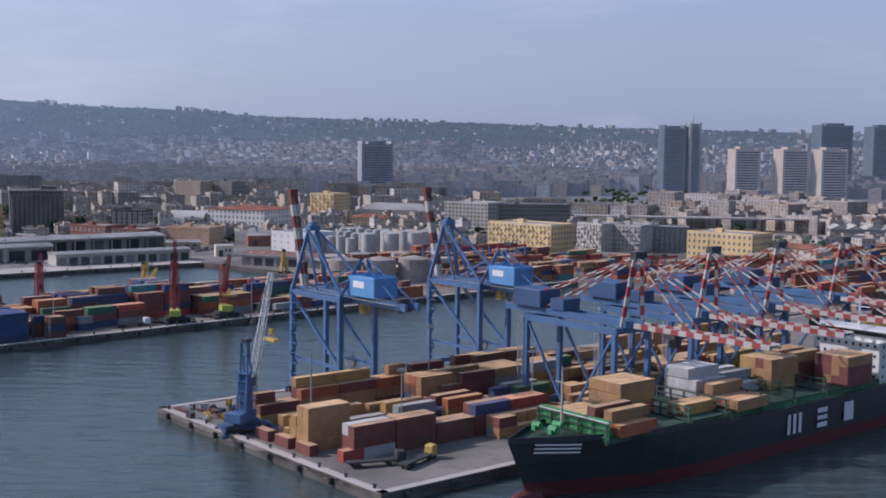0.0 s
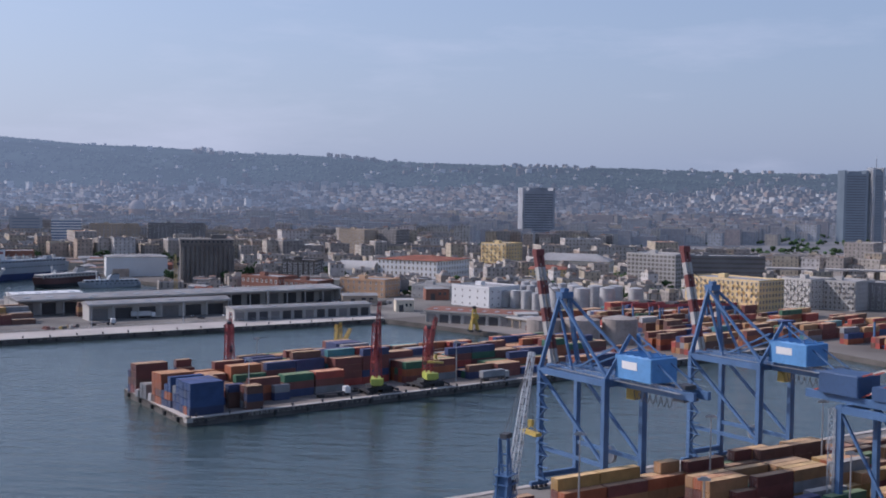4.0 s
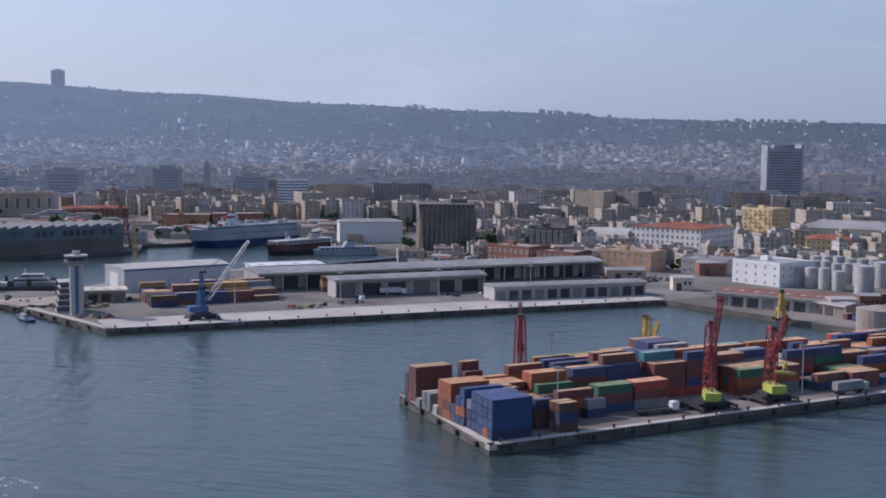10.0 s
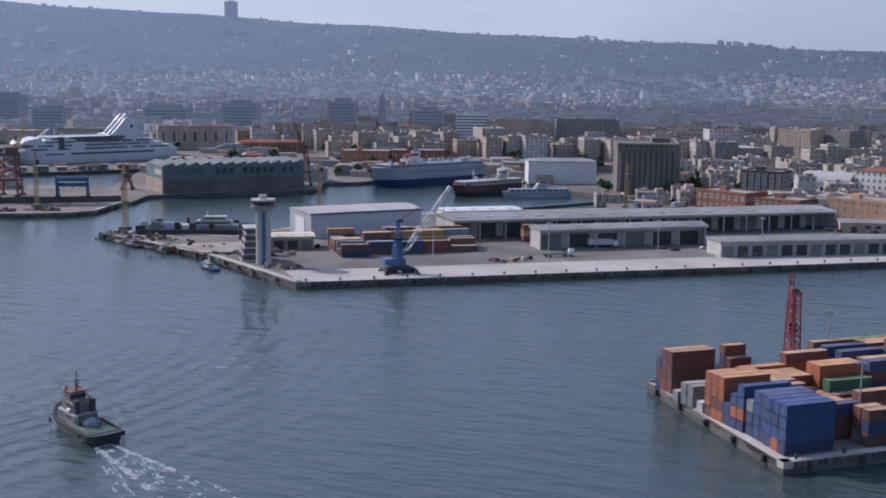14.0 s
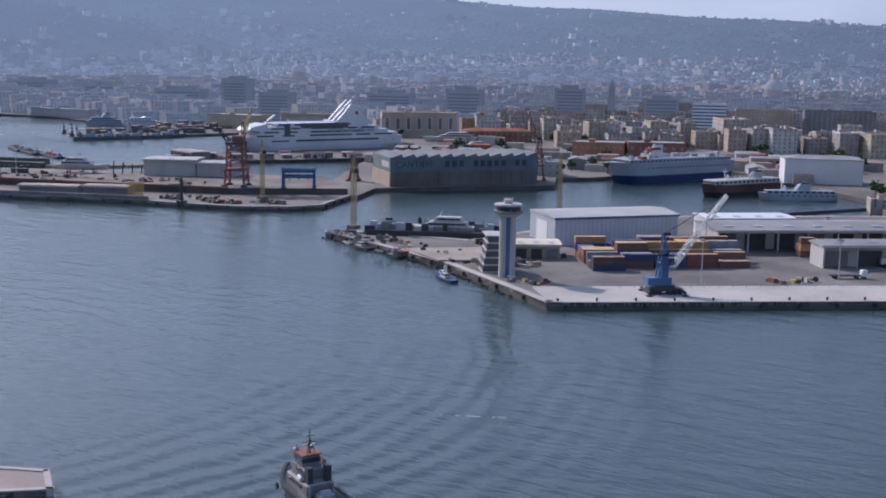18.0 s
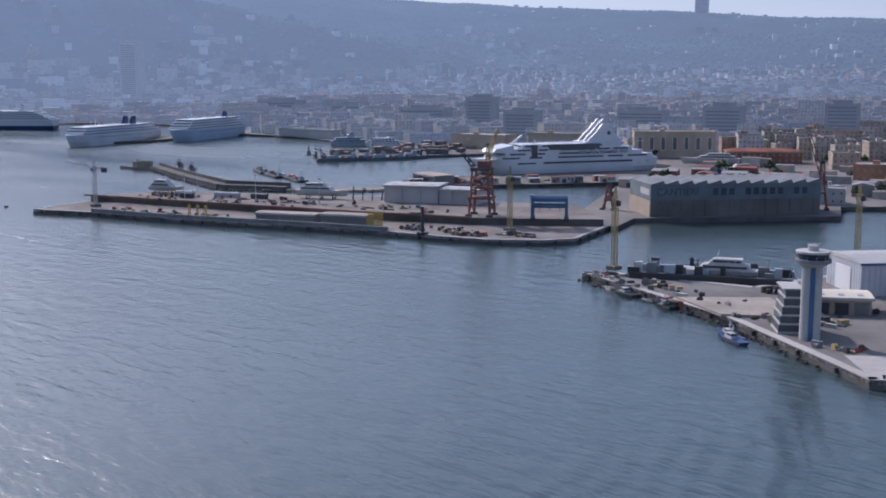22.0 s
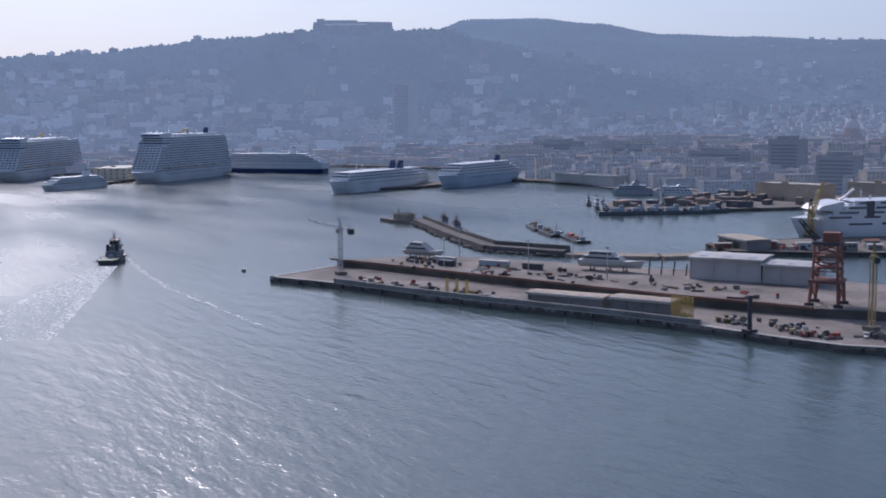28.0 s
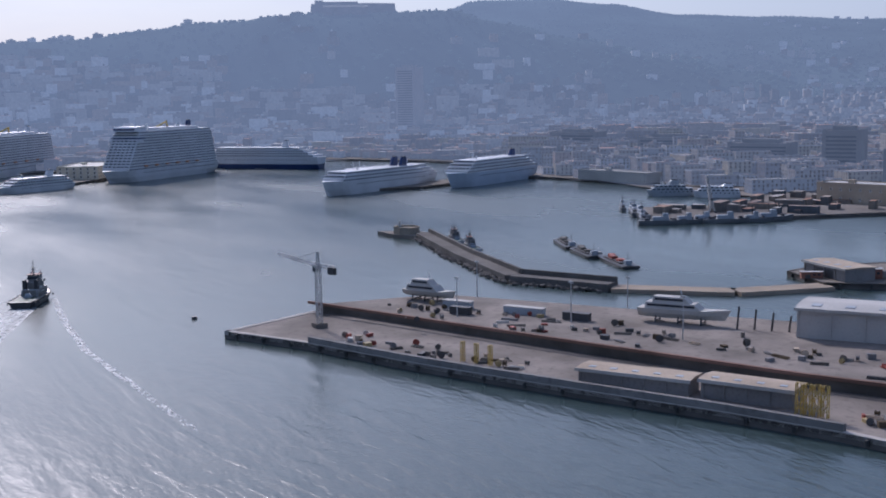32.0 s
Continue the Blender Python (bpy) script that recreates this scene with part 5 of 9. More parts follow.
def liner(name, stern, bow, B, hull_z, decks, label, category="ship", hull=WHITE, band=None, top=WHITE, fun=None, step_aft=0.04, step_fwd=0.06, deck_h=2.9, boats=0, glassband=None, twin=False, strips=False):
    """Ferry or cruise ship: hull, stepped decks with window rows, bridge, funnel, boats. stern and bow are points on the water."""
    sx, sy = stern
    d = Vector((bow[0] - sx, bow[1] - sy))
    L = d.length
    ang = math.degrees(math.atan2(d.y, d.x))
    ship = thing(name, ((sx + bow[0]) / 2, (sy + bow[1]) / 2, 0, ang), label, category)
    r = hull_rings(L, B, -1.5, hull_z, 1.0, 0.17, 0.05, 0.88, 0.95, 20)
    if band:
        part("hull", slab(Mesh(), r, 0.45, 1.0), hull, ship)
        part("hull_band", slab(Mesh(), r, 0.0, 0.45), band, ship)
    else:
        part("hull", slab(Mesh(), r, 0.0, 1.0), hull, ship)
    m = Mesh()
    k = 5 if strips else int(L / 4.5)
    for i in range(k):
        x = -L / 2 + L * 0.06 + i * L * 0.72 / k
        for sd in (-1, 1):
            m.box(x, sd * B / 2, hull_z * 0.74, 1.2, 0.2, 0.7)
    part("porthole_glazing", m, GLASS, ship)
    for n in range(decks):
        a = -L / 2 + L * (0.03 + step_aft * n)
        b = L / 2 - L * (0.1 + step_fwd * n)
        z = hull_z + n * deck_h
        w = B * (0.985 if n < decks - 1 else 0.9)
        dk = part("deck", bevel_box((a + b) / 2, 0, z, b - a, w, deck_h - 0.12, 0.15), top, ship)
        wn_ = Mesh()
        k = max(3, int((b - a) / 3.4))
        if strips:          # long ribbon windows broken by plain plating
            for u0, u1 in ((0.04, 0.17), (0.2, 0.3), (0.33, 0.62), (0.72, 0.8), (0.86, 0.97))[n % 2:]:
                for sd in (-1, 1):
                    wn_.box(a + (b - a) * (u0 + u1) / 2, sd * (w / 2 + 0.01), z + 0.8, (b - a) * (u1 - u0), 0.16, 1.3)
        for i in range(0 if strips else k):
            x = a + (i + 0.5) * (b - a) / k
            for sd in (-1, 1):
                wn_.box(x, sd * (w / 2 + 0.01), z + 0.85, (b - a) / k * 0.62, 0.16, 1.15)
        if n >= decks - 2:
            wn_.box(b + 0.02, 0, z + 1.0, 0.16, w * 0.9, 1.1)
        elif n:
            for q in range(6):
                wn_.box(b + 0.02, (q - 2.5) * w / 6.5, z + 0.9, 0.16, w / 10, 1.1)
        part("deck_glazing", wn_, SHIPGLASS, dk)
        if decks > 8 and n == decks - 3:
            part("bridge_window", Mesh().box(b - 6, 0, z + 0.7, 12.4, w + 0.3, 1.6), HULLNAVY, dk, "dark wrap-round bridge windows")
    zt = hull_z + decks * deck_h
    if decks > 8:
        part("lido_deck", bevel_box(-L * 0.08, 0, zt - 0.1, L * 0.5, B * 0.62, 3.0, 0.3), top, ship)
        lounge = part("observation_lounge", Mesh().loft([[(L * 0.27 + a, y, zt - 0.1 + h) for a, h in ((-14, 0), (9, 0), (5, 4.6), (-12, 5.2))] for y in (-B * 0.4, B * 0.4)]), top, ship)
        part("lounge_window", Mesh().box(L * 0.27 + 7.0, 0, zt + 1.2, 2.6, B * 0.74, 1.8), HULLNAVY, lounge, "dark raked lounge windows")
        part("water_slide", Mesh().tube((-L * 0.02, -4, zt + 3), (-L * 0.06, 4, zt + 9), 1.0, 8).tube((-L * 0.06, 4, zt + 9), (-L * 0.12, -3, zt + 3), 1.0, 8), YELLOW, ship, "yellow tube slide")
        for u, v in ((0.2, -5), (0.14, 5), (-0.2, 0)):
            part("satellite_dome", Mesh().loft([[(L * u + q * math.cos(t), v + q * math.sin(t), zt + 3 + h) for t in [j * math.pi / 4 for j in range(8)]] for q, h in ((1.2, -3), (1.9, 1), (2.1, 2.4), (1.4, 4.0), (0.3, 4.5))]), WHITE, ship)
        part("bridge_wing", Mesh().box(L * 0.5 - L * (0.1 + step_fwd * (decks - 4)) - 4, 0, zt - 4 * deck_h, 7, B + 4.5, 2.5), top, ship)
    if glassband:
        part("glass_side", Mesh().box(-L * 0.02, 0, hull_z + (decks - 2) * deck_h - 0.2, L * 0.3, B * 0.99, deck_h * 1.5), BLUEGLASS, ship, "dark blue glazed side")
    if boats:
        for i in range(boats):
            x = -L * 0.25 + i * L * 0.5 / max(1, boats - 1)
            for sd in (-1, 1):
                part("lifeboat", Mesh().loft([[(x + q, sd * (B / 2 + 0.6) + w * math.cos(t), hull_z + deck_h * 1.4 + w * math.sin(t)) for t in [j * math.pi / 3 for j in range(6)]] for q, w in ((-3.4, 0.3), (-2.4, 1.1), (2.4, 1.1), (3.4, 0.3))]), surf("boat orange", (0.55, 0.22, 0.08), 0.5), ship)
    fx = -L * (0.2 if fun is None else fun[0])
    fp = WHITE if fun is None else fun[1]
    fh = 8 if fun is None else fun[2]
    for sd in ((-1, 1) if twin else (0,)):
        fm = Mesh().loft([[(fx + x * k2 - q, sd * B * 0.22 + y * k2, zt - 0.3 + z) for x, y in ((-4.5, -2), (3.5, -2), (5, 0), (3.5, 2), (-4.5, 2))] for z, k2, q in ((0, 1, 0), (fh * 0.8, 0.85, 1.5), (fh, 0.75, 2.0))])
        fu = part("funnel", fm, fp, ship)
        part("funnel_top", Mesh().box(fx - 2.2, sd * B * 0.22, zt - 0.3 + fh, 5, 2.4, 0.8), DARKSTEEL, fu)
    m = Mesh().tube((L * 0.2, 0, zt - 1), (L * 0.2, 0, zt + 7), 0.4, 6, 0, 0.15)
    m.beam((L * 0.2, -2.2, zt + 4.5), (L * 0.2, 2.2, zt + 4.5), 0.25)
    part("radar_mast", m, WHITE, ship)
    part("radar_dome", Mesh().tube((L * 0.16, 0, zt - 0.2), (L * 0.16, 0, zt + 2.6), 1.0, 8, 0, 0.6), WHITE, ship)
    rl = Mesh()
    for sd in (-1, 1):
        rail(rl, [(-L * 0.42, sd * B * 0.42, zt - 0.1), (L * 0.12, sd * B * 0.42, zt - 0.1)], 1.1, 4, 0.1)
    part("top_rail", rl, WHITE, ship)
    return ship


NEARWHITE = surf("ship white", (0.56, 0.57, 0.59), 0.45, big=0.04, vary=0.1, stain=0.25)
BLUESIDE = surf("pale blue ship paint", (0.4, 0.46, 0.54), 0.5, vary=0.08)
cruise = liner("cruise_ferry", (-789, 1042), (-850, 900), 27, 13.0, 4, "large white cruise ferry with two raked funnels", hull=NEARWHITE, top=NEARWHITE, fun=(0.16, NEARWHITE, 4), step_aft=0.06, step_fwd=0.045, strips=True)
CL = math.hypot(61, 142)
for sd in (-1, 1):
    fin = part("raked_funnel", Mesh().loft([[(-CL * 0.3 + a, sd * 7 + b, z) for a, b in ((x0, -1.6), (x1, -1.6), (x1, 1.6), (x0, 1.6))] for z, x0, x1 in ((24, 0, 30), (26.5, 0, 29), (32, 6, 23), (39, 12, 17))]), NEARWHITE, cruise, "white raked funnel casing")
    part("funnel_roundel", Mesh().tube((-CL * 0.3 + 11, sd * 8.55, 32), (-CL * 0.3 + 11, sd * 8.75, 32), 1.6, 12), NAVY, fin)
    part("glass_side", Mesh().box(-CL * 0.02, sd * 12.8, 20.2, CL * 0.28, 1.6, 4.2), SHIPGLASS, cruise, "dark glazed side of the upper saloon")
    part("shell_door", Mesh().box(CL * 0.2, sd * 13.2, 15.0, 5, 0.8, 9.4), SHIPGLASS, cruise)
part("bridge_visor", Mesh().loft([[(CL * 0.36 + a, y, z) for a, z in ((-8, 24.4), (6, 21.6), (9, 18.8), (-8, 18.8))] for y in (-12, 12)]), NEARWHITE, cruise, "sloping white bridge front")
part("raked_mast", Mesh().beam((CL * 0.29, 0, 24), (CL * 0.23, 0, 31), 1.2).beam((CL * 0.27, -3, 27.5), (CL * 0.27, 3, 27.5), 0.5), NEARWHITE, cruise)
for sd in (-1, 1):
    part("funnel_strut", Mesh().beam((-CL * 0.3 + 31, sd * 4.2, 25.5), (-CL * 0.3 + 14, sd * 4.2, 42.5), 1.5), NEARWHITE, cruise, "raked white strut before the funnels")
for sd in (-1, 1):
    # flat dark strips on the hull paint the shade of an open promenade
    part("promenade", Mesh().box(-CL * 0.1, sd * 13.42, 9.6, CL * 0.5, 0.3, 1.5).box(CL * 0.24, sd * 13.0, 9.6, CL * 0.1, 0.9, 1.2), SHIPGLASS, cruise, "dark strip standing in for a shaded open promenade")
    for i in range(5):
        part("lifeboat", Mesh().loft([[(-CL * 0.3 + i * 9 + q, sd * 13.6 + w * math.cos(t), 18.2 + w * math.sin(t)) for t in [j * math.pi / 4 for j in range(8)]] for q, w in ((-3.6, 0.3), (-2.6, 1.2), (2.6, 1.2), (3.6, 0.3))]), GREYSHIP, cruise)
    for n in range(3):
        m = Mesh()
        rail(m, [(-CL * (0.47 - 0.06 * n), sd * 11, 15.9 + 2.9 * n), (-CL * (0.41 - 0.06 * n), sd * 11, 15.9 + 2.9 * n)], 1.1, 3, 0.12)
        part("aft_rail", m, GREYSHIP, cruise)
for n in range(4):
    part("bow_terrace", bevel_box(CL * (0.4 - 0.045 * n) - 1, 0, 12.6 + 2.9 * n, 7, 24 - 1.6 * n, 1.3, 0.2), NEARWHITE, cruise)
part("sun_deck", bevel_box(-CL * 0.3 + 15, 0, 24.5, 36, 22, 1.2, 0.2), NEARWHITE, cruise)
liner("cruise_ship", (-1808, 878), (-1676, 722), 34, 12, 14, "tall white cruise ship moored at the terminal", hull=NEARWHITE, top=NEARWHITE, fun=(0.3, HULLNAVY, 9), boats=6, step_aft=0.004, step_fwd=0.009)
liner("ferry", (-1452, 968), (-1388, 836), 24, 12, 3, "white ferry with dark funnels beside the landing", hull=NEARWHITE, top=NEARWHITE, step_fwd=0.02, fun=(0.26, HULLNAVY, 8), twin=True)
liner("ferry", (-1466, 1104), (-1392, 964), 26, 13, 4, "white and pale blue ferry at the inner quay", hull=BLUESIDE, band=BLUESIDE, top=NEARWHITE, fun=(0.28, HULLNAVY, 6), step_fwd=0.03)
liner("ferry", (-1758, 1004), (-1880, 898), 27, 14, 4, "long white ferry with a navy waterline", hull=NEARWHITE, band=HULLNAVY, top=NEARWHITE, fun=(0.2, NEARWHITE, 8), step_fwd=0.02)
liner("coastal_ferry", (-1652, 682), (-1608, 606), 16, 6, 3, "small white ferry near the cruise terminal", hull=NEARWHITE, top=NEARWHITE, fun=(0.2, NEARWHITE, 6), deck_h=2.6)
liner("cruise_ship", (-1990, 730), (-1800, 592), 32, 12, 12, "white cruise ship behind the small ferry", hull=NEARWHITE, top=NEARWHITE, fun=(0.3, NEARWHITE, 9), boats=5, step_aft=0.004, step_fwd=0.009)
liner("ferry", (-1474, 992), (-1426, 858), 20, 11, 3, "white ferry moored alongside another", hull=NEARWHITE, top=NEARWHITE, fun=(0.22, NEARWHITE, 6))
rep = liner("repair_ferry", (-474, 1006), (-516, 911), 20, 13, 1, "grey and navy ferry under repair in the basin", hull=GREYSHIP, band=HULLNAVY, top=GREYSHIP, fun=(-0.12, WHITE, 9), step_aft=0.1)
for i in range(16):
    x, y = -40 + i * 5.2 + rnd.uniform(-2, 2), rnd.uniform(-7, 7)
    part("deck_gear", Mesh().box(x, y, 13 if abs(x) > 44 else 15.7, rnd.uniform(2, 6), rnd.uniform(1.5, 4), rnd.uniform(1.2, 3.4)), rnd.choice((OFFWHITE, GREYSHIP, OFFWHITE, RUST_RED, DARKSTEEL)), rep)
part("funnel_band", Mesh().box(57.8 * 2 * 0.12 - 0.2, 0, 21, 8.6, 4.3, 1.6), RED, rep, "red funnel band")
RUSTHULL = surf("rusty maroon hull", (0.11, 0.05, 0.045), 0.7, vary=0.3, stain=0.4)
liner("cargo_ship", (-414, 938), (-440, 882), 12, 7, 1, "black and rust-hulled old ship with white deckhouse", hull=RUSTHULL, band=HULLBLACK, top=OFFWHITE, fun=(0.2, OFFWHITE, 4), step_aft=0.3)
liner("patrol_ship", (-371, 919), (-409, 892), 7.5, 3.6, 1, "grey patrol ship moored by the silo", hull=GREYSHIP, top=GREYSHIP, fun=(0.05, GREYSHIP, 4), deck_h=2.4, step_aft=0.2)
liner("patrol_ship", (-1192, 1083), (-1214, 1051), 9, 4.5, 2, "grey ship moored at the naval quay", hull=GREYSHIP, top=GREYSHIP, fun=(0.05, GREYSHIP, 4), deck_h=2.4, step_aft=0.15)
liner("fast_ferry", (-1157, 1101), (-1182, 1073), 9, 4.5, 2, "white fast ferry beside the grey ship", hull=NEARWHITE, top=NEARWHITE, fun=(0.2, NEARWHITE, 2), deck_h=2.4, step_aft=0.12)


def yacht(stern, bow, z, B, label, name="motor_yacht", cradle=True, hullp=None, low=False):
    """A motor yacht or hydrofoil, on a cradle ashore where z is above the water."""
    d = Vector((bow[0] - stern[0], bow[1] - stern[1]))
    L = d.length
    root = thing(name, ((stern[0] + bow[0]) / 2, (stern[1] + bow[1]) / 2, z, math.degrees(math.atan2(d.y, d.x))), label, "boat")
    k = 1.8 if cradle else -0.4
    h = 1.5 if low else max(2.2, L * 0.1)
    part("hull", slab(Mesh(), hull_rings(L, B, k, k + h, 0.6, 0.5, 0.06, 0.55, 0.9, 12), 0, 1), hullp or OFFWHITE, root)
    for n, (a, b, w) in enumerate(((-0.12, 0.18, 0.6),) if low else ((-0.42, 0.2, 0.86), (-0.34, 0.08, 0.7))):
        hh = 1.5 if low else 2.1
        zz = k + h + n * hh
        dk = part("deckhouse", Mesh().loft([[(L * a, -B * w / 2, zz), (L * b, -B * w / 2, zz), (L * b, B * w / 2, zz), (L * a, B * w / 2, zz)], [(L * a + 0.4, -B * w / 2 + 0.3, zz + hh), (L * b - (0.9 if low else 2.4), -B * w / 2 + 0.3, zz + hh), (L * b - (0.9 if low else 2.4), B * w / 2 - 0.3, zz + hh), (L * a + 0.4, B * w / 2 - 0.3, zz + hh)]]), OFFWHITE, root)
        part("deck_glazing", Mesh().box(L * (a + b) / 2 - 0.6, 0, zz + 0.8, L * (b - a) - (1.6 if low else 3.2), B * w - 0.12, 0.5 if low else 0.8), GLASS, dk)
    part("mast", Mesh().beam((-L * 0.02, 0, k + h + (1.4 if low else 4)), (-L * 0.05, 0, k + h + (4 if low else 7)), 0.2).beam((-L * 0.04, -0.8, k + h + (3 if low else 5.6)), (-L * 0.04, 0.8, k + h + (3 if low else 5.6)), 0.15), NEARWHITE, root)
    if cradle:
        for f in (-0.3, -0.05, 0.2):
            m = Mesh()
            for sd in (-1, 1):
                m.beam((L * f, sd * B * 0.42, 0), (L * f, sd * B * 0.3, k + 0.8), 0.45)
            m.beam((L * f, -B * 0.42, 0.5), (L * f, B * 0.42, 0.5), 0.5)
            part("cradle", m, DARKSTEEL, root, "dark steel cradle")
    return root


yacht((-780, 683), (-752, 700), 6.0, 7, "white motor yacht on a cradle in the shipyard")
yacht((-868, 636), (-846, 646), 6.0, 7, "white hydrofoil propped up on dark stands", "hydrofoil")
yacht((-452, 652), (-480, 637), 3.5, 8, "sleek white yacht lying in the floating dock", cradle=False)


GRIMY = surf("grimy white paint", (0.2, 0.19, 0.18), 0.6, big=0.3, small=1.2, vary=0.2, stain=0.5)


def tug(at, label, k=1.0, hullp=HULLBLACK):
    root = thing("tugboat", at, label, "boat", "tugboats")
    L, B = 29 * k, 9.4 * k
    r = hull_rings(L, B, -1.2, 2.3 * k, 1.4, 0.38, 0.04, 0.8, 0.85, 14)
    part("hull", slab(Mesh(), r, 0.0, 1.0), hullp, root)
    m = Mesh()
    for side in (2, 3):
        for a, b in zip(r, r[1:]):
            m.beam((a[side][0], a[side][1], a[side][2] - 0.1), (b[side][0], b[side][1], b[side][2] - 0.1), 0.55, 0.6)
    part("rubbing_strake", m, RUBBER, root)
    part("deckhouse", bevel_box(2.5 * k, 0, 2.3 * k, 11 * k, 6.2 * k, 2.6 * k), GRIMY, root, "grimy white deckhouse")
    part("upper_house", bevel_box(3.5 * k, 0, 4.9 * k, 6.5 * k, 4.8 * k, 2.2 * k), GRIMY, root)
    wh = part("wheelhouse", bevel_box(4.0 * k, 0, 7.1 * k, 4.4 * k, 4.0 * k, 2.4 * k), GRIMY, root)
    part("wheelhouse_window", Mesh().box(4.0 * k, 0, 8.0 * k, 4.5 * k, 4.1 * k, 1.0 * k), GLASS, wh)
    part("wheelhouse_roof", Mesh().box(4.0 * k, 0, 9.5 * k, 4.9 * k, 4.5 * k, 0.25), OLDRED, wh, "dull red-brown roof")
    for sd in (-1, 1):
        part("funnel", Mesh().box(-1.6 * k, sd * 2.1 * k, 4.9 * k, 1.5 * k, 1.2 * k, 3.4 * k), DARKSTEEL, root, "black funnel")
    m = Mesh().tube((2.6 * k, 0, 9.6 * k), (2.6 * k, 0, 15 * k), 0.18, 6, 0, 0.08)
    m.beam((2.6 * k, -1.5, 12.2 * k), (2.6 * k, 1.5, 12.2 * k), 0.15)
    m.box(2.6 * k, 0, 11 * k, 1.4, 0.3, 0.3)
    m.beam((2.0 * k, -0.8, 9.7 * k), (2.6 * k, 0, 13 * k), 0.12).beam((2.0 * k, 0.8, 9.7 * k), (2.6 * k, 0, 13 * k), 0.12)
    m.beam((2.6 * k, -0.9, 13.6 * k), (2.6 * k, 0.9, 13.6 * k), 0.12).box(2.6 * k, 0, 12.4 * k, 0.9, 0.9, 0.12)
    part("mast", m, DARKSTEEL, root)
    part("radar_scanner", Mesh().box(3.2 * k, 0, 11.4 * k, 0.3, 2.4, 0.25).tube((3.2 * k, 0, 9.7 * k), (3.2 * k, 0, 11.4 * k), 0.14, 6), WHITE, root)
    for sd in (-1, 1):
        part("searchlight", Mesh().tube((5.6 * k, sd * 1.9 * k, 9.9 * k), (6.1 * k, sd * 1.9 * k, 9.9 * k), 0.35, 8), STEEL, root)
        part("bridge_wing", Mesh().box(3.4 * k, sd * 2.6 * k, 7.0 * k, 3.4 * k, 1.6 * k, 0.14).box(3.4 * k, sd * 3.35 * k, 7.1 * k, 3.4 * k, 0.08, 0.9), GRIMY, root)
    m = Mesh().tube((-5 * k, -1, 3.2 * k), (-5 * k, 1, 3.2 * k), 0.9, 10)
    m.box(-5 * k, 0, 2.3 * k, 2.4, 2.8, 1.0)
    part("towing_winch", m, GREYSHIP, root)
    part("working_deck", Mesh().box(-7.5 * k, 0, 2.28 * k, 10 * k, 7 * k, 0.12), DECKGREEN, root, "worn green working deck")
    for sd in (-1, 1):
        part("life_raft", Mesh().tube((0.2 * k, sd * 2.8 * k, 5.4 * k), (1.8 * k, sd * 2.8 * k, 5.4 * k), 0.45, 8), WHITE, root)
        part("window_strip", Mesh().box(3.0 * k, sd * 3.12 * k, 3.5 * k, 7 * k, 0.08, 0.7 * k), GLASS, root)
        part("fire_monitor", Mesh().tube((5.2 * k, sd * 1.4 * k, 9.7 * k), (6.4 * k, sd * 1.4 * k, 10.6 * k), 0.18, 6), RED, root)
    part("tow_hook_arch", Mesh().beam((-3.2 * k, -2.6 * k, 2.4 * k), (-3.2 * k, -2.6 * k, 5.0 * k), 0.3).beam((-3.2 * k, 2.6 * k, 2.4 * k), (-3.2 * k, 2.6 * k, 5.0 * k), 0.3).beam((-3.2 * k, -2.7 * k, 5.0 * k), (-3.2 * k, 2.7 * k, 5.0 * k), 0.3), GREYSHIP, root)
    for f in (-0.45, -0.3, 0.3):
        for sd in (-1, 1):
            part("tyre_fender", Mesh().tube((L * f, sd * B * 0.5, 1.5 * k), (L * f, sd * (B * 0.5 + 0.35), 1.5 * k), 0.6, 10), RUBBER, root)
    rl = Mesh()
    for sd in (-1, 1):
        rail(rl, [(-L * 0.42, sd * B * 0.44, 2.3 * k), (-L * 0.05, sd * B * 0.47, 2.3 * k)], 1.0, 2.2, 0.07)
    part("rail", rl, OFFWHITE, root)
    return root

# ---- buildings of the port ----
WIN_CACHE = {}
FOOT = [(-218, 1010, 26), (-323, 948, 34), (-60, 800, 45), (-30, 800, 45), (-55, 850, 45), (-20, 815, 40)]          # ground taken by single buildings, halls and tanks


def window_mesh(w, h, frame, glass):
    """One window: glazing set in a frame with a sill."""
    key = (w, h, frame.name, glass.name)
    if key not in WIN_CACHE:
        t = max(0.12, w * 0.1)
        m = Mesh()
        rings = [[(-w / 2 - g, y, -g - b), (w / 2 + g, y, -g - b), (w / 2 + g, y, h + g), (-w / 2 - g, y, h + g)] for g, y, b in ((t, 0.05, 0.1), (t, -0.16, 0.1), (0, -0.16, 0), (0, -0.03, 0))]
        m.loft(rings, 0, False)
        k = len(m.v) - 4
        m.f.append((k, k + 1, k + 2, k + 3))
        m.m.append(1)
        WIN_CACHE[key] = mesh_data("window", m, [frame, glass])
    return WIN_CACHE[key]


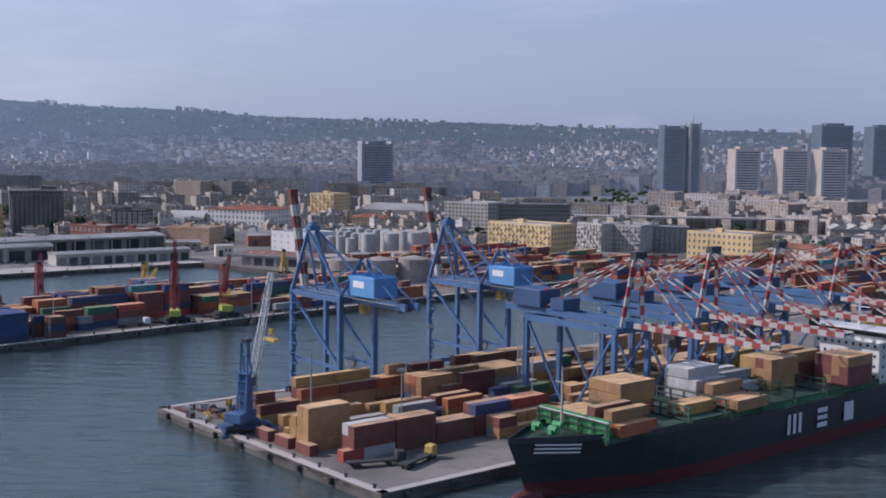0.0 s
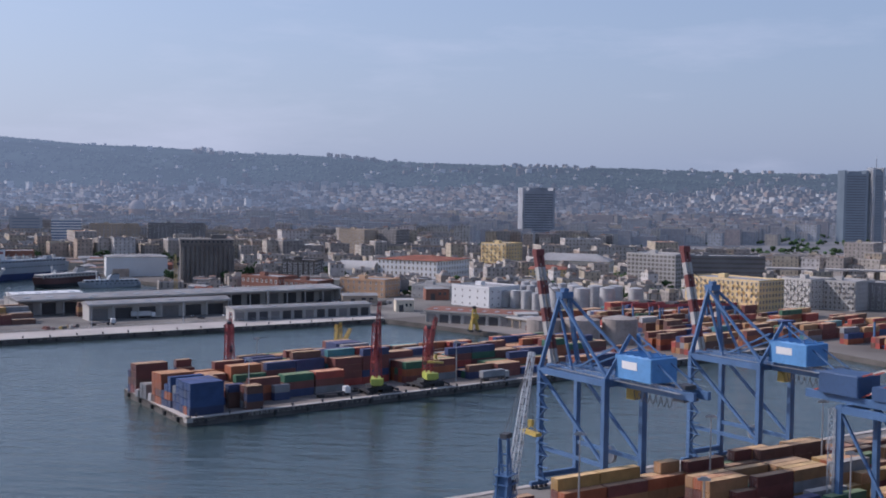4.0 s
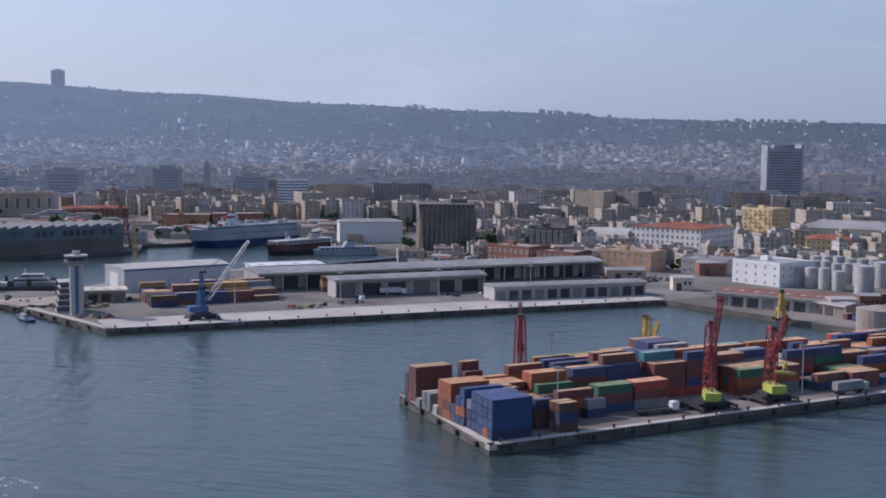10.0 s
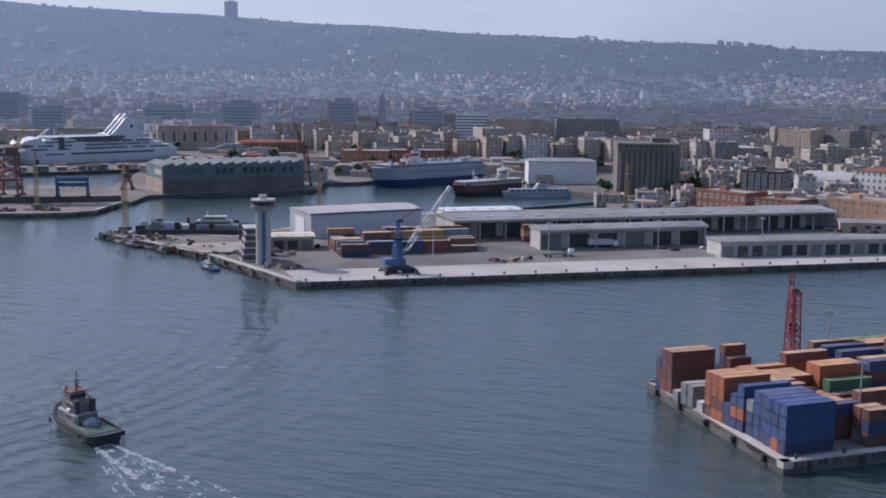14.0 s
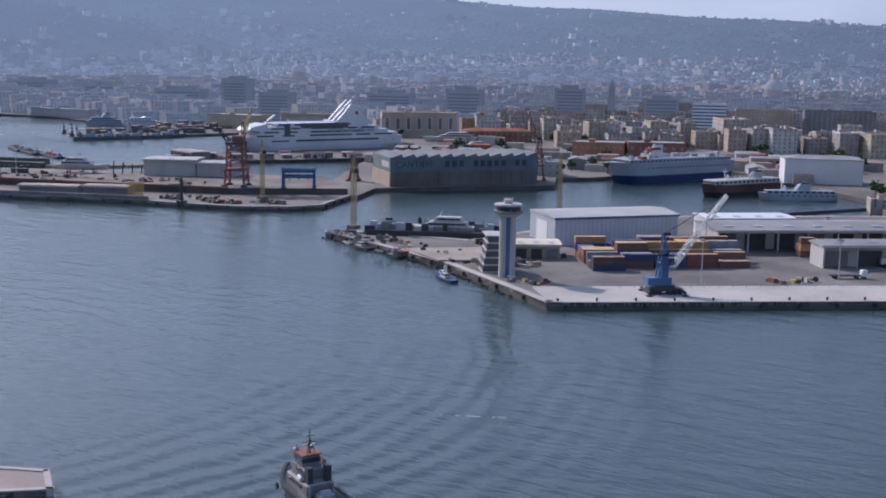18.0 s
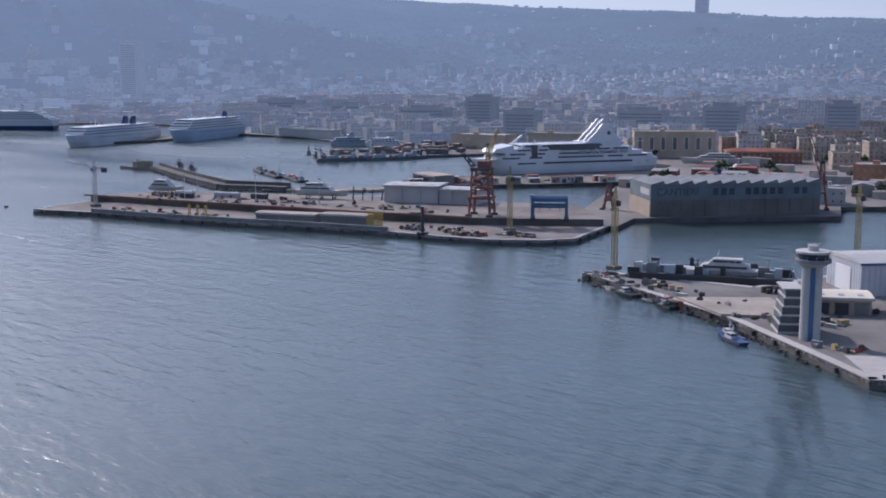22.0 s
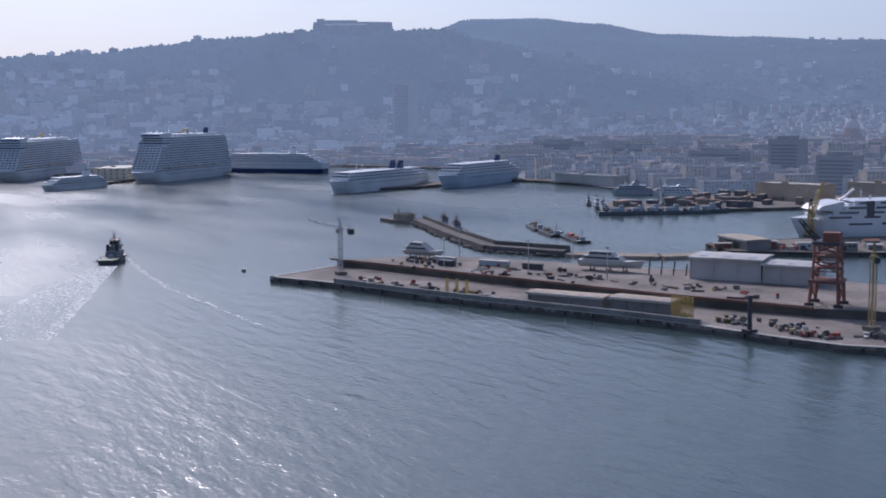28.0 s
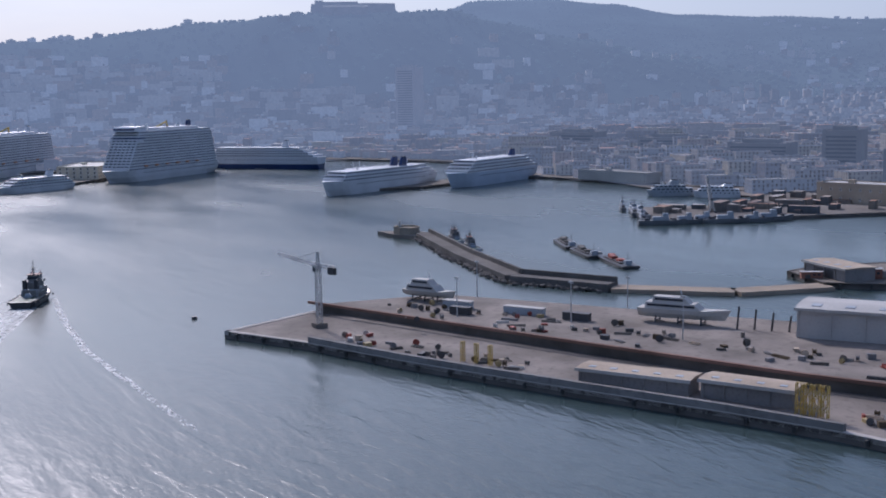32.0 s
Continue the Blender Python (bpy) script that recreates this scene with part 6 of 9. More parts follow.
def building(pl, pr, depth, h, label, wall=CREAM, roof=ROOFGREY, floors=4, bays=8, side_bays=5, win=(1.2, 1.7), z=2.5, name="building", category="building", gable=0.0, bands=False, frame=None, parapet=0.9, sides=(0, 1, 3), balcony=False, plinth=None, glass=None, group=""):
    """A house with its front from pl to pr, depth going back from it: walls, roof, windows, cornice."""
    dx, dy = pr[0] - pl[0], pr[1] - pl[1]
    L = math.hypot(dx, dy)
    FOOT.append((pl[0] + dx / 2 - dy / L * depth / 2, pl[1] + dy / 2 + dx / L * depth / 2, math.hypot(L, depth) / 2))
    root = thing(name, (pl[0], pl[1], z, math.degrees(math.atan2(dy, dx))), label, category, group)
    wl_ = Mesh().box(L / 2, depth / 2, 0, L, depth, h)
    walls = part("shell", wl_, wall, root)
    if gable:
        rf = Mesh()
        o = 0.6
        rf.loft([[(-o, -o, h - 0.05), (L + o, -o, h - 0.05), (L + o, depth + o, h - 0.05), (-o, depth + o, h - 0.05)], [(-o, -o, h + 0.25), (L + o, -o, h + 0.25), (L + o, depth + o, h + 0.25), (-o, depth + o, h + 0.25)], [(min(L, depth) * 0.4, depth * 0.46, h + gable), (L - min(L, depth) * 0.4, depth * 0.46, h + gable), (L - min(L, depth) * 0.4, depth * 0.54, h + gable), (min(L, depth) * 0.4, depth * 0.54, h + gable)]])
        part("roof", rf, roof, root)
    else:
        part("roof", Mesh().box(L / 2, depth / 2, h, L - 0.8, depth - 0.8, 0.15), roof, root)
        pp = Mesh()
        for a, b in (((0, 0.2), (L, 0.2)), ((0, depth - 0.2), (L, depth - 0.2)), ((0.2, 0.4), (0.2, depth - 0.4)), ((L - 0.2, 0.4), (L - 0.2, depth - 0.4))):
            pp.beam((*a, h + parapet / 2), (*b, h + parapet / 2), 0.4, parapet)
        part("parapet", pp, wall, root)
        part("stair_head", Mesh().box(L * 0.35, depth * 0.5, h + 0.1, min(5, L * 0.2), min(4, depth * 0.3), 2.6), wall, root)
    part("cornice", Mesh().box(L / 2, depth / 2, h - 0.55, L + 0.5, depth + 0.5, 0.4), frame or wall, root)
    if plinth:
        part("plinth", Mesh().box(L / 2, depth / 2, 0, L + 0.2, depth + 0.2, h / floors * 0.9), plinth, root)
    fh = h / floors
    glass = glass or SHUTTER
    if bands:
        m = Mesh()
        for f in range(floors):
            m.box(L / 2, depth / 2, f * fh + fh * 0.38, L + 0.16, depth + 0.16, fh * 0.42)
        part("window_band", m, glass, walls, "continuous dark window bands")
        return root
    wm = window_mesh(win[0], win[1], frame or WHITE, glass)
    for side in sides:
        ln, nb = (L, bays) if side % 2 == 0 else (depth, side_bays)
        for f in range(floors):
            for b in range(nb):
                s = (b + 0.5) * ln / nb
                zz = f * fh + fh * 0.32
                loc, rot = {0: ((s, -0.04, zz), 0), 1: ((L + 0.04, s, zz), 90), 2: ((L - s, depth + 0.04, zz), 180), 3: ((-0.04, depth - s, zz), -90)}[side]
                ob = new("window", wm)
                ob.parent = walls
                ob.location, ob.rotation_euler = loc, (0, 0, radians(rot))
    if balcony:
        for f in range(1, floors):
            for b in range(bays):
                if (b + f) % 3 == 2:
                    continue
                x = (b + 0.5) * L / bays
                bm_ = Mesh().loft([[(x + a * 1.1, y, zq) for zq in (f * fh + 0.1, f * fh + 0.25, f * fh + 1.15)] for a, y in ((-1, 0), (-1, -1.2), (1, -1.2), (1, 0))], 0, False, False)
                bm_.f.append((0, 3, 6, 9))
                bm_.m.append(0)
                part("balcony", bm_, wall, root)
        
    return root


SHUTTER = surf("dark shutters", (0.15, 0.135, 0.12), 0.6, vary=0.3)
# the customs-white palace, the tan and yellow blocks behind the port
building((-200, 1000), (-148, 977), 52, 17.5, "long white palazzo with regular windows and red tiled roof", WHITE, TERRACOTTA, 4, 14, 12, (1.3, 2.2), gable=3, frame=CREAM, glass=SHUTTER, sides=(0, 1))
building((-124, 1104), (-101, 1090), 26, 27, "tall yellow apartment block with balconies", OCHRE, ROOFGREY, 8, 6, 6, (1.3, 1.7), frame=CREAM, balcony=True, sides=(0, 1))
building((-98, 1078), (-78, 1075), 22, 10, "low yellow house below the tall block", OCHRE, TERRACOTTA, 3, 5, 5, gable=3, sides=(0, 1))
building((-296, 1303), (-265, 1288), 22, 30, "tan apartment slab with shaded side", TAN, ROOFGREY, 9, 8, 6, (1.2, 1.5), sides=(0, 1))
building((-262, 1314), (-232, 1298), 24, 30, "grey-brown apartment slab beside its twin", GREYWALL, ROOFGREY, 9, 8, 6, (1.2, 1.5), sides=(0, 1))
building((32, 812), (72, 774), 26, 21.5, "long yellow palazzo with balconies in rows", OCHRE, ROOFGREY, 6, 16, 8, (1.3, 1.9), frame=CREAM, balcony=True, sides=(0, 1))
building((98, 850), (113, 831), 24, 19, "white apartment house with dark windows", OFFWHITE, ROOFGREY, 6, 8, 7, (1.4, 1.7), balcony=True, sides=(0, 1))
building((118, 842), (140, 826), 30, 18.5, "white rounded-windowed apartment house", OFFWHITE, ROOFGREY, 6, 9, 8, (1.4, 1.7), balcony=True, sides=(0, 1))
building((142, 842), (178, 840), 26, 17, "grey apartment house beside the white ones", GREYWALL, ROOFGREY, 6, 10, 6, sides=(0, 1))
building((160, 764), (194, 732), 26, 20, "long pale yellow palazzo with many windows", OCHRE, ROOFGREY, 5, 13, 8, (1.3, 2.0), frame=CREAM, sides=(0, 1, 3))
building((2, 996), (38, 972), 30, 26, "white concrete office with gridded front", OFFWHITE, ROOFGREY, 8, 12, 8, (2.4, 1.9), frame=OFFWHITE, sides=(0, 1))
building((40, 985), (108, 989), 26, 25, "blue-grey office with dark window bands", GREYWALL, ROOFGREY, 7, 10, 6, bands=True)
building((204, 752), (232, 726), 22, 12, "low cream house beside the yellow palazzo", CREAM, TERRACOTTA, 3, 8, 6, (1.2, 1.8), gable=2.5, frame=OFFWHITE, sides=(0, 1))
building((-76, 992), (-46, 992), 30, 12, "yellow low palace near the tanks", OCHRE, TERRACOTTA, 3, 9, 6, gable=3, sides=(0, 1))
building((-80, 1100), (-10, 1090), 34, 13, "long grey-roofed market hall", CREAM, ROOFGREY, 2, 20, 8, gable=6, sides=(0, 1))
building((-118, 812), (-92, 792), 30, 12.5, "white warehouse by the tank farm", WHITE, ROOFGREY, 3, 5, 5, (1.0, 1.2), sides=(0, 1))
building((-150, 850), (-122, 842), 20, 9, "low white house by the port road", OFFWHITE, ROOFGREY, 2, 7, 4, sides=(0, 1))
building((-278, 876), (-246, 858), 20, 11, "red masonry warehouse with arched windows", BRICKRED, ROOFGREY, 2, 8, 5, (1.6, 2.2), sides=(0, 1))
building((-240, 852), (-214, 842), 22, 10, "red masonry warehouse beside its twin", BRICKRED, ROOFGREY, 2, 7, 5, (1.6, 2.2), sides=(0, 1))
building((-202, 860), (-168, 846), 20, 11.5, "peach-coloured three-storey harbour office", surf("peach plaster", (0.5, 0.32, 0.2), 0.9), ROOFGREY, 3, 8, 5, sides=(0, 1))
building((-628, 1314), (-598, 1326), 24, 35, "office tower striped white and blue", WHITE, ROOFGREY, 11, 6, 5, bands=True, glass=BLUEGLASS)
building((-590, 1330), (-540, 1352), 20, 30, "brown slab building beside the striped tower", TAN, ROOFGREY, 9, 12, 5, (1.2, 1.6), sides=(0, 3))
building((-530, 1354), (-470, 1380), 20, 31, "grey slab building with a white edge", GREYWALL, ROOFGREY, 9, 14, 5, (1.2, 1.6), sides=(0, 3))
building((-616, 1046), (-578, 1062), 30, 12, "orange-brown flat-roofed shipyard building", surf("orange plaster", (0.38, 0.2, 0.12), 0.9), ROOFGREY, 2, 8, 5, sides=(0, 3))
building((-574, 1060), (-535, 1082), 30, 13, "brown flat-roofed shipyard hall", BRICKRED, ROOFGREY, 2, 7, 5, sides=(0, 3))
building((-566, 900), (-550, 908), 14, 9, "small white house at the basin's edge", OFFWHITE, ROOFGREY, 2, 4, 4, sides=(0, 3))
building((-420, 972), (-376, 994), 24, 16, "long white-fronted quay shed", WHITE, ROOFGREY, 1, 1, 1, (0.6, 0.6), gable=2, sides=(0,))
building((-866, 1124), (-812, 1172), 26, 23, "big tan stone terminal hall with tall windows", TAN, TAN, 1, 7, 3, (3.4, 11), sides=(0, 3), glass=SHUTTER)
building((-772, 1128), (-724, 1168), 22, 10, "low brick-red terminal annexe", BRICKRED, TERRACOTTA, 2, 12, 5, (1.2, 1.8), gable=2.5, sides=(0, 3), frame=CREAM)
# the arched-roof hall
hall = thing("arched_hall", (-234, 999, 2.5, -10), "white hall with a rounded roof", "building")
part("shell", Mesh().box(16, 14, 0, 32, 28, 8), WHITE, hall)
part("roof", Mesh().loft([[(x, 14 + 14.4 * math.cos(a), 7.9 + 7.2 * math.sin(a)) for a in [math.pi * i / 12 for i in range(13)]] for x in (-0.5, 32.5)]), OFFWHITE, hall, "rounded white roof")
for i in range(8):
    part("window", Mesh().box(2.5 + i * 3.9, -0.02, 2.2, 1.8, 0.12, 3.2), GLASS, hall)

# the old grain silo: a ribbed concrete block
SILOGREY = surf("stained silo concrete", (0.18, 0.165, 0.15), 0.9, big=0.06, small=0.5, vary=0.2, stain=0.4)
silo = thing("grain_silo", (-343, 932, 2.5, 21), "massive ribbed grey concrete grain silo", "silo")
part("body", Mesh().box(20, 17, 0, 40, 34, 30), SILOGREY, silo)
for i in range(11):
    part("rib", Mesh().tube((2.2 + i * 3.56, 0.2, 0), (2.2 + i * 3.56, 0.2, 28.5), 1.55, 10), SILOGREY, silo)
for i in range(9):
    part("rib", Mesh().tube((39.8, 2.2 + i * 3.56, 0), (39.8, 2.2 + i * 3.56, 28.5), 1.55, 10), SILOGREY, silo)
part("head_house", Mesh().box(20, 17, 30, 41, 35, 3.6), SILOGREY, silo, "weathered top storey")
part("roof_plant", Mesh().box(30, 20, 33.6, 12, 9, 3), SILOGREY, silo)
m = Mesh()
for i in range(12):
    m.box(2 + i * 3.3, -0.55, 31.2, 1.4, 0.15, 1.3)
part("head_windows", m, GLASS, silo)
building((-262, 930), (-236, 926), 20, 19, "dark burnt-out concrete frame building", DARKWALL, GREYWALL, 6, 6, 4, (2.0, 1.8), sides=(0, 1))

# tanks
TANK = surf("pale tank paint", (0.4, 0.39, 0.38), 0.6, big=0.15, small=0.8, vary=0.14, stain=0.4)
CONCTANK = surf("concrete tank", (0.33, 0.29, 0.26), 0.85, big=0.1, small=0.6, vary=0.15, stain=0.4)


def tank(x, y, r, h, label, paint=TANK, z=2.5, group="storage tanks"):
    root = thing("storage_tank", (x, y, z, 0), label, "tank", group)
    part("shell", Mesh().tube((0, 0, 0), (0, 0, h), r, 24), paint, root)
    part("roof", Mesh().tube((0, 0, h), (0, 0, h + r * 0.18), r * 1.02, 24, 0, r * 0.15), paint, root)
    m = Mesh()
    for k in range(1, 5):
        m.tube((0, 0, h * k / 5 - 0.1), (0, 0, h * k / 5 + 0.1), r + 0.06, 24)
    part("hoop", m, paint, root)
    part("ladder", Mesh().beam((r + 0.2, 0, 0), (r + 0.2, 0, h), 0.5, 0.15), STEEL, root)
    return root


for x0, y0, x1, y1, n, r, h in ((-82.5, 804, -61.5, 789, 4, 3.2, 10.5), (-78, 838, -50, 820, 6, 3.0, 11), (-72, 860, -40, 842, 6, 3.2, 12), (-49, 781, -18, 781, 3, 4.8, 14.5), (-38, 812, 0, 800, 4, 4.6, 14)):
    for i in range(n):
        f = i / (n - 1)
        tank(x0 + (x1 - x0) * f, y0 + (y1 - y0) * f, r, h + (i % 3) * 0.5, "pale upright storage tank in the tank farm")
for x, y, r, h in ((-52, 630, 8.5, 11.8), (-33.5, 632, 8.5, 12), (-15, 636, 8.5, 12.4)):
    tank(x, y, r, h, "squat concrete-grey tank near the basin", CONCTANK, group="squat tanks")


def shed(pl, pr, depth, h, label, wall=OFFWHITE, roof=ROOFGREY, doors=8, open_front=False, ridge=1.6, name="shed", fascia=None, blank=False):
    """A quay shed: low-pitched roof with a fascia, doors or open bays between posts on its front."""
    dx, dy = pr[0] - pl[0], pr[1] - pl[1]
    L = math.hypot(dx, dy)
    root = thing(name, (pl[0], pl[1], 2.5, math.degrees(math.atan2(dy, dx))), label, "warehouse")
    y0 = depth * 0.3 if open_front else 0
    part("shell", Mesh().box(L / 2, (depth + y0) / 2, 0, L, depth - y0, h), wall, root)
    if open_front:
        for x in (0.2, L - 0.2):
            part("end_wall", Mesh().box(x, y0 / 2, 0, 0.4, y0, h), wall, root)
    part("roof", Mesh().loft([[(x, -1.2, h), (x, -1.2, h + 0.35), (x, depth / 2, h + 0.35 + ridge), (x, depth + 0.8, h + 0.35), (x, depth + 0.8, h)] for x in (-0.8, L + 0.8)]), roof, root)
    part("fascia", Mesh().box(L / 2, -1.25, h - 0.5, L + 1.7, 0.15, 1.0), fascia or OFFWHITE, root, "pale roof fascia")
    for i in range(doors + 1):
        x = i * L / doors
        part("post", Mesh().box(min(max(x, 0.3), L - 0.3), -0.2, 0, 0.6, 0.5, h), wall, root)
    for i in range(0 if blank else doors):
        x = (i + 0.5) * L / doors
        part("door", Mesh().box(x, y0 - 0.06, 0, L / doors * 0.7, 0.2, h * 0.72), DARKSTEEL if i % 3 else GREYWALL, root, "dark roller door")
    sk = Mesh()
    for i in range(doors):
        sk.box((i + 0.5) * L / doors, depth * 0.25, h + 0.35 + ridge * 0.5, L / doors * 0.3, depth * 0.2, 0.15)
    part("roof_glazing", sk, GREYSHIP, root)
    return root


whs = thing("boat_shed", (-410, 650, 2.5, 52), "tall white windowless metal shed", "warehouse")
part("shell", Mesh().box(29, 14, 0, 58, 28, 11.6), surf("ribbed white sheet", (0.5, 0.51, 0.53), 0.5, big=0.2, vary=0.05, stain=0.1), whs)
part("roof", Mesh().loft([[(x, -0.4, 11.4), (x, -0.4, 11.9), (x, 14, 13.2), (x, 28.4, 11.9), (x, 28.4, 11.4)] for x in (-0.4, 58.4)]), OFFWHITE, whs)
part("fascia", Mesh().box(29, -0.5, 11.0, 59, 0.2, 0.8), BLUEGLASS, whs, "thin blue fascia")
m = Mesh()
for i in range(28):
    m.box(1 + i * 2.05, -0.08, 0, 0.12, 0.16, 11.3)
for i in range(13):
    m.box(-0.06, 1 + i * 2.1, 0, 0.16, 0.12, 11.3)
part("cladding_rib", m, OFFWHITE, whs)
part("door", Mesh().box(-0.1, 14, 0, 0.2, 12, 9), WHITE, whs)
shed((-349, 678), (-192, 812), 30, 9.0, "long transit shed with open bays and pale fascia", OFFWHITE, ROOFGREY, 16, True)
shed((-303, 669), (-240, 722), 12, 8.6, "concrete shed with a blank pale gable end", OFFWHITE, ROOFGREY, 6, True, name="transit_shed")
shed((-226, 686), (-158, 735), 14, 6.6, "low quayside office with a window row", OFFWHITE, ROOFGREY, 12, False, 1.0, name="quay_office")
shed((-365, 706), (-335, 732), 18, 9.5, "flat white-roofed shed behind the transit shed", WHITE, WHITE, 4, False, 0.6)
shed((-121, 708), (-64, 691), 24, 6.4, "low red-roofed warehouse beside the basin", OFFWHITE, BRICKRED, 8, False, 1.0, name="warehouse")
shed((-80, 700), (-62, 682), 12, 5.5, "small tan harbour shed", TAN, ROOFGREY, 4, False, 1.0)
shed((-412, 608), (-392, 622), 14, 5.4, "low tan building near the control tower", TAN, CREAM, 4, False, 0.5)

# control tower with its stepped office
ctl = thing("control_tower", (-388.6, 576.5, 2.5, 40), "pale concrete harbour control tower with a round lookout", "tower")
m = Mesh()
for x in (-1.7, 1.7):
    m.loft([[(x * 1.0 + 1.35 * math.cos(a), 1.7 * math.sin(a), z) for a in [math.pi * i / 6 for i in range(12)]] for z in (0, 22.5)])
part("shaft", m, OFFWHITE, ctl, "twin pale shafts")
part("shaft_glazing", Mesh().box(0, 0, 0, 1.6, 2.2, 22.2), BLUEGLASS, ctl, "blue glazed strip between the shafts")
part("lookout", Mesh().tube((0, 0, 22.0), (0, 0, 23.2), 3.2, 20, 0, 5.0), OFFWHITE, ctl)
part("gallery", Mesh().tube((0, 0, 23.2), (0, 0, 24.2), 5.2, 20), GREYWALL, ctl)
part("lookout_window", Mesh().tube((0, 0, 24.2), (0, 0, 26.0), 4.2, 20, 0, 4.7), GLASS, ctl, "dark ring of windows")
part("lookout_roof", Mesh().tube((0, 0, 26.0), (0, 0, 26.6), 5.0, 20), OFFWHITE, ctl)
part("radar", Mesh().tube((0, 0, 26.6), (0, 0, 28.2), 1.6, 12).beam((-1.8, 0, 28.6), (1.8, 0, 28.6), 0.3), OFFWHITE, ctl)
m = Mesh()
for a in range(12):
    m.beam((5.1 * math.cos(a * math.pi / 6), 5.1 * math.sin(a * math.pi / 6), 24.2), (5.1 * math.cos(a * math.pi / 6), 5.1 * math.sin(a * math.pi / 6), 25.2), 0.08)
part("gallery_rail", m, STEEL, ctl)
off = thing("harbour_office", (-399, 585, 2.5, 40), "stepped glass office beside the control tower", "building")
for k in range(5):
    fl = part("storey", Mesh().box(-k * 0.2, 0, k * 2.7, 11 - k * 1.3, 12, 0.6), OFFWHITE, off, "white floor edge")
    part("glazing", Mesh().box(-k * 0.2, 0, k * 2.7 + 0.6, 10.4 - k * 1.3, 11.4, 2.1), SHIPGLASS, fl)
part("office_roof", Mesh().box(-1.2, 0, 13.5, 6, 12.2, 0.4), OFFWHITE, off)

# the great shipyard shed with its saw-tooth roof
SHEETGREEN = surf("grey-green sheet cladding", (0.125, 0.15, 0.16), 0.6, big=0.1, small=0.7, vary=0.2, stain=0.35)
SHEETGREY = surf("stained grey render", (0.165, 0.15, 0.135), 0.85, vary=0.2, stain=0.4)
yl, yr = Vector((-596, 781)), Vector((-539, 858))
dv = yr - yl
YL = dv.length
ysh = thing("shipyard_hall", (yl.x, yl.y, 2.5, math.degrees(math.atan2(dv.y, dv.x))), "huge grey-green shipyard hall with a saw-tooth roof", "warehouse")
part("lower_wall", Mesh().box(YL / 2, 19, 0, YL, 38, 9), SHEETGREY, ysh, "stained grey lower wall")
part("end_wall", Mesh().box(-0.3, 19, 0, 0.7, 38.4, 8.8), TAN, ysh, "tan end wall")
part("upper_wall", Mesh().box(YL / 2, 19, 9, YL + 0.6, 38.6, 8.6), SHEETGREEN, ysh)
SHEETROOF = surf("weathered tooth roof", (0.2, 0.205, 0.205), 0.8, big=0.08, vary=0.2, stain=0.4)
for i in range(12):
    x = i * YL / 12
    part("roof_tooth", Mesh().loft([[(x, y, 17.6), (x + YL / 12, y, 17.6), (x + YL / 12 - 1.2, y, 19.6)] for y in (-0.3, 38.3)]), SHEETROOF, ysh)
for i in range(14):
    part("pilaster", Mesh().box((i + 0.5) * YL / 14, -0.15, 0, 0.7, 0.5, 9), SHEETGREY, ysh)
part("name_panel", Mesh().box(-0.4, 10, 11.5, 0.12, 16, 3.4), OFFWHITE, ysh, "pale panel of illegible bars")


def lettering(text, size, at, mat, parent, name="lettering"):
    cu = bpy.data.curves.new(name, "FONT")
    cu.body, cu.size, cu.extrude = text, size, 0.06
    ob = new(name, cu)
    ob.data.materials.append(mat)
    ob.parent = parent
    ob.matrix_local = at
    return ob


lettering("CANTIERI", 5.4, pose(3, -0.4, 11.6, 90, 0, 0), surf("faded dark letters", (0.045, 0.058, 0.068), 0.6), ysh, "wall_lettering")
m = Mesh()
for i in range(12):
    if i not in (3, 9):
        m.box(36 + i * 4.6, -0.38, 11.6, 2.9, 0.08, 3.7)
part("wall_bar", m, surf("faded dark letters", (0.045, 0.058, 0.068)), ysh, "illegible dark bars")

SHEDWHITE = surf("dull white sheet", (0.4, 0.375, 0.35), 0.7, big=0.1, vary=0.1, stain=0.2)
# shipyard pier: sheds, gantries, wall line
shed((-727, 705), (-700, 722), 22, 9.6, "white windowless shipyard shed", SHEDWHITE, OFFWHITE, 3, False, 0.5, name="shipyard_shed", blank=True)
shed((-699, 722), (-679, 732), 18, 8.2, "lower white shipyard shed beside it", SHEDWHITE, OFFWHITE, 3, False, 0.5, name="shipyard_shed", blank=True)
shed((-728, 617), (-699, 633), 9, 4.6, "long low grey shed on the shipyard quay", GREYWALL, TAN, 5, False, 0.4, name="quay_shed", blank=True)
shed((-697, 636), (-674, 647), 9, 5.0, "second low grey shed on the shipyard quay", GREYWALL, TAN, 4, False, 0.4, name="quay_shed", blank=True)
for ob in [o for o in scene.objects if o.name.startswith("shipyard_shed")]:
    ob.location.z = 6.0
lift = thing("travel_lift", (-607, 711, 6.0, 40), "dark blue boat-lifting gantry on wheels", "gantry")
LIFTBLUE = surf("dark lift blue", (0.04, 0.1, 0.19), 0.5, vary=0.15, stain=0.3)
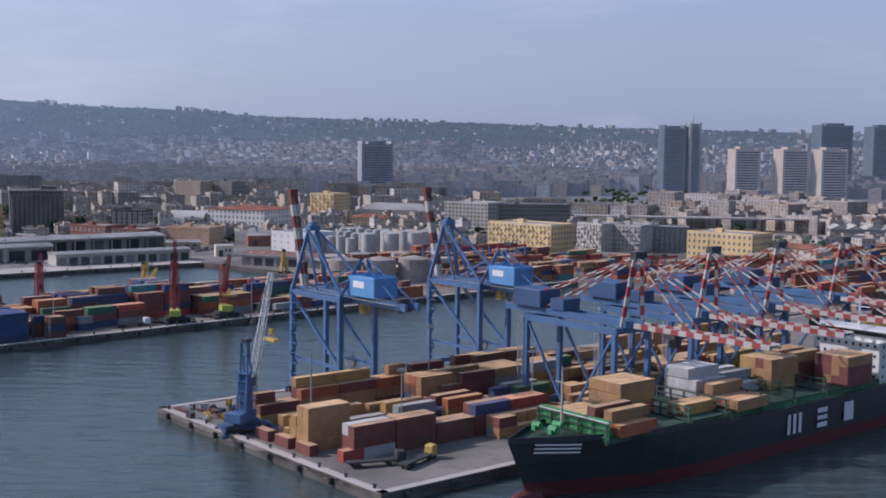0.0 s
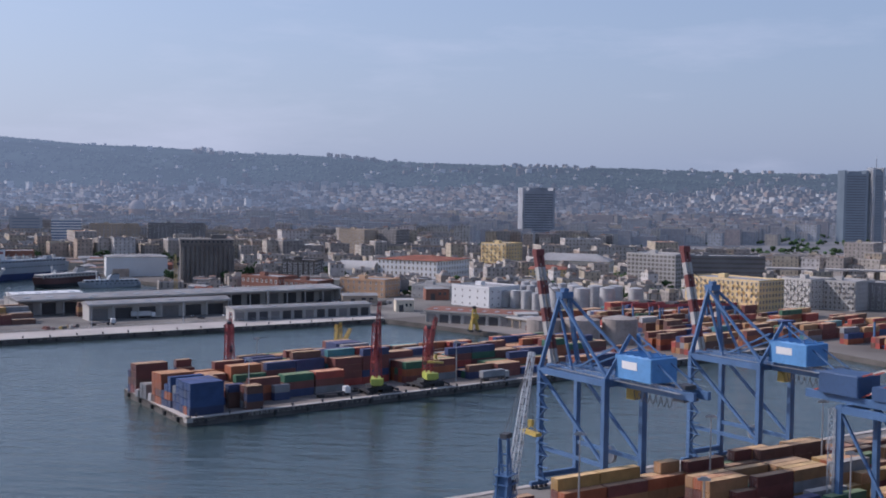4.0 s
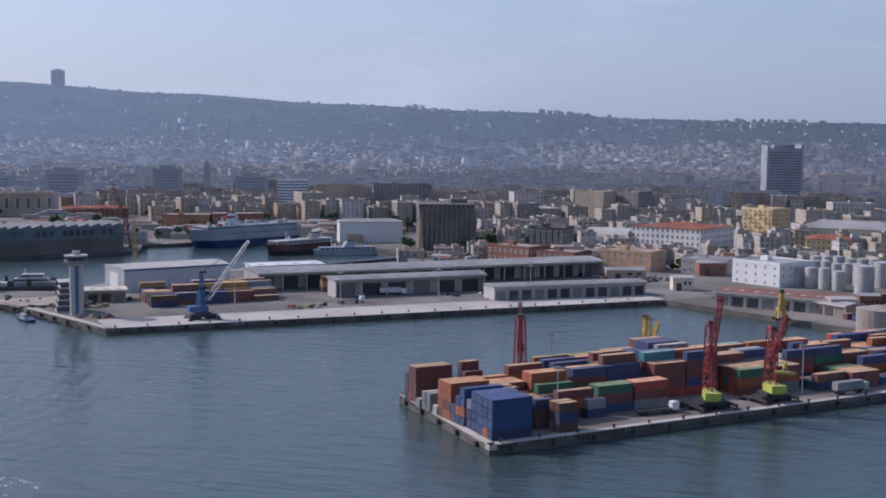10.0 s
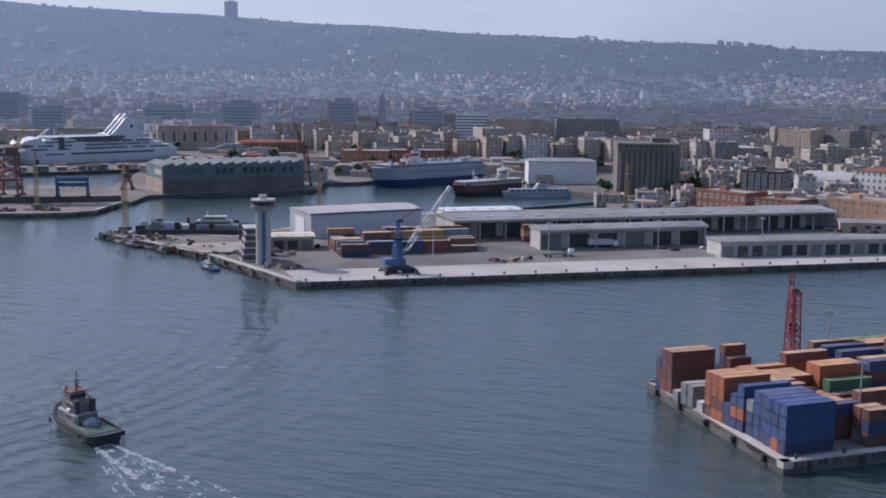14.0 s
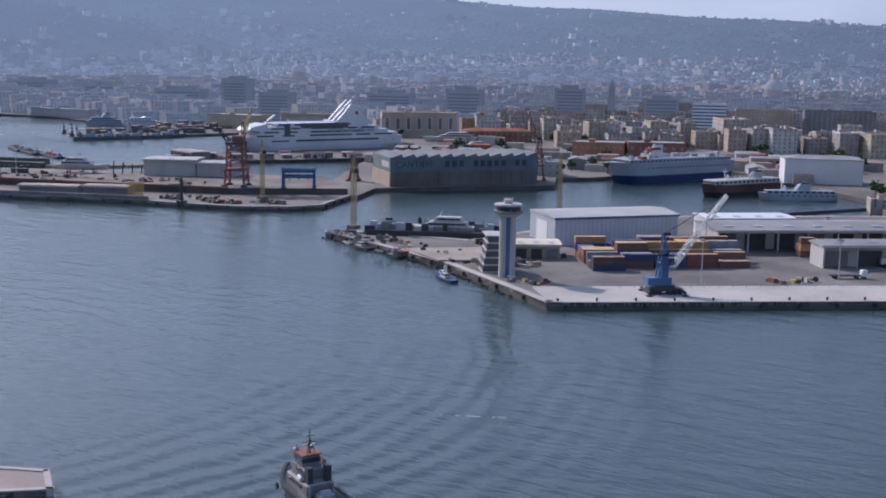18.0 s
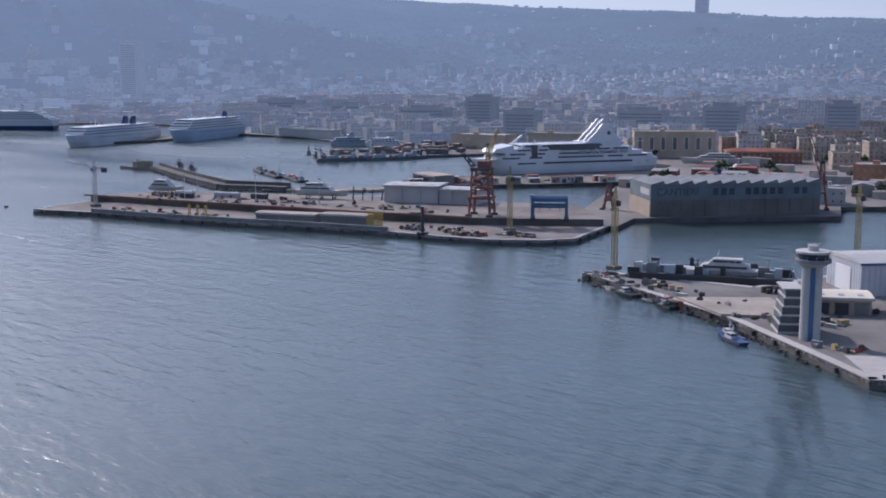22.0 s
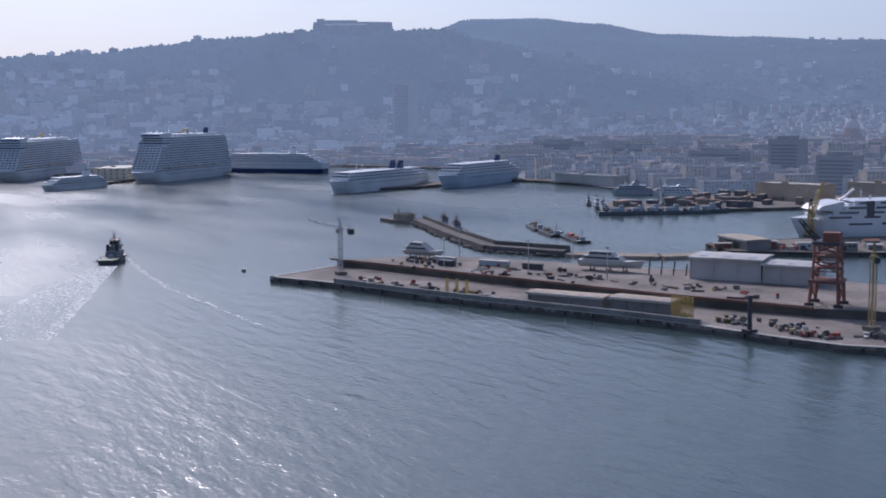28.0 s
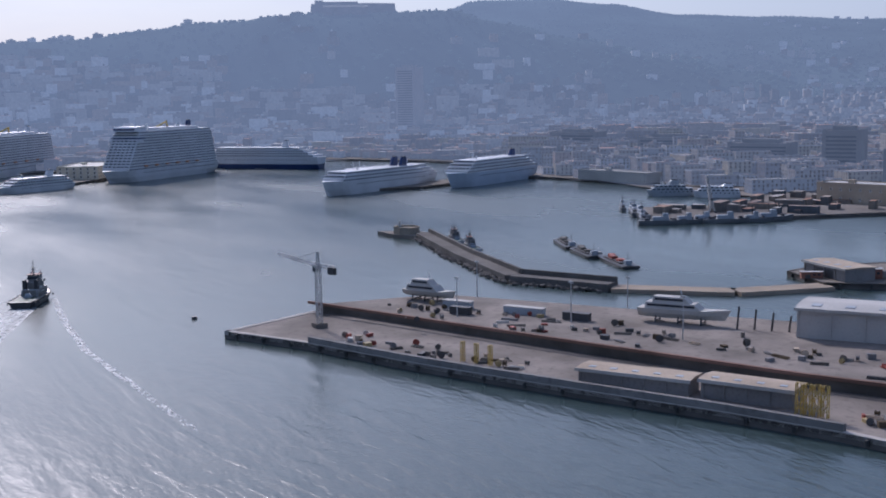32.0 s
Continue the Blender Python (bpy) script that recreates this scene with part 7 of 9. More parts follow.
for x in (-8.5, 8.5):
    for y in (-5, 0, 5):
        part("leg", Mesh().beam((x, y, 1.2), (x, y, 9.6), 1.5), LIFTBLUE, lift)
    for y in (-5, 5):
        for dx in (-0.8, 0.8):
            part("wheel", Mesh().tube((x + dx - 0.35, y, 0.95), (x + dx + 0.35, y, 0.95), 0.95, 12), RUBBER, lift)
    part("side_beam", Mesh().beam((x, -6.2, 9.4), (x, 6.2, 9.4), 1.5, 2.0), LIFTBLUE, lift)
    part("sill_beam", Mesh().beam((x, -6.2, 2.4), (x, 6.2, 2.4), 1.5, 1.5), LIFTBLUE, lift)
    part("leg_brace", Mesh().beam((x, -5, 2.6), (x, 0, 9.2), 0.5).beam((x, 5, 2.6), (x, 0, 9.2), 0.5), LIFTBLUE, lift)
for y in (-5, 0, 5):
    part("top_beam", Mesh().beam((-9.2, y, 10.9), (9.2, y, 10.9), 1.4, 1.9), LIFTBLUE, lift)
for y in (-5, 5):
    part("lower_beam", Mesh().beam((-8.5, y, 7.4), (8.5, y, 7.4), 0.9, 1.2), LIFTBLUE, lift)
part("machine_box", Mesh().box(-8.5, 3, 10.2, 2.4, 4, 2.2), LIFTBLUE, lift)
for x in (-5, 0, 5):
    part("sling", Mesh().beam((x, -4.4, 10.4), (x, -4.0, 5.5), 0.3).beam((x, 4.4, 10.4), (x, 4.0, 5.5), 0.3).beam((x, -4.0, 5.5), (x, 4.0, 5.5), 0.25), DARKSTEEL, lift)


def derrick(at, label, h, w, paint, jib=None):
    """Old shipyard portal crane: four-legged lattice portal, lattice tower, jib."""
    root = thing("portal_crane", at, label, "crane", "shipyard portal cranes")
    for x in (-w, w):
        for y in (-w, w):
            part("leg", Mesh().beam((x, y, 0), (x * 0.6, y * 0.6, h * 0.35), 0.9), paint, root)
            part("bogie", Mesh().box(x, y, 0, 2.6, 1.2, 1.0), DARKSTEEL, root)
    part("portal", Mesh().box(0, 0, h * 0.35, w * 1.5, w * 1.5, 1.2), paint, root)
    part("tower", Mesh().lattice((0, 0, h * 0.35), (0, 0, h), w * 1.15, w * 0.6, 6, 0.5), paint, root)
    part("cabin", Mesh().box(w * 0.5, 0, h * 0.55, 2.4, 2.4, 2.6), paint, root)
    part("tower_head", Mesh().box(0, 0, h, w * 0.8, w * 0.6, 1.6), DARKSTEEL, root)
    if jib:
        part("jib", Mesh().lattice((w * 0.3, 0, h * 0.6), (jib[0], jib[1], jib[2]), 2.4, 1.2, 10, 0.42), paint, root)
        part("jib_rope", Mesh().beam((0, 0, h + 1), jib, 0.15), DARKSTEEL, root)
    return root


OLDRED = surf("faded red lead", (0.2, 0.08, 0.06), 0.7, vary=0.3, stain=0.4)
tc = thing("portal_crane", (-644, 700, 6.0, 30), "tall faded-red lattice crane tower at the shipyard", "crane", "shipyard portal cranes")
for x in (-5.5, 5.5):
    for y in (-5.5, 5.5):
        part("leg", Mesh().beam((x, y, 0.8), (x * 0.93, y * 0.93, 9), 1.0), OLDRED, tc)
        part("bogie", Mesh().box(x, y, 0, 3.4, 1.4, 1.2), DARKSTEEL, tc)
    part("portal_brace", Mesh().beam((x, -5.5, 2), (x, 5.5, 8.6), 0.5).beam((x, 5.5, 2), (x, -5.5, 8.6), 0.5), OLDRED, tc)
part("portal", Mesh().box(0, 0, 9, 12, 12, 1.2), OLDRED, tc)
part("tower", Mesh().lattice((0, 0, 10.2), (0, 0, 24), 9.4, 8.6, 4, 0.75), OLDRED, tc)
for z in (14.8, 19.4):
    part("landing", Mesh().box(0, 0, z, 9.8, 9.8, 0.4), OLDRED, tc)
part("slewing_deck", Mesh().box(0, 0, 24, 10.5, 10, 1.0), DARKSTEEL, tc)
part("machine_house", bevel_box(1.5, 0, 25, 6.5, 6, 3.6, 0.2), OLDRED, tc)
part("luffing_jib", Mesh().lattice((-4, 0, 25), (-11, 0, 33), 2.2, 1.0, 6, 0.35), DARKSTEEL, tc)
derrick((-549, 878, 2.5, 30), "tall faded-red portal crane at the shipyard hall's end", 26, 3.2, OLDRED, (-9, 0, 46))
yacht((-745, 1106), (-785, 1078), 2.5, 9, "white motor yacht laid up behind the shipyard hall")
yacht((-690, 1040), (-706, 1012), 2.5, 6.5, "dark blue motor yacht laid up ashore", hullp=HULLNAVY)
derrick((-634, 793, 2.5, 30), "rusty portal crane at the hall's end", 14, 3.2, OLDRED)
derrick((-838, 905, 2.5, 60), "yellow dockside crane before the cruise ferry", 22, 2.4, OLDYELLOW, (8, 2, 34))
derrick((-90, 668, 2.5, 20), "yellow quay crane beside the basin", 12, 2.2, YELLOW)
# yard gantries and the red mobile frames on the mainland
for i, (x, y) in enumerate(((0, 706), (14, 700), (40, 712), (120, 650), (150, 640))):
    rtg = thing("yard_gantry", (x, y, 2.5, 40), "red-topped blue rubber-tyred yard gantry", "gantry", "yard gantries")
    for a in (-11, 11):
        for b in (-4, 4):
            part("leg", Mesh().beam((a, b, 0.8), (a, b, 13), 0.8), CRANE_BLUE, rtg)
        part("sill", Mesh().beam((a, -5, 1.2), (a, 5, 1.2), 0.9, 1.0), CRANE_BLUE, rtg)
    for b in (-4, 4):
        part("girder", Mesh().beam((-12, b, 13.6), (12, b, 13.6), 0.9, 1.4), RED, rtg, "red girder")
    part("trolley", Mesh().box(2, 0, 13.8, 4, 7, 1.4), DARKSTEEL, rtg)

# ---- the town ----
def inside(x, y, poly):
    c, n = False, len(poly)
    for i in range(n):
        (x0, y0), (x1, y1) = poly[i], poly[(i + 1) % n]
        if (y0 > y) != (y1 > y) and x < (x1 - x0) * (y - y0) / (y1 - y0) + x0:
            c = not c
    return c


def ground_z(x, y):
    r = math.hypot(x - CX, y - CY)
    z = land(x, y) if r > ramp(azimuth(x, y), SHORE) else 2.5
    return max(2.5, z) if inside(x, y, MAINLAND) else z


# ground kept free for the port yards, the rail yard and the buildings that are built one by one
KEEP = [(-100, 640, 340), (60, 560, 320), (250, 560, 330), (-180, 790, 130), (-320, 920, 62), (-430, 960, 60), (-560, 880, 100), (-660, 850, 110), (-40, 790, 90), (-174, 1000, 50), (-110, 1090, 45), (-265, 1300, 45), (60, 800, 45), (130, 845, 55), (190, 745, 50),
        (50, 985, 60), (-60, 1000, 40), (-45, 1105, 50), (-600, 1330, 40), (-505, 1365, 45), (-595, 1060, 55), (-750, 1150, 60), (-850, 1160, 62), (-835, 1120, 48), (-100, 1746, 60), (346, 1740, 70), (420, 1650, 45), (480, 1635, 45), (530, 1620, 45), (-760, 1090, 60), (-400, 985, 45), (-250, 925, 45), (-215, 1005, 45), (-1050, 1080, 120), (-960, 1120, 80), (-1150, 1010, 90), (-1090, 985, 60)]
rc = random.Random(11)
near_city, port_city, mid_city, far_city, openings = Mesh(), Mesh(), Mesh(), Mesh(), Mesh()
belt_trees = []


def house(mb, x, y, z, sx, sy, h, ang, detail):
    mb.box(x, y, z - 4, sx, sy, h + 4, ang, 0, 1)
    c, s = math.cos(radians(ang)), math.sin(radians(ang))
    if detail:
        p = 0.8
        for a, b, w, d in ((0, -sy / 2 + 0.2, sx, 0.4), (0, sy / 2 - 0.2, sx, 0.4), (-sx / 2 + 0.2, 0, 0.4, sy - 0.8), (sx / 2 - 0.2, 0, 0.4, sy - 0.8)):
            mb.box(x + a * c - b * s, y + a * s + b * c, z + h, w, d, p, ang, 0, 0)
    if rc.random() < 0.55:
        a, b = rc.uniform(-0.25, 0.25) * sx, rc.uniform(-0.25, 0.25) * sy
        mb.box(x + a * c - b * s, y + a * s + b * c, z + h, rc.uniform(3, 6), rc.uniform(3, 5), rc.uniform(2, 3.4), ang, 0, 1)
    if rc.random() < 0.3:
        a, b = rc.uniform(-0.3, 0.3) * sx, rc.uniform(-0.3, 0.3) * sy
        mb.box(x + a * c - b * s, y + a * s + b * c, z + h, rc.uniform(2, 9), rc.uniform(2, 5), rc.uniform(1, 2.4), ang, 1, 1)
    # window openings on the sides that look to the harbour
    if detail:
        fl = max(2, int(h / 3.3))
        for nx, ny, ln, off in ((0, -1, sx, sy / 2), (1, 0, sy, sx / 2), (-1, 0, sy, sx / 2), (0, 1, sx, sy / 2)):
            wx, wy = nx * c - ny * s, nx * s + ny * c
            if wx * (-180 - x) + wy * (250 - y) < 0:
                continue
            tx, ty = -wy, wx
            nb = max(2, int(ln / 3.6))
            for f in range(fl):
                zc = z + (f + 0.35) * h / fl
                for b in range(nb):
                    if rc.random() < 0.12:
                        continue
                    t = (b + 0.5) / nb * ln - ln / 2
                    px, py = x + wx * (off + 0.06) + tx * t, y + wy * (off + 0.06) + ty * t
                    hw, hh = 0.6, 1.7 if rc.random() < 0.7 else 2.2
                    openings.add([(px - tx * hw, py - ty * hw, zc), (px + tx * hw, py + ty * hw, zc), (px + tx * hw, py + ty * hw, zc + hh), (px - tx * hw, py - ty * hw, zc + hh)], [(0, 1, 2, 3)])


def rh_(v, k):
    return k * math.sin(v * 12.9898)


count = 0
single_left = 150
r = 1000.0
while r < 3750:
    cell = 24 - 5 * step((r - 1250) / 400)
    n_a = int(radians(150) * r / cell)
    for i in range(n_a):
        a = -46 + 150 * (i + rc.uniform(-0.3, 0.3)) / n_a
        rr = r + rc.uniform(-0.35, 0.35) * cell
        x, y = CX - math.sin(radians(a)) * rr, CY + math.cos(radians(a)) * rr
        q = ramp(a, SHORE)
        if rr < q + (200 if a > 36 else 15) and not inside(x, y, MAINLAND):
            continue
        if a > 36 and rr < q + 240 and not inside(x + math.sin(radians(a)) * 34, y - math.cos(radians(a)) * 34, MAINLAND):
            continue
        if any((x - kx) ** 2 + (y - ky) ** 2 < kr * kr for kx, ky, kr in KEEP):
            continue
        if a < -3 and 1080 < rr < 1570 and noise.noise((x * 0.004, y * 0.004, 1.0)) < 0.38:
            continue                                     # the rail yard and its low sheds
        z = ground_z(x, y)
        zv, slope_z = ramp(a, VOMERO), z
        dens = 0.93
        if rr > 2200:
            dens = 0.85 - 0.86 * step((z - 40) / 45) + 0.32 * noise.noise((x * 0.0035, y * 0.0035, 5.0))
        if a > 52 and rr > 1800:
            top = 70 if a < 68 else 130
            dens = 0.9 - 0.88 * step((z - top) / 40) + 0.34 * noise.noise((x * 0.005, y * 0.005, 2.0))
        if z > 190:
            dens = min(dens, 0.02 if a < 68 else 0.2) if rr < 3000 else 0.0
        if rr > 2900 and z > 0.8 * ramp(a, RIDGE):
            dens = min(dens, 0.05)                       # the crest stays wooded
        if rc.random() > dens:
            continue
        ang = noise.noise((x * 0.0012, y * 0.0012, 9.0)) * 70 + a + rc.choice((0, 0, 90)) + rc.uniform(-5, 5)
        tall = rc.random() < 0.05
        h = rc.uniform(11, 21) * (1.4 if tall else 1.0) * (0.6 if z > 80 else 1.0)
        sx, sy = rc.uniform(0.55, 0.98) * cell, rc.uniform(0.5, 0.9) * cell
        if rr < q + 700 and rc.random() < (0.62 if a > 30 else 0.22):           # palaces, slabs and depots among the small houses
            sx *= rc.uniform(1.5, 2.8)
            sy *= rc.uniform(0.9, 1.3)
            h *= rc.uniform(0.8, 1.35)
        near = rr < (1350 if a < 30 else 1150)
        if a > 36 and rr < q + 90:
            h *= 0.55
        single = near and single_left > 0 and math.hypot(x + 180, y - 250) < 1120
        mb = Mesh() if single else (port_city if a > 30 else near_city) if near else mid_city if rr < 1950 else far_city
        house(mb, x, y, z, sx, sy, h, ang, rr < 1750)
        if single:
            single_left -= 1
            one = thing("town_house", (x, y, z, ang), "flat-roofed plastered town house behind the harbour", "house", "town houses")
            part("body", Mesh().box(0, 0, -4, sx, sy, h + 4, 0, 0, 1), [HOUSEWALL, HOUSEROOF], one)
            part("parapet", Mesh().loft([[(-sx / 2 * e, -sy / 2 * e, q_), (sx / 2 * e, -sy / 2 * e, q_), (sx / 2 * e, sy / 2 * e, q_), (-sx / 2 * e, sy / 2 * e, q_)] for e, q_ in ((1.01, h - 0.3), (1.01, h + 0.9), (0.95, h + 0.9), (0.95, h + 0.02))], 0, False), HOUSEWALL, one)
            part("stair_head", Mesh().box(sx * rh_(x, 0.22), sy * rh_(y, 0.22), h, 4.2, 3.4, 2.6, 0, 0, 1), [HOUSEWALL, HOUSEROOF], one)
        count += 1
    r += cell * 0.98
# houses, depots and garden trees filling the belt between the port roads and the town
rb = random.Random(31)
for gx in range(-330, 420, 15):
    for gy in range(872, 1180, 15):
        x, y = gx + rb.uniform(-5, 5), gy + rb.uniform(-5, 5)
        w = max(9, min(26, rb.gauss(14, 4)))
        if math.hypot(x - CX, y - CY) > 1010 and not any((x - kx) ** 2 + (y - ky) ** 2 < kr * kr for kx, ky, kr in KEEP):
            continue
        if not inside(x, y, MAINLAND) or any((x - fx) ** 2 + (y - fy) ** 2 < (fr + w * 0.6) ** 2 for fx, fy, fr in FOOT):
            continue
        if x > 120 and y > 940 and noise.noise((x * 0.01, y * 0.01, 2.0)) < 0.1:
            continue
        k = rb.random()
        if k < 0.62:
            house(near_city, x, y, ground_z(x, y), w, rb.uniform(0.5, 0.9) * w, rb.uniform(4, 9) if y < 960 else rb.uniform(6, 15), 22 + rb.choice((0, 90)) + rb.uniform(-6, 6), True)
        elif k < 0.8:
            belt_trees.append((x, y))
whole("port_blocks", port_city, [PORTWALL, CITYROOF], "dark brown and grey blocks of the old port quarter", "town", kind="stuff")
whole("town_blocks", near_city, [CITYWALL, CITYROOF], "dense ochre, cream and grey town houses behind the harbour", "town", kind="stuff")
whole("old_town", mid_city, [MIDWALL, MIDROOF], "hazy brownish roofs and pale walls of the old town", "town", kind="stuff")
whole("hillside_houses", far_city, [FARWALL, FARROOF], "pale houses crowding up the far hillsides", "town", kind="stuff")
whole("town_windows", openings, SHUTTER, "dark shuttered windows of the town houses", "windows", kind="stuff")

# white houses along the ridge and low rail sheds
ridge_houses = Mesh()
for i in range(330):
    a = rc.uniform(-40, 46)
    rr = rc.uniform(2700, 3680)
    x, y = CX - math.sin(radians(a)) * rr, CY + math.cos(radians(a)) * rr
    ridge_houses.box(x, y, land(x, y) - 3, rc.uniform(7, 15), rc.uniform(7, 12), rc.uniform(5, 10), rc.uniform(0, 90), 0, 1)
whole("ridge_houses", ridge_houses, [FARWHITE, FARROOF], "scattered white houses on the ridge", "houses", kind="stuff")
for k, (x, y, L, d) in enumerate(((190, 1180, 120, 40), (330, 1190, 140, 40), (150, 1290, 90, 36), (270, 1290, 110, 36), (430, 1010, 190, 34), (380, 1280, 90, 34))):
    saw = thing("rail_shed", (x, y, ground_z(x, y), -8), "long low rail shed with pale zigzag roof", "warehouse", "rail sheds")
    part("shell", Mesh().box(0, 0, -1, L, d, 8), GREYWALL, saw)
    for j in range(int(L / 14)):
        part("roof_ridge", Mesh().loft([[(-L / 2 + j * 14, yy, 7), (-L / 2 + (j + 1) * 14, yy, 7), (-L / 2 + (j + 0.5) * 14, yy, 10.5)] for yy in (-d / 2, d / 2)]), OFFWHITE, saw)
via = thing("viaduct", (430, 1050, 2.5, -4), "long pale elevated motorway", "road")
part("deck", Mesh().box(0, 0, 11, 620, 16, 1.4), PALE_CONC, via)
for i in range(16):
    part("pier", Mesh().box(-300 + i * 40, 0, 0, 3, 9, 11), CONCRETE, via)

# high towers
# tower claddings glow faintly: haze painted as emission to lift their darks
TOWERGREY = haze_glow(surf("dark tower cladding", (0.085, 0.105, 0.12), 0.4, big=0.05, vary=0.15), 0.075)
TOWERBEIGE = haze_glow(surf("beige tower cladding", (0.36, 0.3, 0.25), 0.7, big=0.05, vary=0.12), 0.07)


# glazing and hazy cladding carry painted haze glow too, no lit windows
MIDGLASS = haze_glow(surf("hazy slab glazing", (0.04, 0.045, 0.055), 0.5, vary=0.15), 0.06)
HAZETOWER = haze_glow(surf("hazy tower cladding", (0.2, 0.18, 0.17), 0.7, vary=0.12), 0.11)
HAZEGLASS = haze_glow(surf("hazy tower glazing", (0.09, 0.09, 0.1), 0.5, vary=0.12), 0.1)


def tower(x, y, w, d, h, ang, label, paint, cap=0.0, z=None, core=None, glass=None):
    z = ground_z(x, y) if z is None else z
    root = thing("high_rise", (x, y, z, ang), label, "tower", "high towers")
    body = part("body", Mesh().box(0, 0, -3, w, d, h + 3), paint, root)
    fl = int(h / 3.6)
    m = Mesh()
    for f in range(1, fl):
        m.box(0, 0, f * 3.6, w + 0.3, d + 0.3, 1.5)
    part("window_band", m, glass or MIDGLASS, body)
    for sx in (-1, 1):
        part("corner_pier", Mesh().box(sx * w / 2, 0, -3, 3.2, d + 1.2, h + 4 + cap), core or paint, root)
    part("roof_plant", Mesh().box(0, 0, h, w * 0.6, d * 0.6, 4), paint, root)
    return root


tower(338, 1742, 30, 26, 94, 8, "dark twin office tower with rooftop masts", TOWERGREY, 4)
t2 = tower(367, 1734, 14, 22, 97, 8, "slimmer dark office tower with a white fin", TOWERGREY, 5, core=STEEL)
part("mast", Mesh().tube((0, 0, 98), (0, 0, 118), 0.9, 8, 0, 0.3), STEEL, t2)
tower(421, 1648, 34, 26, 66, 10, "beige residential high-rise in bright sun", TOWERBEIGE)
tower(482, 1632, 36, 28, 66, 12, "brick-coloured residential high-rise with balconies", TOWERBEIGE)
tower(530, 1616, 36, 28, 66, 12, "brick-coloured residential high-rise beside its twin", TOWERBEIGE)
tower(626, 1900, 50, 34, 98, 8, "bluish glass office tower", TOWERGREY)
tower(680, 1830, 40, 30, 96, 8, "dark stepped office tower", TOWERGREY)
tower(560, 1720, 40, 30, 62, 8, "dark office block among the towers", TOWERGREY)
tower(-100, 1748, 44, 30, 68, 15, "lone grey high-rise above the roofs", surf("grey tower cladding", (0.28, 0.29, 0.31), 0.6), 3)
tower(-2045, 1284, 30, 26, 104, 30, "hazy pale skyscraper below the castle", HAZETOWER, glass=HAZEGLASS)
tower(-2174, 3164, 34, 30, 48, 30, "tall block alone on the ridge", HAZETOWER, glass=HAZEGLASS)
# slab blocks: haze painted on as a weak emission
MIDSLAB = haze_glow(surf("hazy slab cladding", (0.13, 0.125, 0.12), 0.6, vary=0.2), 0.065)
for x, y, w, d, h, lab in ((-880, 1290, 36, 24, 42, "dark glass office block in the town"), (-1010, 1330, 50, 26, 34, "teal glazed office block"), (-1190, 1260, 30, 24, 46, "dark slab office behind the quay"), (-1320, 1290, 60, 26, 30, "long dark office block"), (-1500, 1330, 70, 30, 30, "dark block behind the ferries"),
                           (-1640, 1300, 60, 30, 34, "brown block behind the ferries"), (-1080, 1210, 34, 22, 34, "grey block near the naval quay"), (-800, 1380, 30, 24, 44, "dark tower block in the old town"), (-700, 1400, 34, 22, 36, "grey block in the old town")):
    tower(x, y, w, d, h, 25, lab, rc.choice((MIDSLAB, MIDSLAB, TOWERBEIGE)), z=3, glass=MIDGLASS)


def church(x, y, r0, h, label):
    z = ground_z(x, y)
    root = thing("domed_church", (x, y, z, 0), label, "church", "domed churches")
    part("nave", Mesh().box(0, -r0, -2, r0 * 2.2, r0 * 3.6, h * 0.5 + 2), MIDWALL, root)
    part("drum", Mesh().tube((0, 0, h * 0.4), (0, 0, h * 0.68), r0, 16), MIDWALL, root)
    part("dome", Mesh().loft([[(r0 * 1.05 * math.cos(b) * math.cos(t), r0 * 1.05 * math.cos(b) * math.sin(t), h * 0.68 + r0 * 1.2 * math.sin(b)) for t in [k * math.pi / 8 for k in range(16)]] for b in [q * math.pi / 12 for q in range(6)]]), HAZETOWER, root)
    part("lantern", Mesh().tube((0, 0, h * 0.68 + r0 * 1.1), (0, 0, h * 0.68 + r0 * 1.8), r0 * 0.2, 8), MIDWALL, root)
    return root


church(-702, 1762, 12, 46, "brown-domed church in the old town")
church(-430, 1950, 10, 42, "pale-domed church among the roofs")
church(-1500, 1720, 11, 44, "grey-domed church below the hill")
camp = thing("bell_tower", (-763, 1408, ground_z(-763, 1408), 20), "slender dark bell tower", "tower")
for k, w in enumerate((9, 8.4, 7.6, 6.4)):
    part("stage", Mesh().box(0, 0, k * 12 - 2, w, w, 12), MIDSLAB, camp)
part("spire", Mesh().box(0, 0, 46, 5.6, 5.6, 9, 0, 0, None, 0.1), MIDSLAB, camp)

# the fortress on the hilltop
fort = thing("fortress", (-2577, 1452, 246, 63), "hazy stone fortress crowning the hill", "castle")
# fortress stone with distance haze painted in as emission
FARSTONE = haze_glow(surf("far pale stone", (0.16, 0.14, 0.13), 0.9, vary=0.15), 0.115)
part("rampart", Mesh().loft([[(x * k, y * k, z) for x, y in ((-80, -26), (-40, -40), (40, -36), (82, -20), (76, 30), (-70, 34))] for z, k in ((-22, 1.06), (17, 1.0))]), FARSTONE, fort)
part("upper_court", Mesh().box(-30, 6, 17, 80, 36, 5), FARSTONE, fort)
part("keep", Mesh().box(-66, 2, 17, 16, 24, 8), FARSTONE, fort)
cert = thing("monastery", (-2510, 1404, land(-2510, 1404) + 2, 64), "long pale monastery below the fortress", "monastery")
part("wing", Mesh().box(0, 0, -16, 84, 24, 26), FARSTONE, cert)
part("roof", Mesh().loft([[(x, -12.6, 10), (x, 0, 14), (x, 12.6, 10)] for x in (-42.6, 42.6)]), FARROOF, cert)

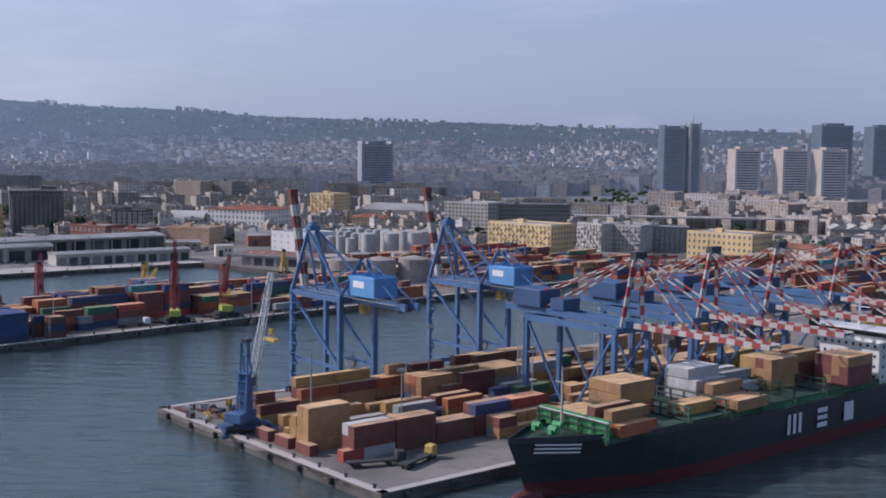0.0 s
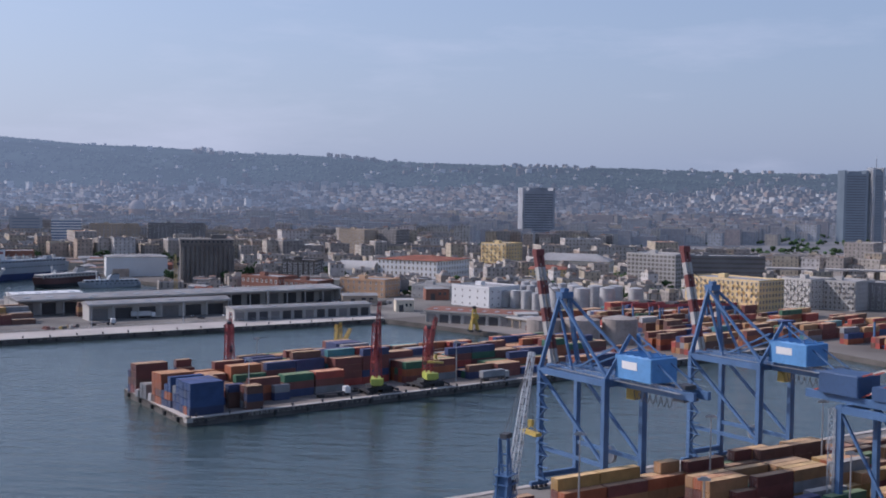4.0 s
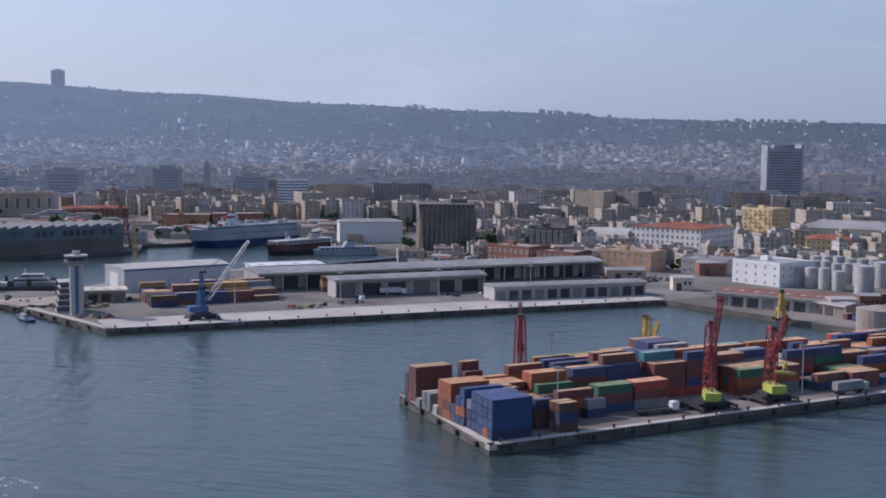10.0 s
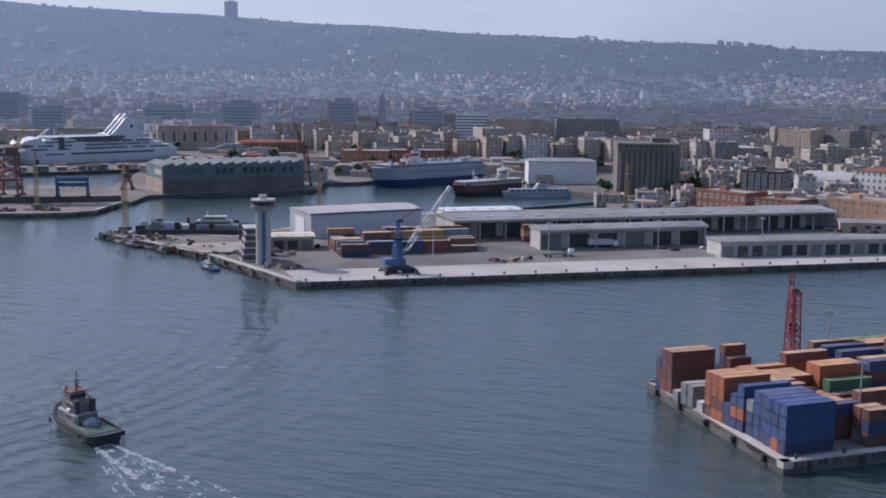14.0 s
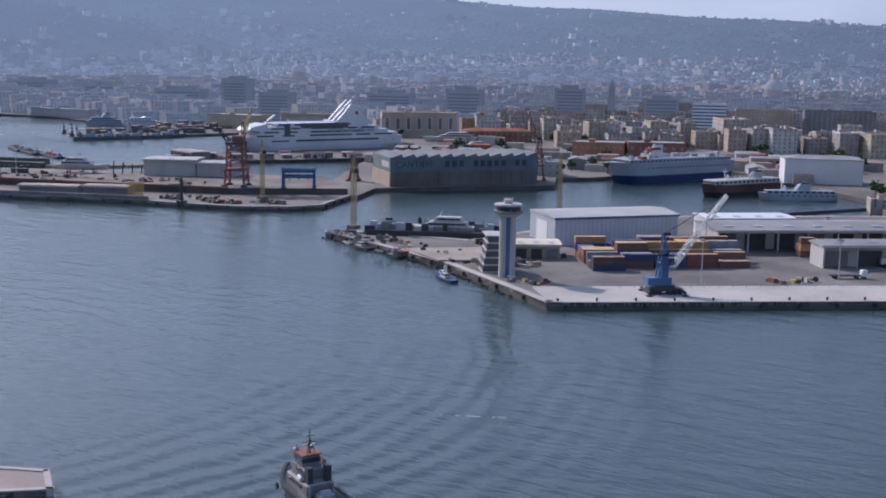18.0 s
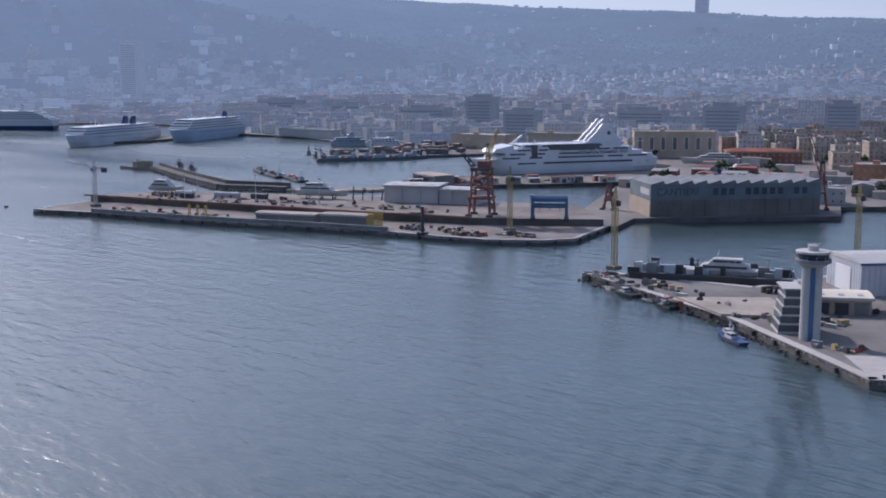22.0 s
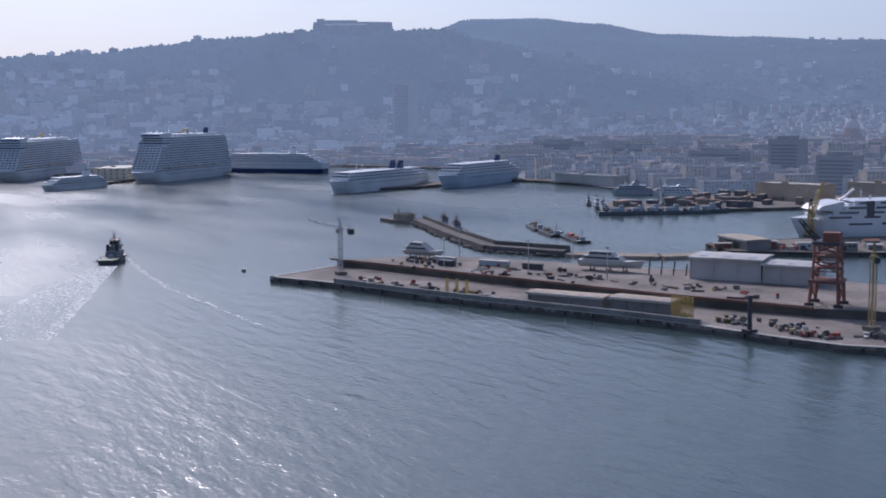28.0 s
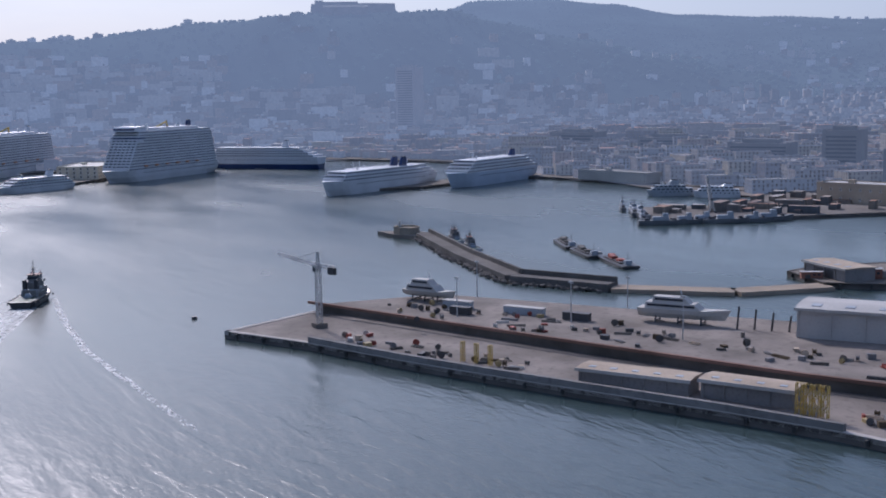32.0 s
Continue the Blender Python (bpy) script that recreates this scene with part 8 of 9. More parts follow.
# ---- trees ----
ICO = [(0, 0, 1), (0.894, 0, 0.447), (0.276, 0.851, 0.447), (-0.724, 0.526, 0.447), (-0.724, -0.526, 0.447), (0.276, -0.851, 0.447), (0.724, 0.526, -0.447), (-0.276, 0.851, -0.447), (-0.894, 0, -0.447), (-0.276, -0.851, -0.447), (0.724, -0.526, -0.447), (0, 0, -1)]
ICOF = [(0, 1, 2), (0, 2, 3), (0, 3, 4), (0, 4, 5), (0, 5, 1), (1, 6, 2), (2, 7, 3), (3, 8, 4), (4, 9, 5), (5, 10, 1), (6, 7, 2), (7, 8, 3), (8, 9, 4), (9, 10, 5), (10, 6, 1), (11, 7, 6), (11, 8, 7), (11, 9, 8), (11, 10, 9), (11, 6, 10)]


def clump(mb, x, y, z, r, flat=0.75):
    mb.add([(x + a * r * rc.uniform(0.7, 1.25), y + b * r * rc.uniform(0.7, 1.25), z + c * r * flat * rc.uniform(0.7, 1.25)) for a, b, c in ICO], ICOF)


woods = Mesh()
for i in range(30000):
    a, rr = rc.uniform(-46, 100), math.sqrt(rc.uniform(1900 ** 2, 3750 ** 2))
    x, y = CX - math.sin(radians(a)) * rr, CY + math.cos(radians(a)) * rr
    z = land(x, y)
    if z < 30 or rc.random() > 0.12 + 0.9 * step((z - 55) / 70):
        continue
    clump(woods, x, y, z + (1.0 if rr < 3200 else -1.2), rc.uniform(3, 7) if z < 170 else rc.uniform(2.5, 4.5))
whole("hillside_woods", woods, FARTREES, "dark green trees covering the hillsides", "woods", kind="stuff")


def tree(x, y, h, label="dark green broad-leaved harbour tree"):
    z = ground_z(x, y)
    root = thing("tree", (x, y, z, rc.uniform(0, 360)), label, "tree", "harbour trees")
    t = Mesh().tube((0, 0, -0.5), (0.2, 0, h * 0.45), 0.4, 7, 0, 0.22)
    for k in range(4):
        b = k * 1.6
        t.tube((0.1, 0, h * 0.35), (math.cos(b) * h * 0.2, math.sin(b) * h * 0.2, h * 0.62), 0.18, 5, 0, 0.07)
    part("trunk", t, BARK, root)
    cr = Mesh()
    for k in range(46):
        b, e = rc.uniform(0, 6.3), rc.uniform(0, 1)
        q = math.sqrt(rc.random()) * h * 0.36
        clump(cr, math.cos(b) * q, math.sin(b) * q, h * (0.45 + 0.5 * e * (1 - q / (h * 0.6))), rc.uniform(0.05, 0.1) * h, 0.8)
    part("crown", cr, LEAF, root)


for i in range(16):
    tree(-560 + i * 9 + rc.uniform(-4, 4), 1240 + i * 4 + rc.uniform(-12, 12), rc.uniform(10, 16))
for x, y in ((-350, 922), (-343, 918), (-300, 980), (-290, 1100), (-270, 1110), (-250, 1090), (-230, 1110), (-210, 1080), (-690, 1150), (-670, 1165), (-650, 1150), (-640, 1180)):
    tree(x + rc.uniform(-3, 3), y, rc.uniform(8, 14))

# greenery between the near houses and along the rail yard
green = Mesh()
for i in range(900):
    a, rr = rc.uniform(-40, 50), rc.uniform(1030, 1700)
    x, y = CX - math.sin(radians(a)) * rr, CY + math.cos(radians(a)) * rr
    if rr < ramp(a, SHORE) + 20 or noise.noise((x * 0.006, y * 0.006, 4.0)) < (0.1 if a > -4 else -0.15):
        continue
    for k in range(5):
        clump(green, x + rc.uniform(-6, 6), y + rc.uniform(-6, 6), ground_z(x, y) + rc.uniform(2, 8 if a > -4 else 5), rc.uniform(1.5, 3.6))
for x, y in belt_trees:
    for k in range(7):
        clump(green, x + rc.uniform(-5, 5), y + rc.uniform(-5, 5), ground_z(x, y) + rc.uniform(1.5, 6.5), rc.uniform(1.2, 2.8))
whole("street_trees", green, LEAF, "dark green trees between the town houses and along the rail yard", "trees", kind="stuff")

# ---- breakwater, jetties, barges ----
bw = thing("breakwater", (0, 0, 0, 0), "dark stone breakwater with a parapet wall", "breakwater")
m = Mesh()
for (x0, y0), (x1, y1) in zip(BW[1:], BW[2:]):
    d = Vector((x1 - x0, y1 - y0)).normalized()
    o = Vector((-d.y, d.x))
    m.prism([(x0 - o.x * 5, y0 - o.y * 5), (x1 - o.x * 5, y1 - o.y * 5), (x1 + o.x * 5, y1 + o.y * 5), (x0 + o.x * 5, y0 + o.y * 5)], -3, 3.4)
MOLESTONE = surf("dark mole stone", (0.13, 0.12, 0.11), 0.9, big=0.05, small=0.6, vary=0.25, stain=0.5)
part("mole", m, MOLESTONE, bw)
m = Mesh()
for (x0, y0), (x1, y1) in zip(BW[1:], BW[2:]):
    d = Vector((x1 - x0, y1 - y0)).normalized()
    o = Vector((-d.y, d.x)) * 3.9
    m.beam((x0 + o.x, y0 + o.y, 4.4), (x1 + o.x, y1 + o.y, 4.4), 1.4, 2.4)
part("parapet_wall", m, DARKWALL, bw, "dark parapet wall")
m = Mesh().prism([(-1112, 748), (-1100, 770), (-1073, 768), (-1075, 755), (-1092, 748)], -3, 2.2)
part("head", m, CONCRETE, bw)
TANSTONE = surf("tan masonry", (0.27, 0.23, 0.18), 0.9, vary=0.25, stain=0.5)
part("head_bastion", Mesh().loft([[(-1092 + q * 9.5 * math.cos(a), 758 + q * 7.5 * math.sin(a), z) for a in [math.pi * (i + 0.5) / 4 for i in range(8)]] for z, q in ((1.5, 1.08), (5.6, 1.0), (5.6, 1.05), (6.4, 1.05), (6.4, 0.93), (5.4, 0.93))]), TANSTONE, bw, "low tan bastion with a parapet")
part("beacon", Mesh().tube((-1099, 757, 5.4), (-1099, 757, 9.5), 0.7, 8, 0, 0.5), OFFWHITE, bw)
rc = random.Random(5)
rocks = Mesh()
for i in range(420):
    k = rc.randrange(1, 4)
    f = rc.random()
    x, y = BW[k][0] + (BW[k + 1][0] - BW[k][0]) * f, BW[k][1] + (BW[k + 1][1] - BW[k][1]) * f
    clump(rocks, x + rc.uniform(-7, 7), y - rc.uniform(5, 8), rc.uniform(-0.4, 1.0), rc.uniform(0.7, 1.6), 0.7)
whole("armour_rocks", rocks, DARKWALL, "dark boulders along the breakwater's foot", "rocks", kind="stuff")
JET = [(-862, 736), (-824, 772), (-811, 814)]
m = Mesh()
for (x0, y0), (x1, y1) in zip(JET, JET[1:]):
    d = Vector((x1 - x0, y1 - y0)).normalized()
    o = Vector((-d.y, d.x)) * 6
    m.prism([(x0 - o.x, y0 - o.y), (x1 - o.x, y1 - o.y), (x1 + o.x, y1 + o.y), (x0 + o.x, y0 + o.y)], -3, 1.8)
whole("low_jetty", m, surf("tan jetty paving", (0.32, 0.26, 0.2), 0.9, vary=0.2), "low tan jetty linking breakwater and shipyard", "jetty", kind="structure")
for x, y, a in ((-1052, 769, 165), (-1015, 757, 165)):
    tug((x, y, 0, a), "small grey naval tug behind the breakwater", 0.75, GREYSHIP)
for x, y, a, L, lab in ((-1000, 812, 155, 40, "dark flat barge on moorings"), (-962, 797, 160, 38, "dark flat barge lashed to others"), (-925, 789, 160, 42, "long low dark barge")):
    b = thing("barge", (x, y, 0, a), lab, "barge", "moored barges")
    part("hull", slab(Mesh(), hull_rings(L, 10, -1, 1.6, 0.3, 0.12, 0.03, 0.92, 0.95, 8), 0, 1), HULLBLACK, b)
    part("coaming", Mesh().box(0, 0, 1.5, L * 0.6, 6, 0.9), DARKSTEEL, b)
    part("deckhouse", Mesh().box(-L * 0.38, 0, 1.6, 3, 3.4, 2.2), GREYSHIP, b)
    part("mast", Mesh().beam((-L * 0.38, 0, 3.6), (-L * 0.38, 0, 8.5), 0.25).beam((-L * 0.38, -1.2, 7), (-L * 0.38, 1.2, 7), 0.15), DARKSTEEL, b)
    part("deck_crates", Mesh().box(L * 0.1, 1, 2.4, 7, 3, 1.3).box(L * 0.28, -1, 1.6, 4, 3, 1.9).box(-L * 0.15, 0.5, 2.4, 4, 4, 0.9), RUST_RED if L > 41 else DARKWALL, b)
yacht((-940, 795), (-965, 800), 0, 6, "grey workboat among the barges", "workboat", False, GREYSHIP, True)
# naval quay: grey craft rafted along the edge, dark sheds and stores behind them
NAVALGREY = surf("dark naval grey", (0.13, 0.14, 0.15), 0.6, vary=0.2, stain=0.3)


def navy_craft(x, y, ang, L, label):
    root = thing("naval_craft", (x, y, 0, ang), label, "boat", "naval craft")
    B = L * 0.17
    part("hull", slab(Mesh(), hull_rings(L, B, -0.8, L * 0.07 + 0.8, 0.8, 0.4, 0.05, 0.75, 0.9, 10), 0, 1), NAVALGREY, root)
    zd = L * 0.07 + 0.8
    part("deckhouse", bevel_box(-L * 0.04, 0, zd, L * 0.34, B * 0.62, 2.4, 0.2), GREYSHIP, root)
    part("wheelhouse", bevel_box(L * 0.06, 0, zd + 2.4, L * 0.12, B * 0.5, 2.2, 0.2), GREYSHIP, root)
    part("mast", Mesh().beam((-L * 0.02, 0, zd + 2.4), (-L * 0.03, 0, zd + 9), 0.3).beam((-L * 0.02, -1.4, zd + 6.6), (-L * 0.02, 1.4, zd + 6.6), 0.2), DARKSTEEL, root)
    part("deck_gear", Mesh().box(-L * 0.32, 0, zd, L * 0.1, B * 0.5, 1.4).box(L * 0.26, 0, zd, L * 0.05, B * 0.4, 1.5), DARKSTEEL, root)


for i in range(11):
    f = i / 10
    x, y = (-1138 + 80 * f / 0.5, 968 - 44 * f / 0.5) if f < 0.5 else (-1047 + 32 * (f - 0.5) / 0.5, 926 + 66 * (f - 0.5) / 0.5)
    navy_craft(x + rc.uniform(-3, 3), y - 4 + rc.uniform(-3, 3), (150 if f < 0.5 else 66) + rc.uniform(-8, 8), rc.uniform(22, 38), "dark grey naval craft rafted at the quay")
naval_sheds = Mesh()
for i in range(70):
    x, y = rc.uniform(-1130, -985), rc.uniform(940, 1120)
    if inside(x, y, MAINLAND) and inside(x + 8, y - 12, MAINLAND) and inside(x - 12, y - 4, MAINLAND):
        naval_sheds.box(x, y, 2.4, rc.uniform(6, 22), rc.uniform(4, 9), rc.uniform(2, 6.5), 28 + rc.choice((0, 90)), 0, 1)
whole("naval_stores", naval_sheds, [palette_surf("naval store walls", [(0.16, 0.15, 0.14), (0.22, 0.19, 0.16), (0.12, 0.12, 0.12), (0.3, 0.28, 0.26), (0.1, 0.11, 0.12)]), CITYROOF], "dark stores, sheds and stacked gear on the naval quay", "sheds", kind="stuff")
derrick((-1066, 985, 2.5, 150), "pale slanting dockside crane on the naval quay", 8, 2.0, OFFWHITE, (16, 0, 24))
building((-1075, 1098), (-1015, 1112), 26, 14, "flat-roofed tan terminal shed", TAN, OFFWHITE, 2, 8, 4, sides=(0, 3))
building((-985, 1110), (-930, 1130), 26, 18, "tan harbour building behind the naval quay", TAN, ROOFGREY, 4, 10, 5, sides=(0, 3))
building((-1380, 1105), (-1290, 1115), 20, 9, "low pale quay terminal", OFFWHITE, ROOFGREY, 2, 18, 4, sides=(0, 3))
building((-1745, 690), (-1722, 728), 90, 13, "cream cruise terminal between the ships", CREAM, OFFWHITE, 3, 6, 14, (1.8, 2.6), sides=(0, 1, 3))
quay("terminal_pier", [(-1650, 648), (-1655, 670), (-1745, 752), (-1830, 862), (-1880, 800), (-1700, 640)], CONCRETE, CONCRETE, "concrete cruise pier between the ships", skip=())
quay("ferry_finger", [(-1424, 900), (-1408, 900), (-1400, 940), (-1470, 1096), (-1500, 1096)], CONCRETE, CONCRETE, "short concrete ferry landing", skip=())

# ---- near pier corner that slides past under the camera ----
quay("outer_mole", [(-352, 352), (-370, 343), (-420, 318), (-520, 260), (-505, 236), (-400, 290), (-343, 346)], surf("pinkish paving", (0.36, 0.29, 0.25), 0.9, vary=0.15), PALE_CONC, "outer mole with pale paving", z=2.6, cope=1.2)
lamp = thing("harbour_light", (-367, 346.5, 2.6, 0), "small red harbour light on the mole", "beacon")
part("column", Mesh().tube((0, 0, 0), (0, 0, 3.6), 0.5, 10, 0, 0.35), RED, lamp)
part("lantern", Mesh().tube((0, 0, 3.6), (0, 0, 4.6), 0.4, 10), GLASS, lamp)
part("cap", Mesh().tube((0, 0, 4.6), (0, 0, 5.0), 0.5, 10, 0, 0.1), RED, lamp)
part("hut", Mesh().box(1.6, 0.4, 0, 1.6, 1.4, 1.8), RUST_RED, lamp)

# ---- tugs and their wakes ----
tug((-306, 375, 0, 155), "black harbour tug with grimy white superstructure and dull red-brown roof", 0.88)
tug((-985, 514, 0, 152), "dark tug under way trailing a white wake", 1.2)


def foam(mb, x, y, ang, length, w0, w1, n, seed, fade=0.8, big=1.0):
    """Broken patches of foam spreading astern."""
    rf = random.Random(seed)
    c, s = math.cos(radians(ang)), math.sin(radians(ang))
    for i in range(n):
        f = rf.random() ** 1.3
        if rf.random() < f * fade:
            continue
        edge = rf.random() < 0.45          # thicker along both rims of the wash
        u, v = f * length, (w0 + (w1 - w0) * f) * (rf.choice((-1, 1)) * rf.uniform(0.72, 1) if edge else rf.uniform(-1, 1))
        if noise.noise((u * 0.22, v * 0.5, seed)) < (-0.12 + 0.3 * f - 0.25 * edge if big < 1.5 else -0.3 + 0.3 * f - 0.2 * edge):
            continue
        r = rf.uniform(0.06, 0.26) * (1 + f) * big
        k = rf.randint(5, 7)
        a0 = rf.uniform(0, 6)
        pts = []
        for j in range(k):
            a = a0 + 2 * math.pi * j / k
            q = r * rf.uniform(0.5, 1.2)
            du, dv_ = u + q * 1.8 * math.cos(a), v + q * 0.7 * math.sin(a)
            pts.append((x + du * c - dv_ * s, y + du * s + dv_ * c, 0.03 + 0.004 * (i % 5)))
        mb.add(pts, [tuple(range(k))])


m = Mesh()
foam(m, -294, 368, -25, 46, 2.0, 7.5, 4200, 1)
foam(m, -294, 366, -40, 40, 0.6, 2.0, 400, 2)
whole("tug_wake", m, FOAM, "white churned wake behind the near tug", "wake", kind="stuff")
m = Mesh()
foam(m, -972, 508, -26, 215, 5.0, 22, 14000, 4, 0.7, 1.8)
foam(m, -972, 508, -26, 70, 3.0, 9, 4500, 14, 0.4, 1.8)
ARM = [(-990, 524), (-930, 515), (-870, 509), (-810, 509), (-752, 509)]
for i, (a, b) in enumerate(zip(ARM, ARM[1:])):
    foam(m, a[0], a[1], math.degrees(math.atan2(b[1] - a[1], b[0] - a[0])), math.hypot(b[0] - a[0], b[1] - a[1]), 0.9, 1.1, (1500, 1100, 600, 240)[i], 40 + i, 0.1, 1.8)
foam(m, -996, 511, -58, 90, 0.5, 1.2, 1000, 6, 0.5, 1.8)
whole("tug_wake", m, FOAM, "long white wake behind the far tug", "wake", kind="stuff")
m = Mesh()
foam(m, -318, 432, 30, 15, 0.15, 0.25, 220, 9, 0.5)
whole("wave_crest", m, FOAM, "thin broken foam line of a bow wave", "wake", kind="stuff")
# the long low ripple left by the far tug
rip = Mesh()
WAKE = [(-905, 511), (-850, 506), (-790, 505), (-728, 507), (-690, 516), (-640, 524), (-590, 534), (-545, 553)]
for k, (off_, top_) in enumerate(((0, 0.1), (-6, 0.07), (-13, 0.05))):
    ring = []
    for (x0, y0), (x1, y1) in zip(WAKE, WAKE[1:]):
        d = Vector((x1 - x0, y1 - y0)).normalized()
        o = Vector((-d.y, d.x))
        for i in range(14):
            x, y = x0 + (x1 - x0) * i / 14, y0 + (y1 - y0) * i / 14
            w = off_ + 1.6 * noise.noise((x * 0.03, k * 7.0, 0)) + (x + 905) * 0.012 * -k
            h = top_ * (0.62 + 0.38 * noise.noise((x * 0.03, k * 3.0, 4))) * step((x + 905) / 90)
            ring.append([(x + o.x * (w - 2.4), y + o.y * (w - 2.4), -0.08), (x + o.x * (w - 0.7), y + o.y * (w - 0.7), h), (x + o.x * (w + 0.7), y + o.y * (w + 0.7), h), (x + o.x * (w + 2.4), y + o.y * (w + 2.4), -0.08)])
    rip.loft(ring, 0, False, False)
whole("old_wake", rip, WATER, "low broken ripple of a tug's old wake", "waves", kind="stuff")
for x, y, lab in ((-413, 572, "small white pilot boat with dark hull"), (-409.5, 568, "second small pilot boat alongside")):
    yacht((x + 6.5, y - 3.5), (x - 6.5, y + 3.5), 0, 3.8, lab, "pilot_boat", False, HULLNAVY, True)
buoy = thing("mooring_buoy", (-905, 560, 0, 0), "small dark mooring buoy", "buoy")
part("float", Mesh().tube((0, 0, -0.4), (0, 0, 1.0), 1.3, 10, 0, 1.0), DARKSTEEL, buoy)

# ---- floating dock by the pier's tip ----
fd = thing("floating_dock", (-468, 646, 0, 28), "dark floating dock packed with vessels", "dock")
part("pontoon", Mesh().box(0, 0, -1, 62, 22, 3.4), HULLBLACK, fd)
for y in (-10, 10):
    part("side_wall", Mesh().box(0, y, 2.4, 60, 2.2, 2.4), GREYSHIP if y > 0 else HULLBLACK, fd)
for i in range(5):
    part("keel_block", Mesh().box(-22 + i * 11, 0, 2.4, 3, 8, 1.2), DARKSTEEL, fd)
for k, (x, y, L) in enumerate(((-500, 625, 20), (-478, 612, 18), (-455, 604, 16))):
    yacht((x + L * 0.4, y - 10), (x - L * 0.4, y - 4), 0, 4.6, "dark workboat moored at the pier's edge", "workboat", False, HULLBLACK, True)


# ---- yard clutter, lamps, vehicles ----
def lamp_mast(x, y, h, z=2.5):
    root = thing("light_mast", (x, y, z, 0), "tall grey floodlight mast", "lamp", "floodlight masts")
    part("pole", Mesh().tube((0, 0, 0), (0, 0, h), 0.28, 8, 0, 0.14), STEEL, root)
    part("lamp_head", Mesh().box(0, 0, h, 2.6, 0.5, 0.5).box(0, 0, h + 0.5, 1.4, 0.4, 0.3), STEEL, root)


for s, w in ((24, 40), (64, 40), (104, 40), (150, 40), (30, 71), (75, 71)):
    lamp_mast(*pier1(s, w), 22 if w < 50 else 18)
for s, n in ((60, 27), (110, 27), (160, 27), (210, 27), (85, 100)):
    lamp_mast(*tow(s, n), 16)
for x, y in ((-822, 632), (-790, 660), (-745, 672), (-853, 660), (-804, 697)):
    lamp_mast(x, y, 14, 6.0 if inside(x, y, S2) else 2.5)
for e, n in ((30, 14), (120, 12), (60, 63)):
    lamp_mast(*isle(e, n), 15)


def truck(x, y, ang, cab, load, z=2.5, label="yard tractor with flat trailer"):
    root = thing("truck", (x, y, z, ang), label, "truck", "yard trucks")
    c_ = part("cab", bevel_box(5.4, 0, 0.9, 2.4, 2.4, 2.4), cab, root)
    part("windscreen", Mesh().box(6.62, 0, 2.1, 0.06, 2.1, 0.9), GLASS, c_)
    part("trailer", Mesh().box(-1.6, 0, 1.1, 11.5, 2.4, 0.4), DARKSTEEL, root)
    for xx in (5.4, -4.5, -5.8, 2.6):
        for yy in (-1.0, 1.0):
            part("wheel", Mesh().tube((xx, yy - 0.2, 0.5), (xx, yy + 0.2, 0.5), 0.5, 8), RUBBER, root)
    if load:
        part("load", Mesh().box(-1.6, 0, 1.5, 11.2, 2.4, 2.5), load, root)


truck(*pier1(13, 84), 20, DARKSTEEL, None)
truck(*pier1(22, 88), 60, YELLOW, None, label="yellow-cabbed yard tractor with empty trailer")
truck(*pier1(18, 24), 50, WHITE, BOXPAINT["maroon"], label="white truck carrying a maroon container")
truck(*tow(120, 40), 40, WHITE, None, label="white truck on the pale quay")
truck(*tow(150, 62), 30, WHITE, BOXPAINT["white"], label="white truck with white trailer")
truck(*isle(62, 10), 40, WHITE, None, label="white truck on the narrow pier")
truck(*isle(135, 6), 44, OFFWHITE, BOXPAINT["grey"], label="truck with a grey box at the quay")


def car(x, y, ang, paint, z):
    root = thing("car", (x, y, z, ang), "small parked car seen from far above", "car", "parked cars")
    part("body", Mesh().loft([[(a, -0.85, 0.3), (a, -0.85, h), (a, 0.85, h), (a, 0.85, 0.3)] for a, h in ((-2.1, 0.8), (-1.9, 0.95), (1.9, 0.85), (2.1, 0.6))]), paint, root)
    part("cabin", Mesh().loft([[(-1.6, -0.75, 0.9), (1.0, -0.75, 0.9), (1.0, 0.75, 0.9), (-1.6, 0.75, 0.9)], [(-1.1, -0.6, 1.45), (0.3, -0.6, 1.45), (0.3, 0.6, 1.45), (-1.1, 0.6, 1.45)]]), GLASS, root)
    for a in (-1.3, 1.3):
        for b in (-0.8, 0.8):
            part("wheel", Mesh().tube((a, b - 0.1, 0.32), (a, b + 0.1, 0.32), 0.32, 8), RUBBER, root)


for i in range(26):
    f = rc.random()
    car(-260 + 90 * f + rc.uniform(-6, 6), 838 - 40 * f + rc.uniform(-8, 8), rc.uniform(0, 360), rc.choice((WHITE, DARKSTEEL, GREYSHIP, RED, NAVY)), 2.5)
for i in range(10):
    x, y = tow(rc.uniform(170, 240), rc.uniform(44, 60))
    car(x, y, rc.uniform(0, 180), rc.choice((WHITE, DARKSTEEL, GREYSHIP)), 2.5)


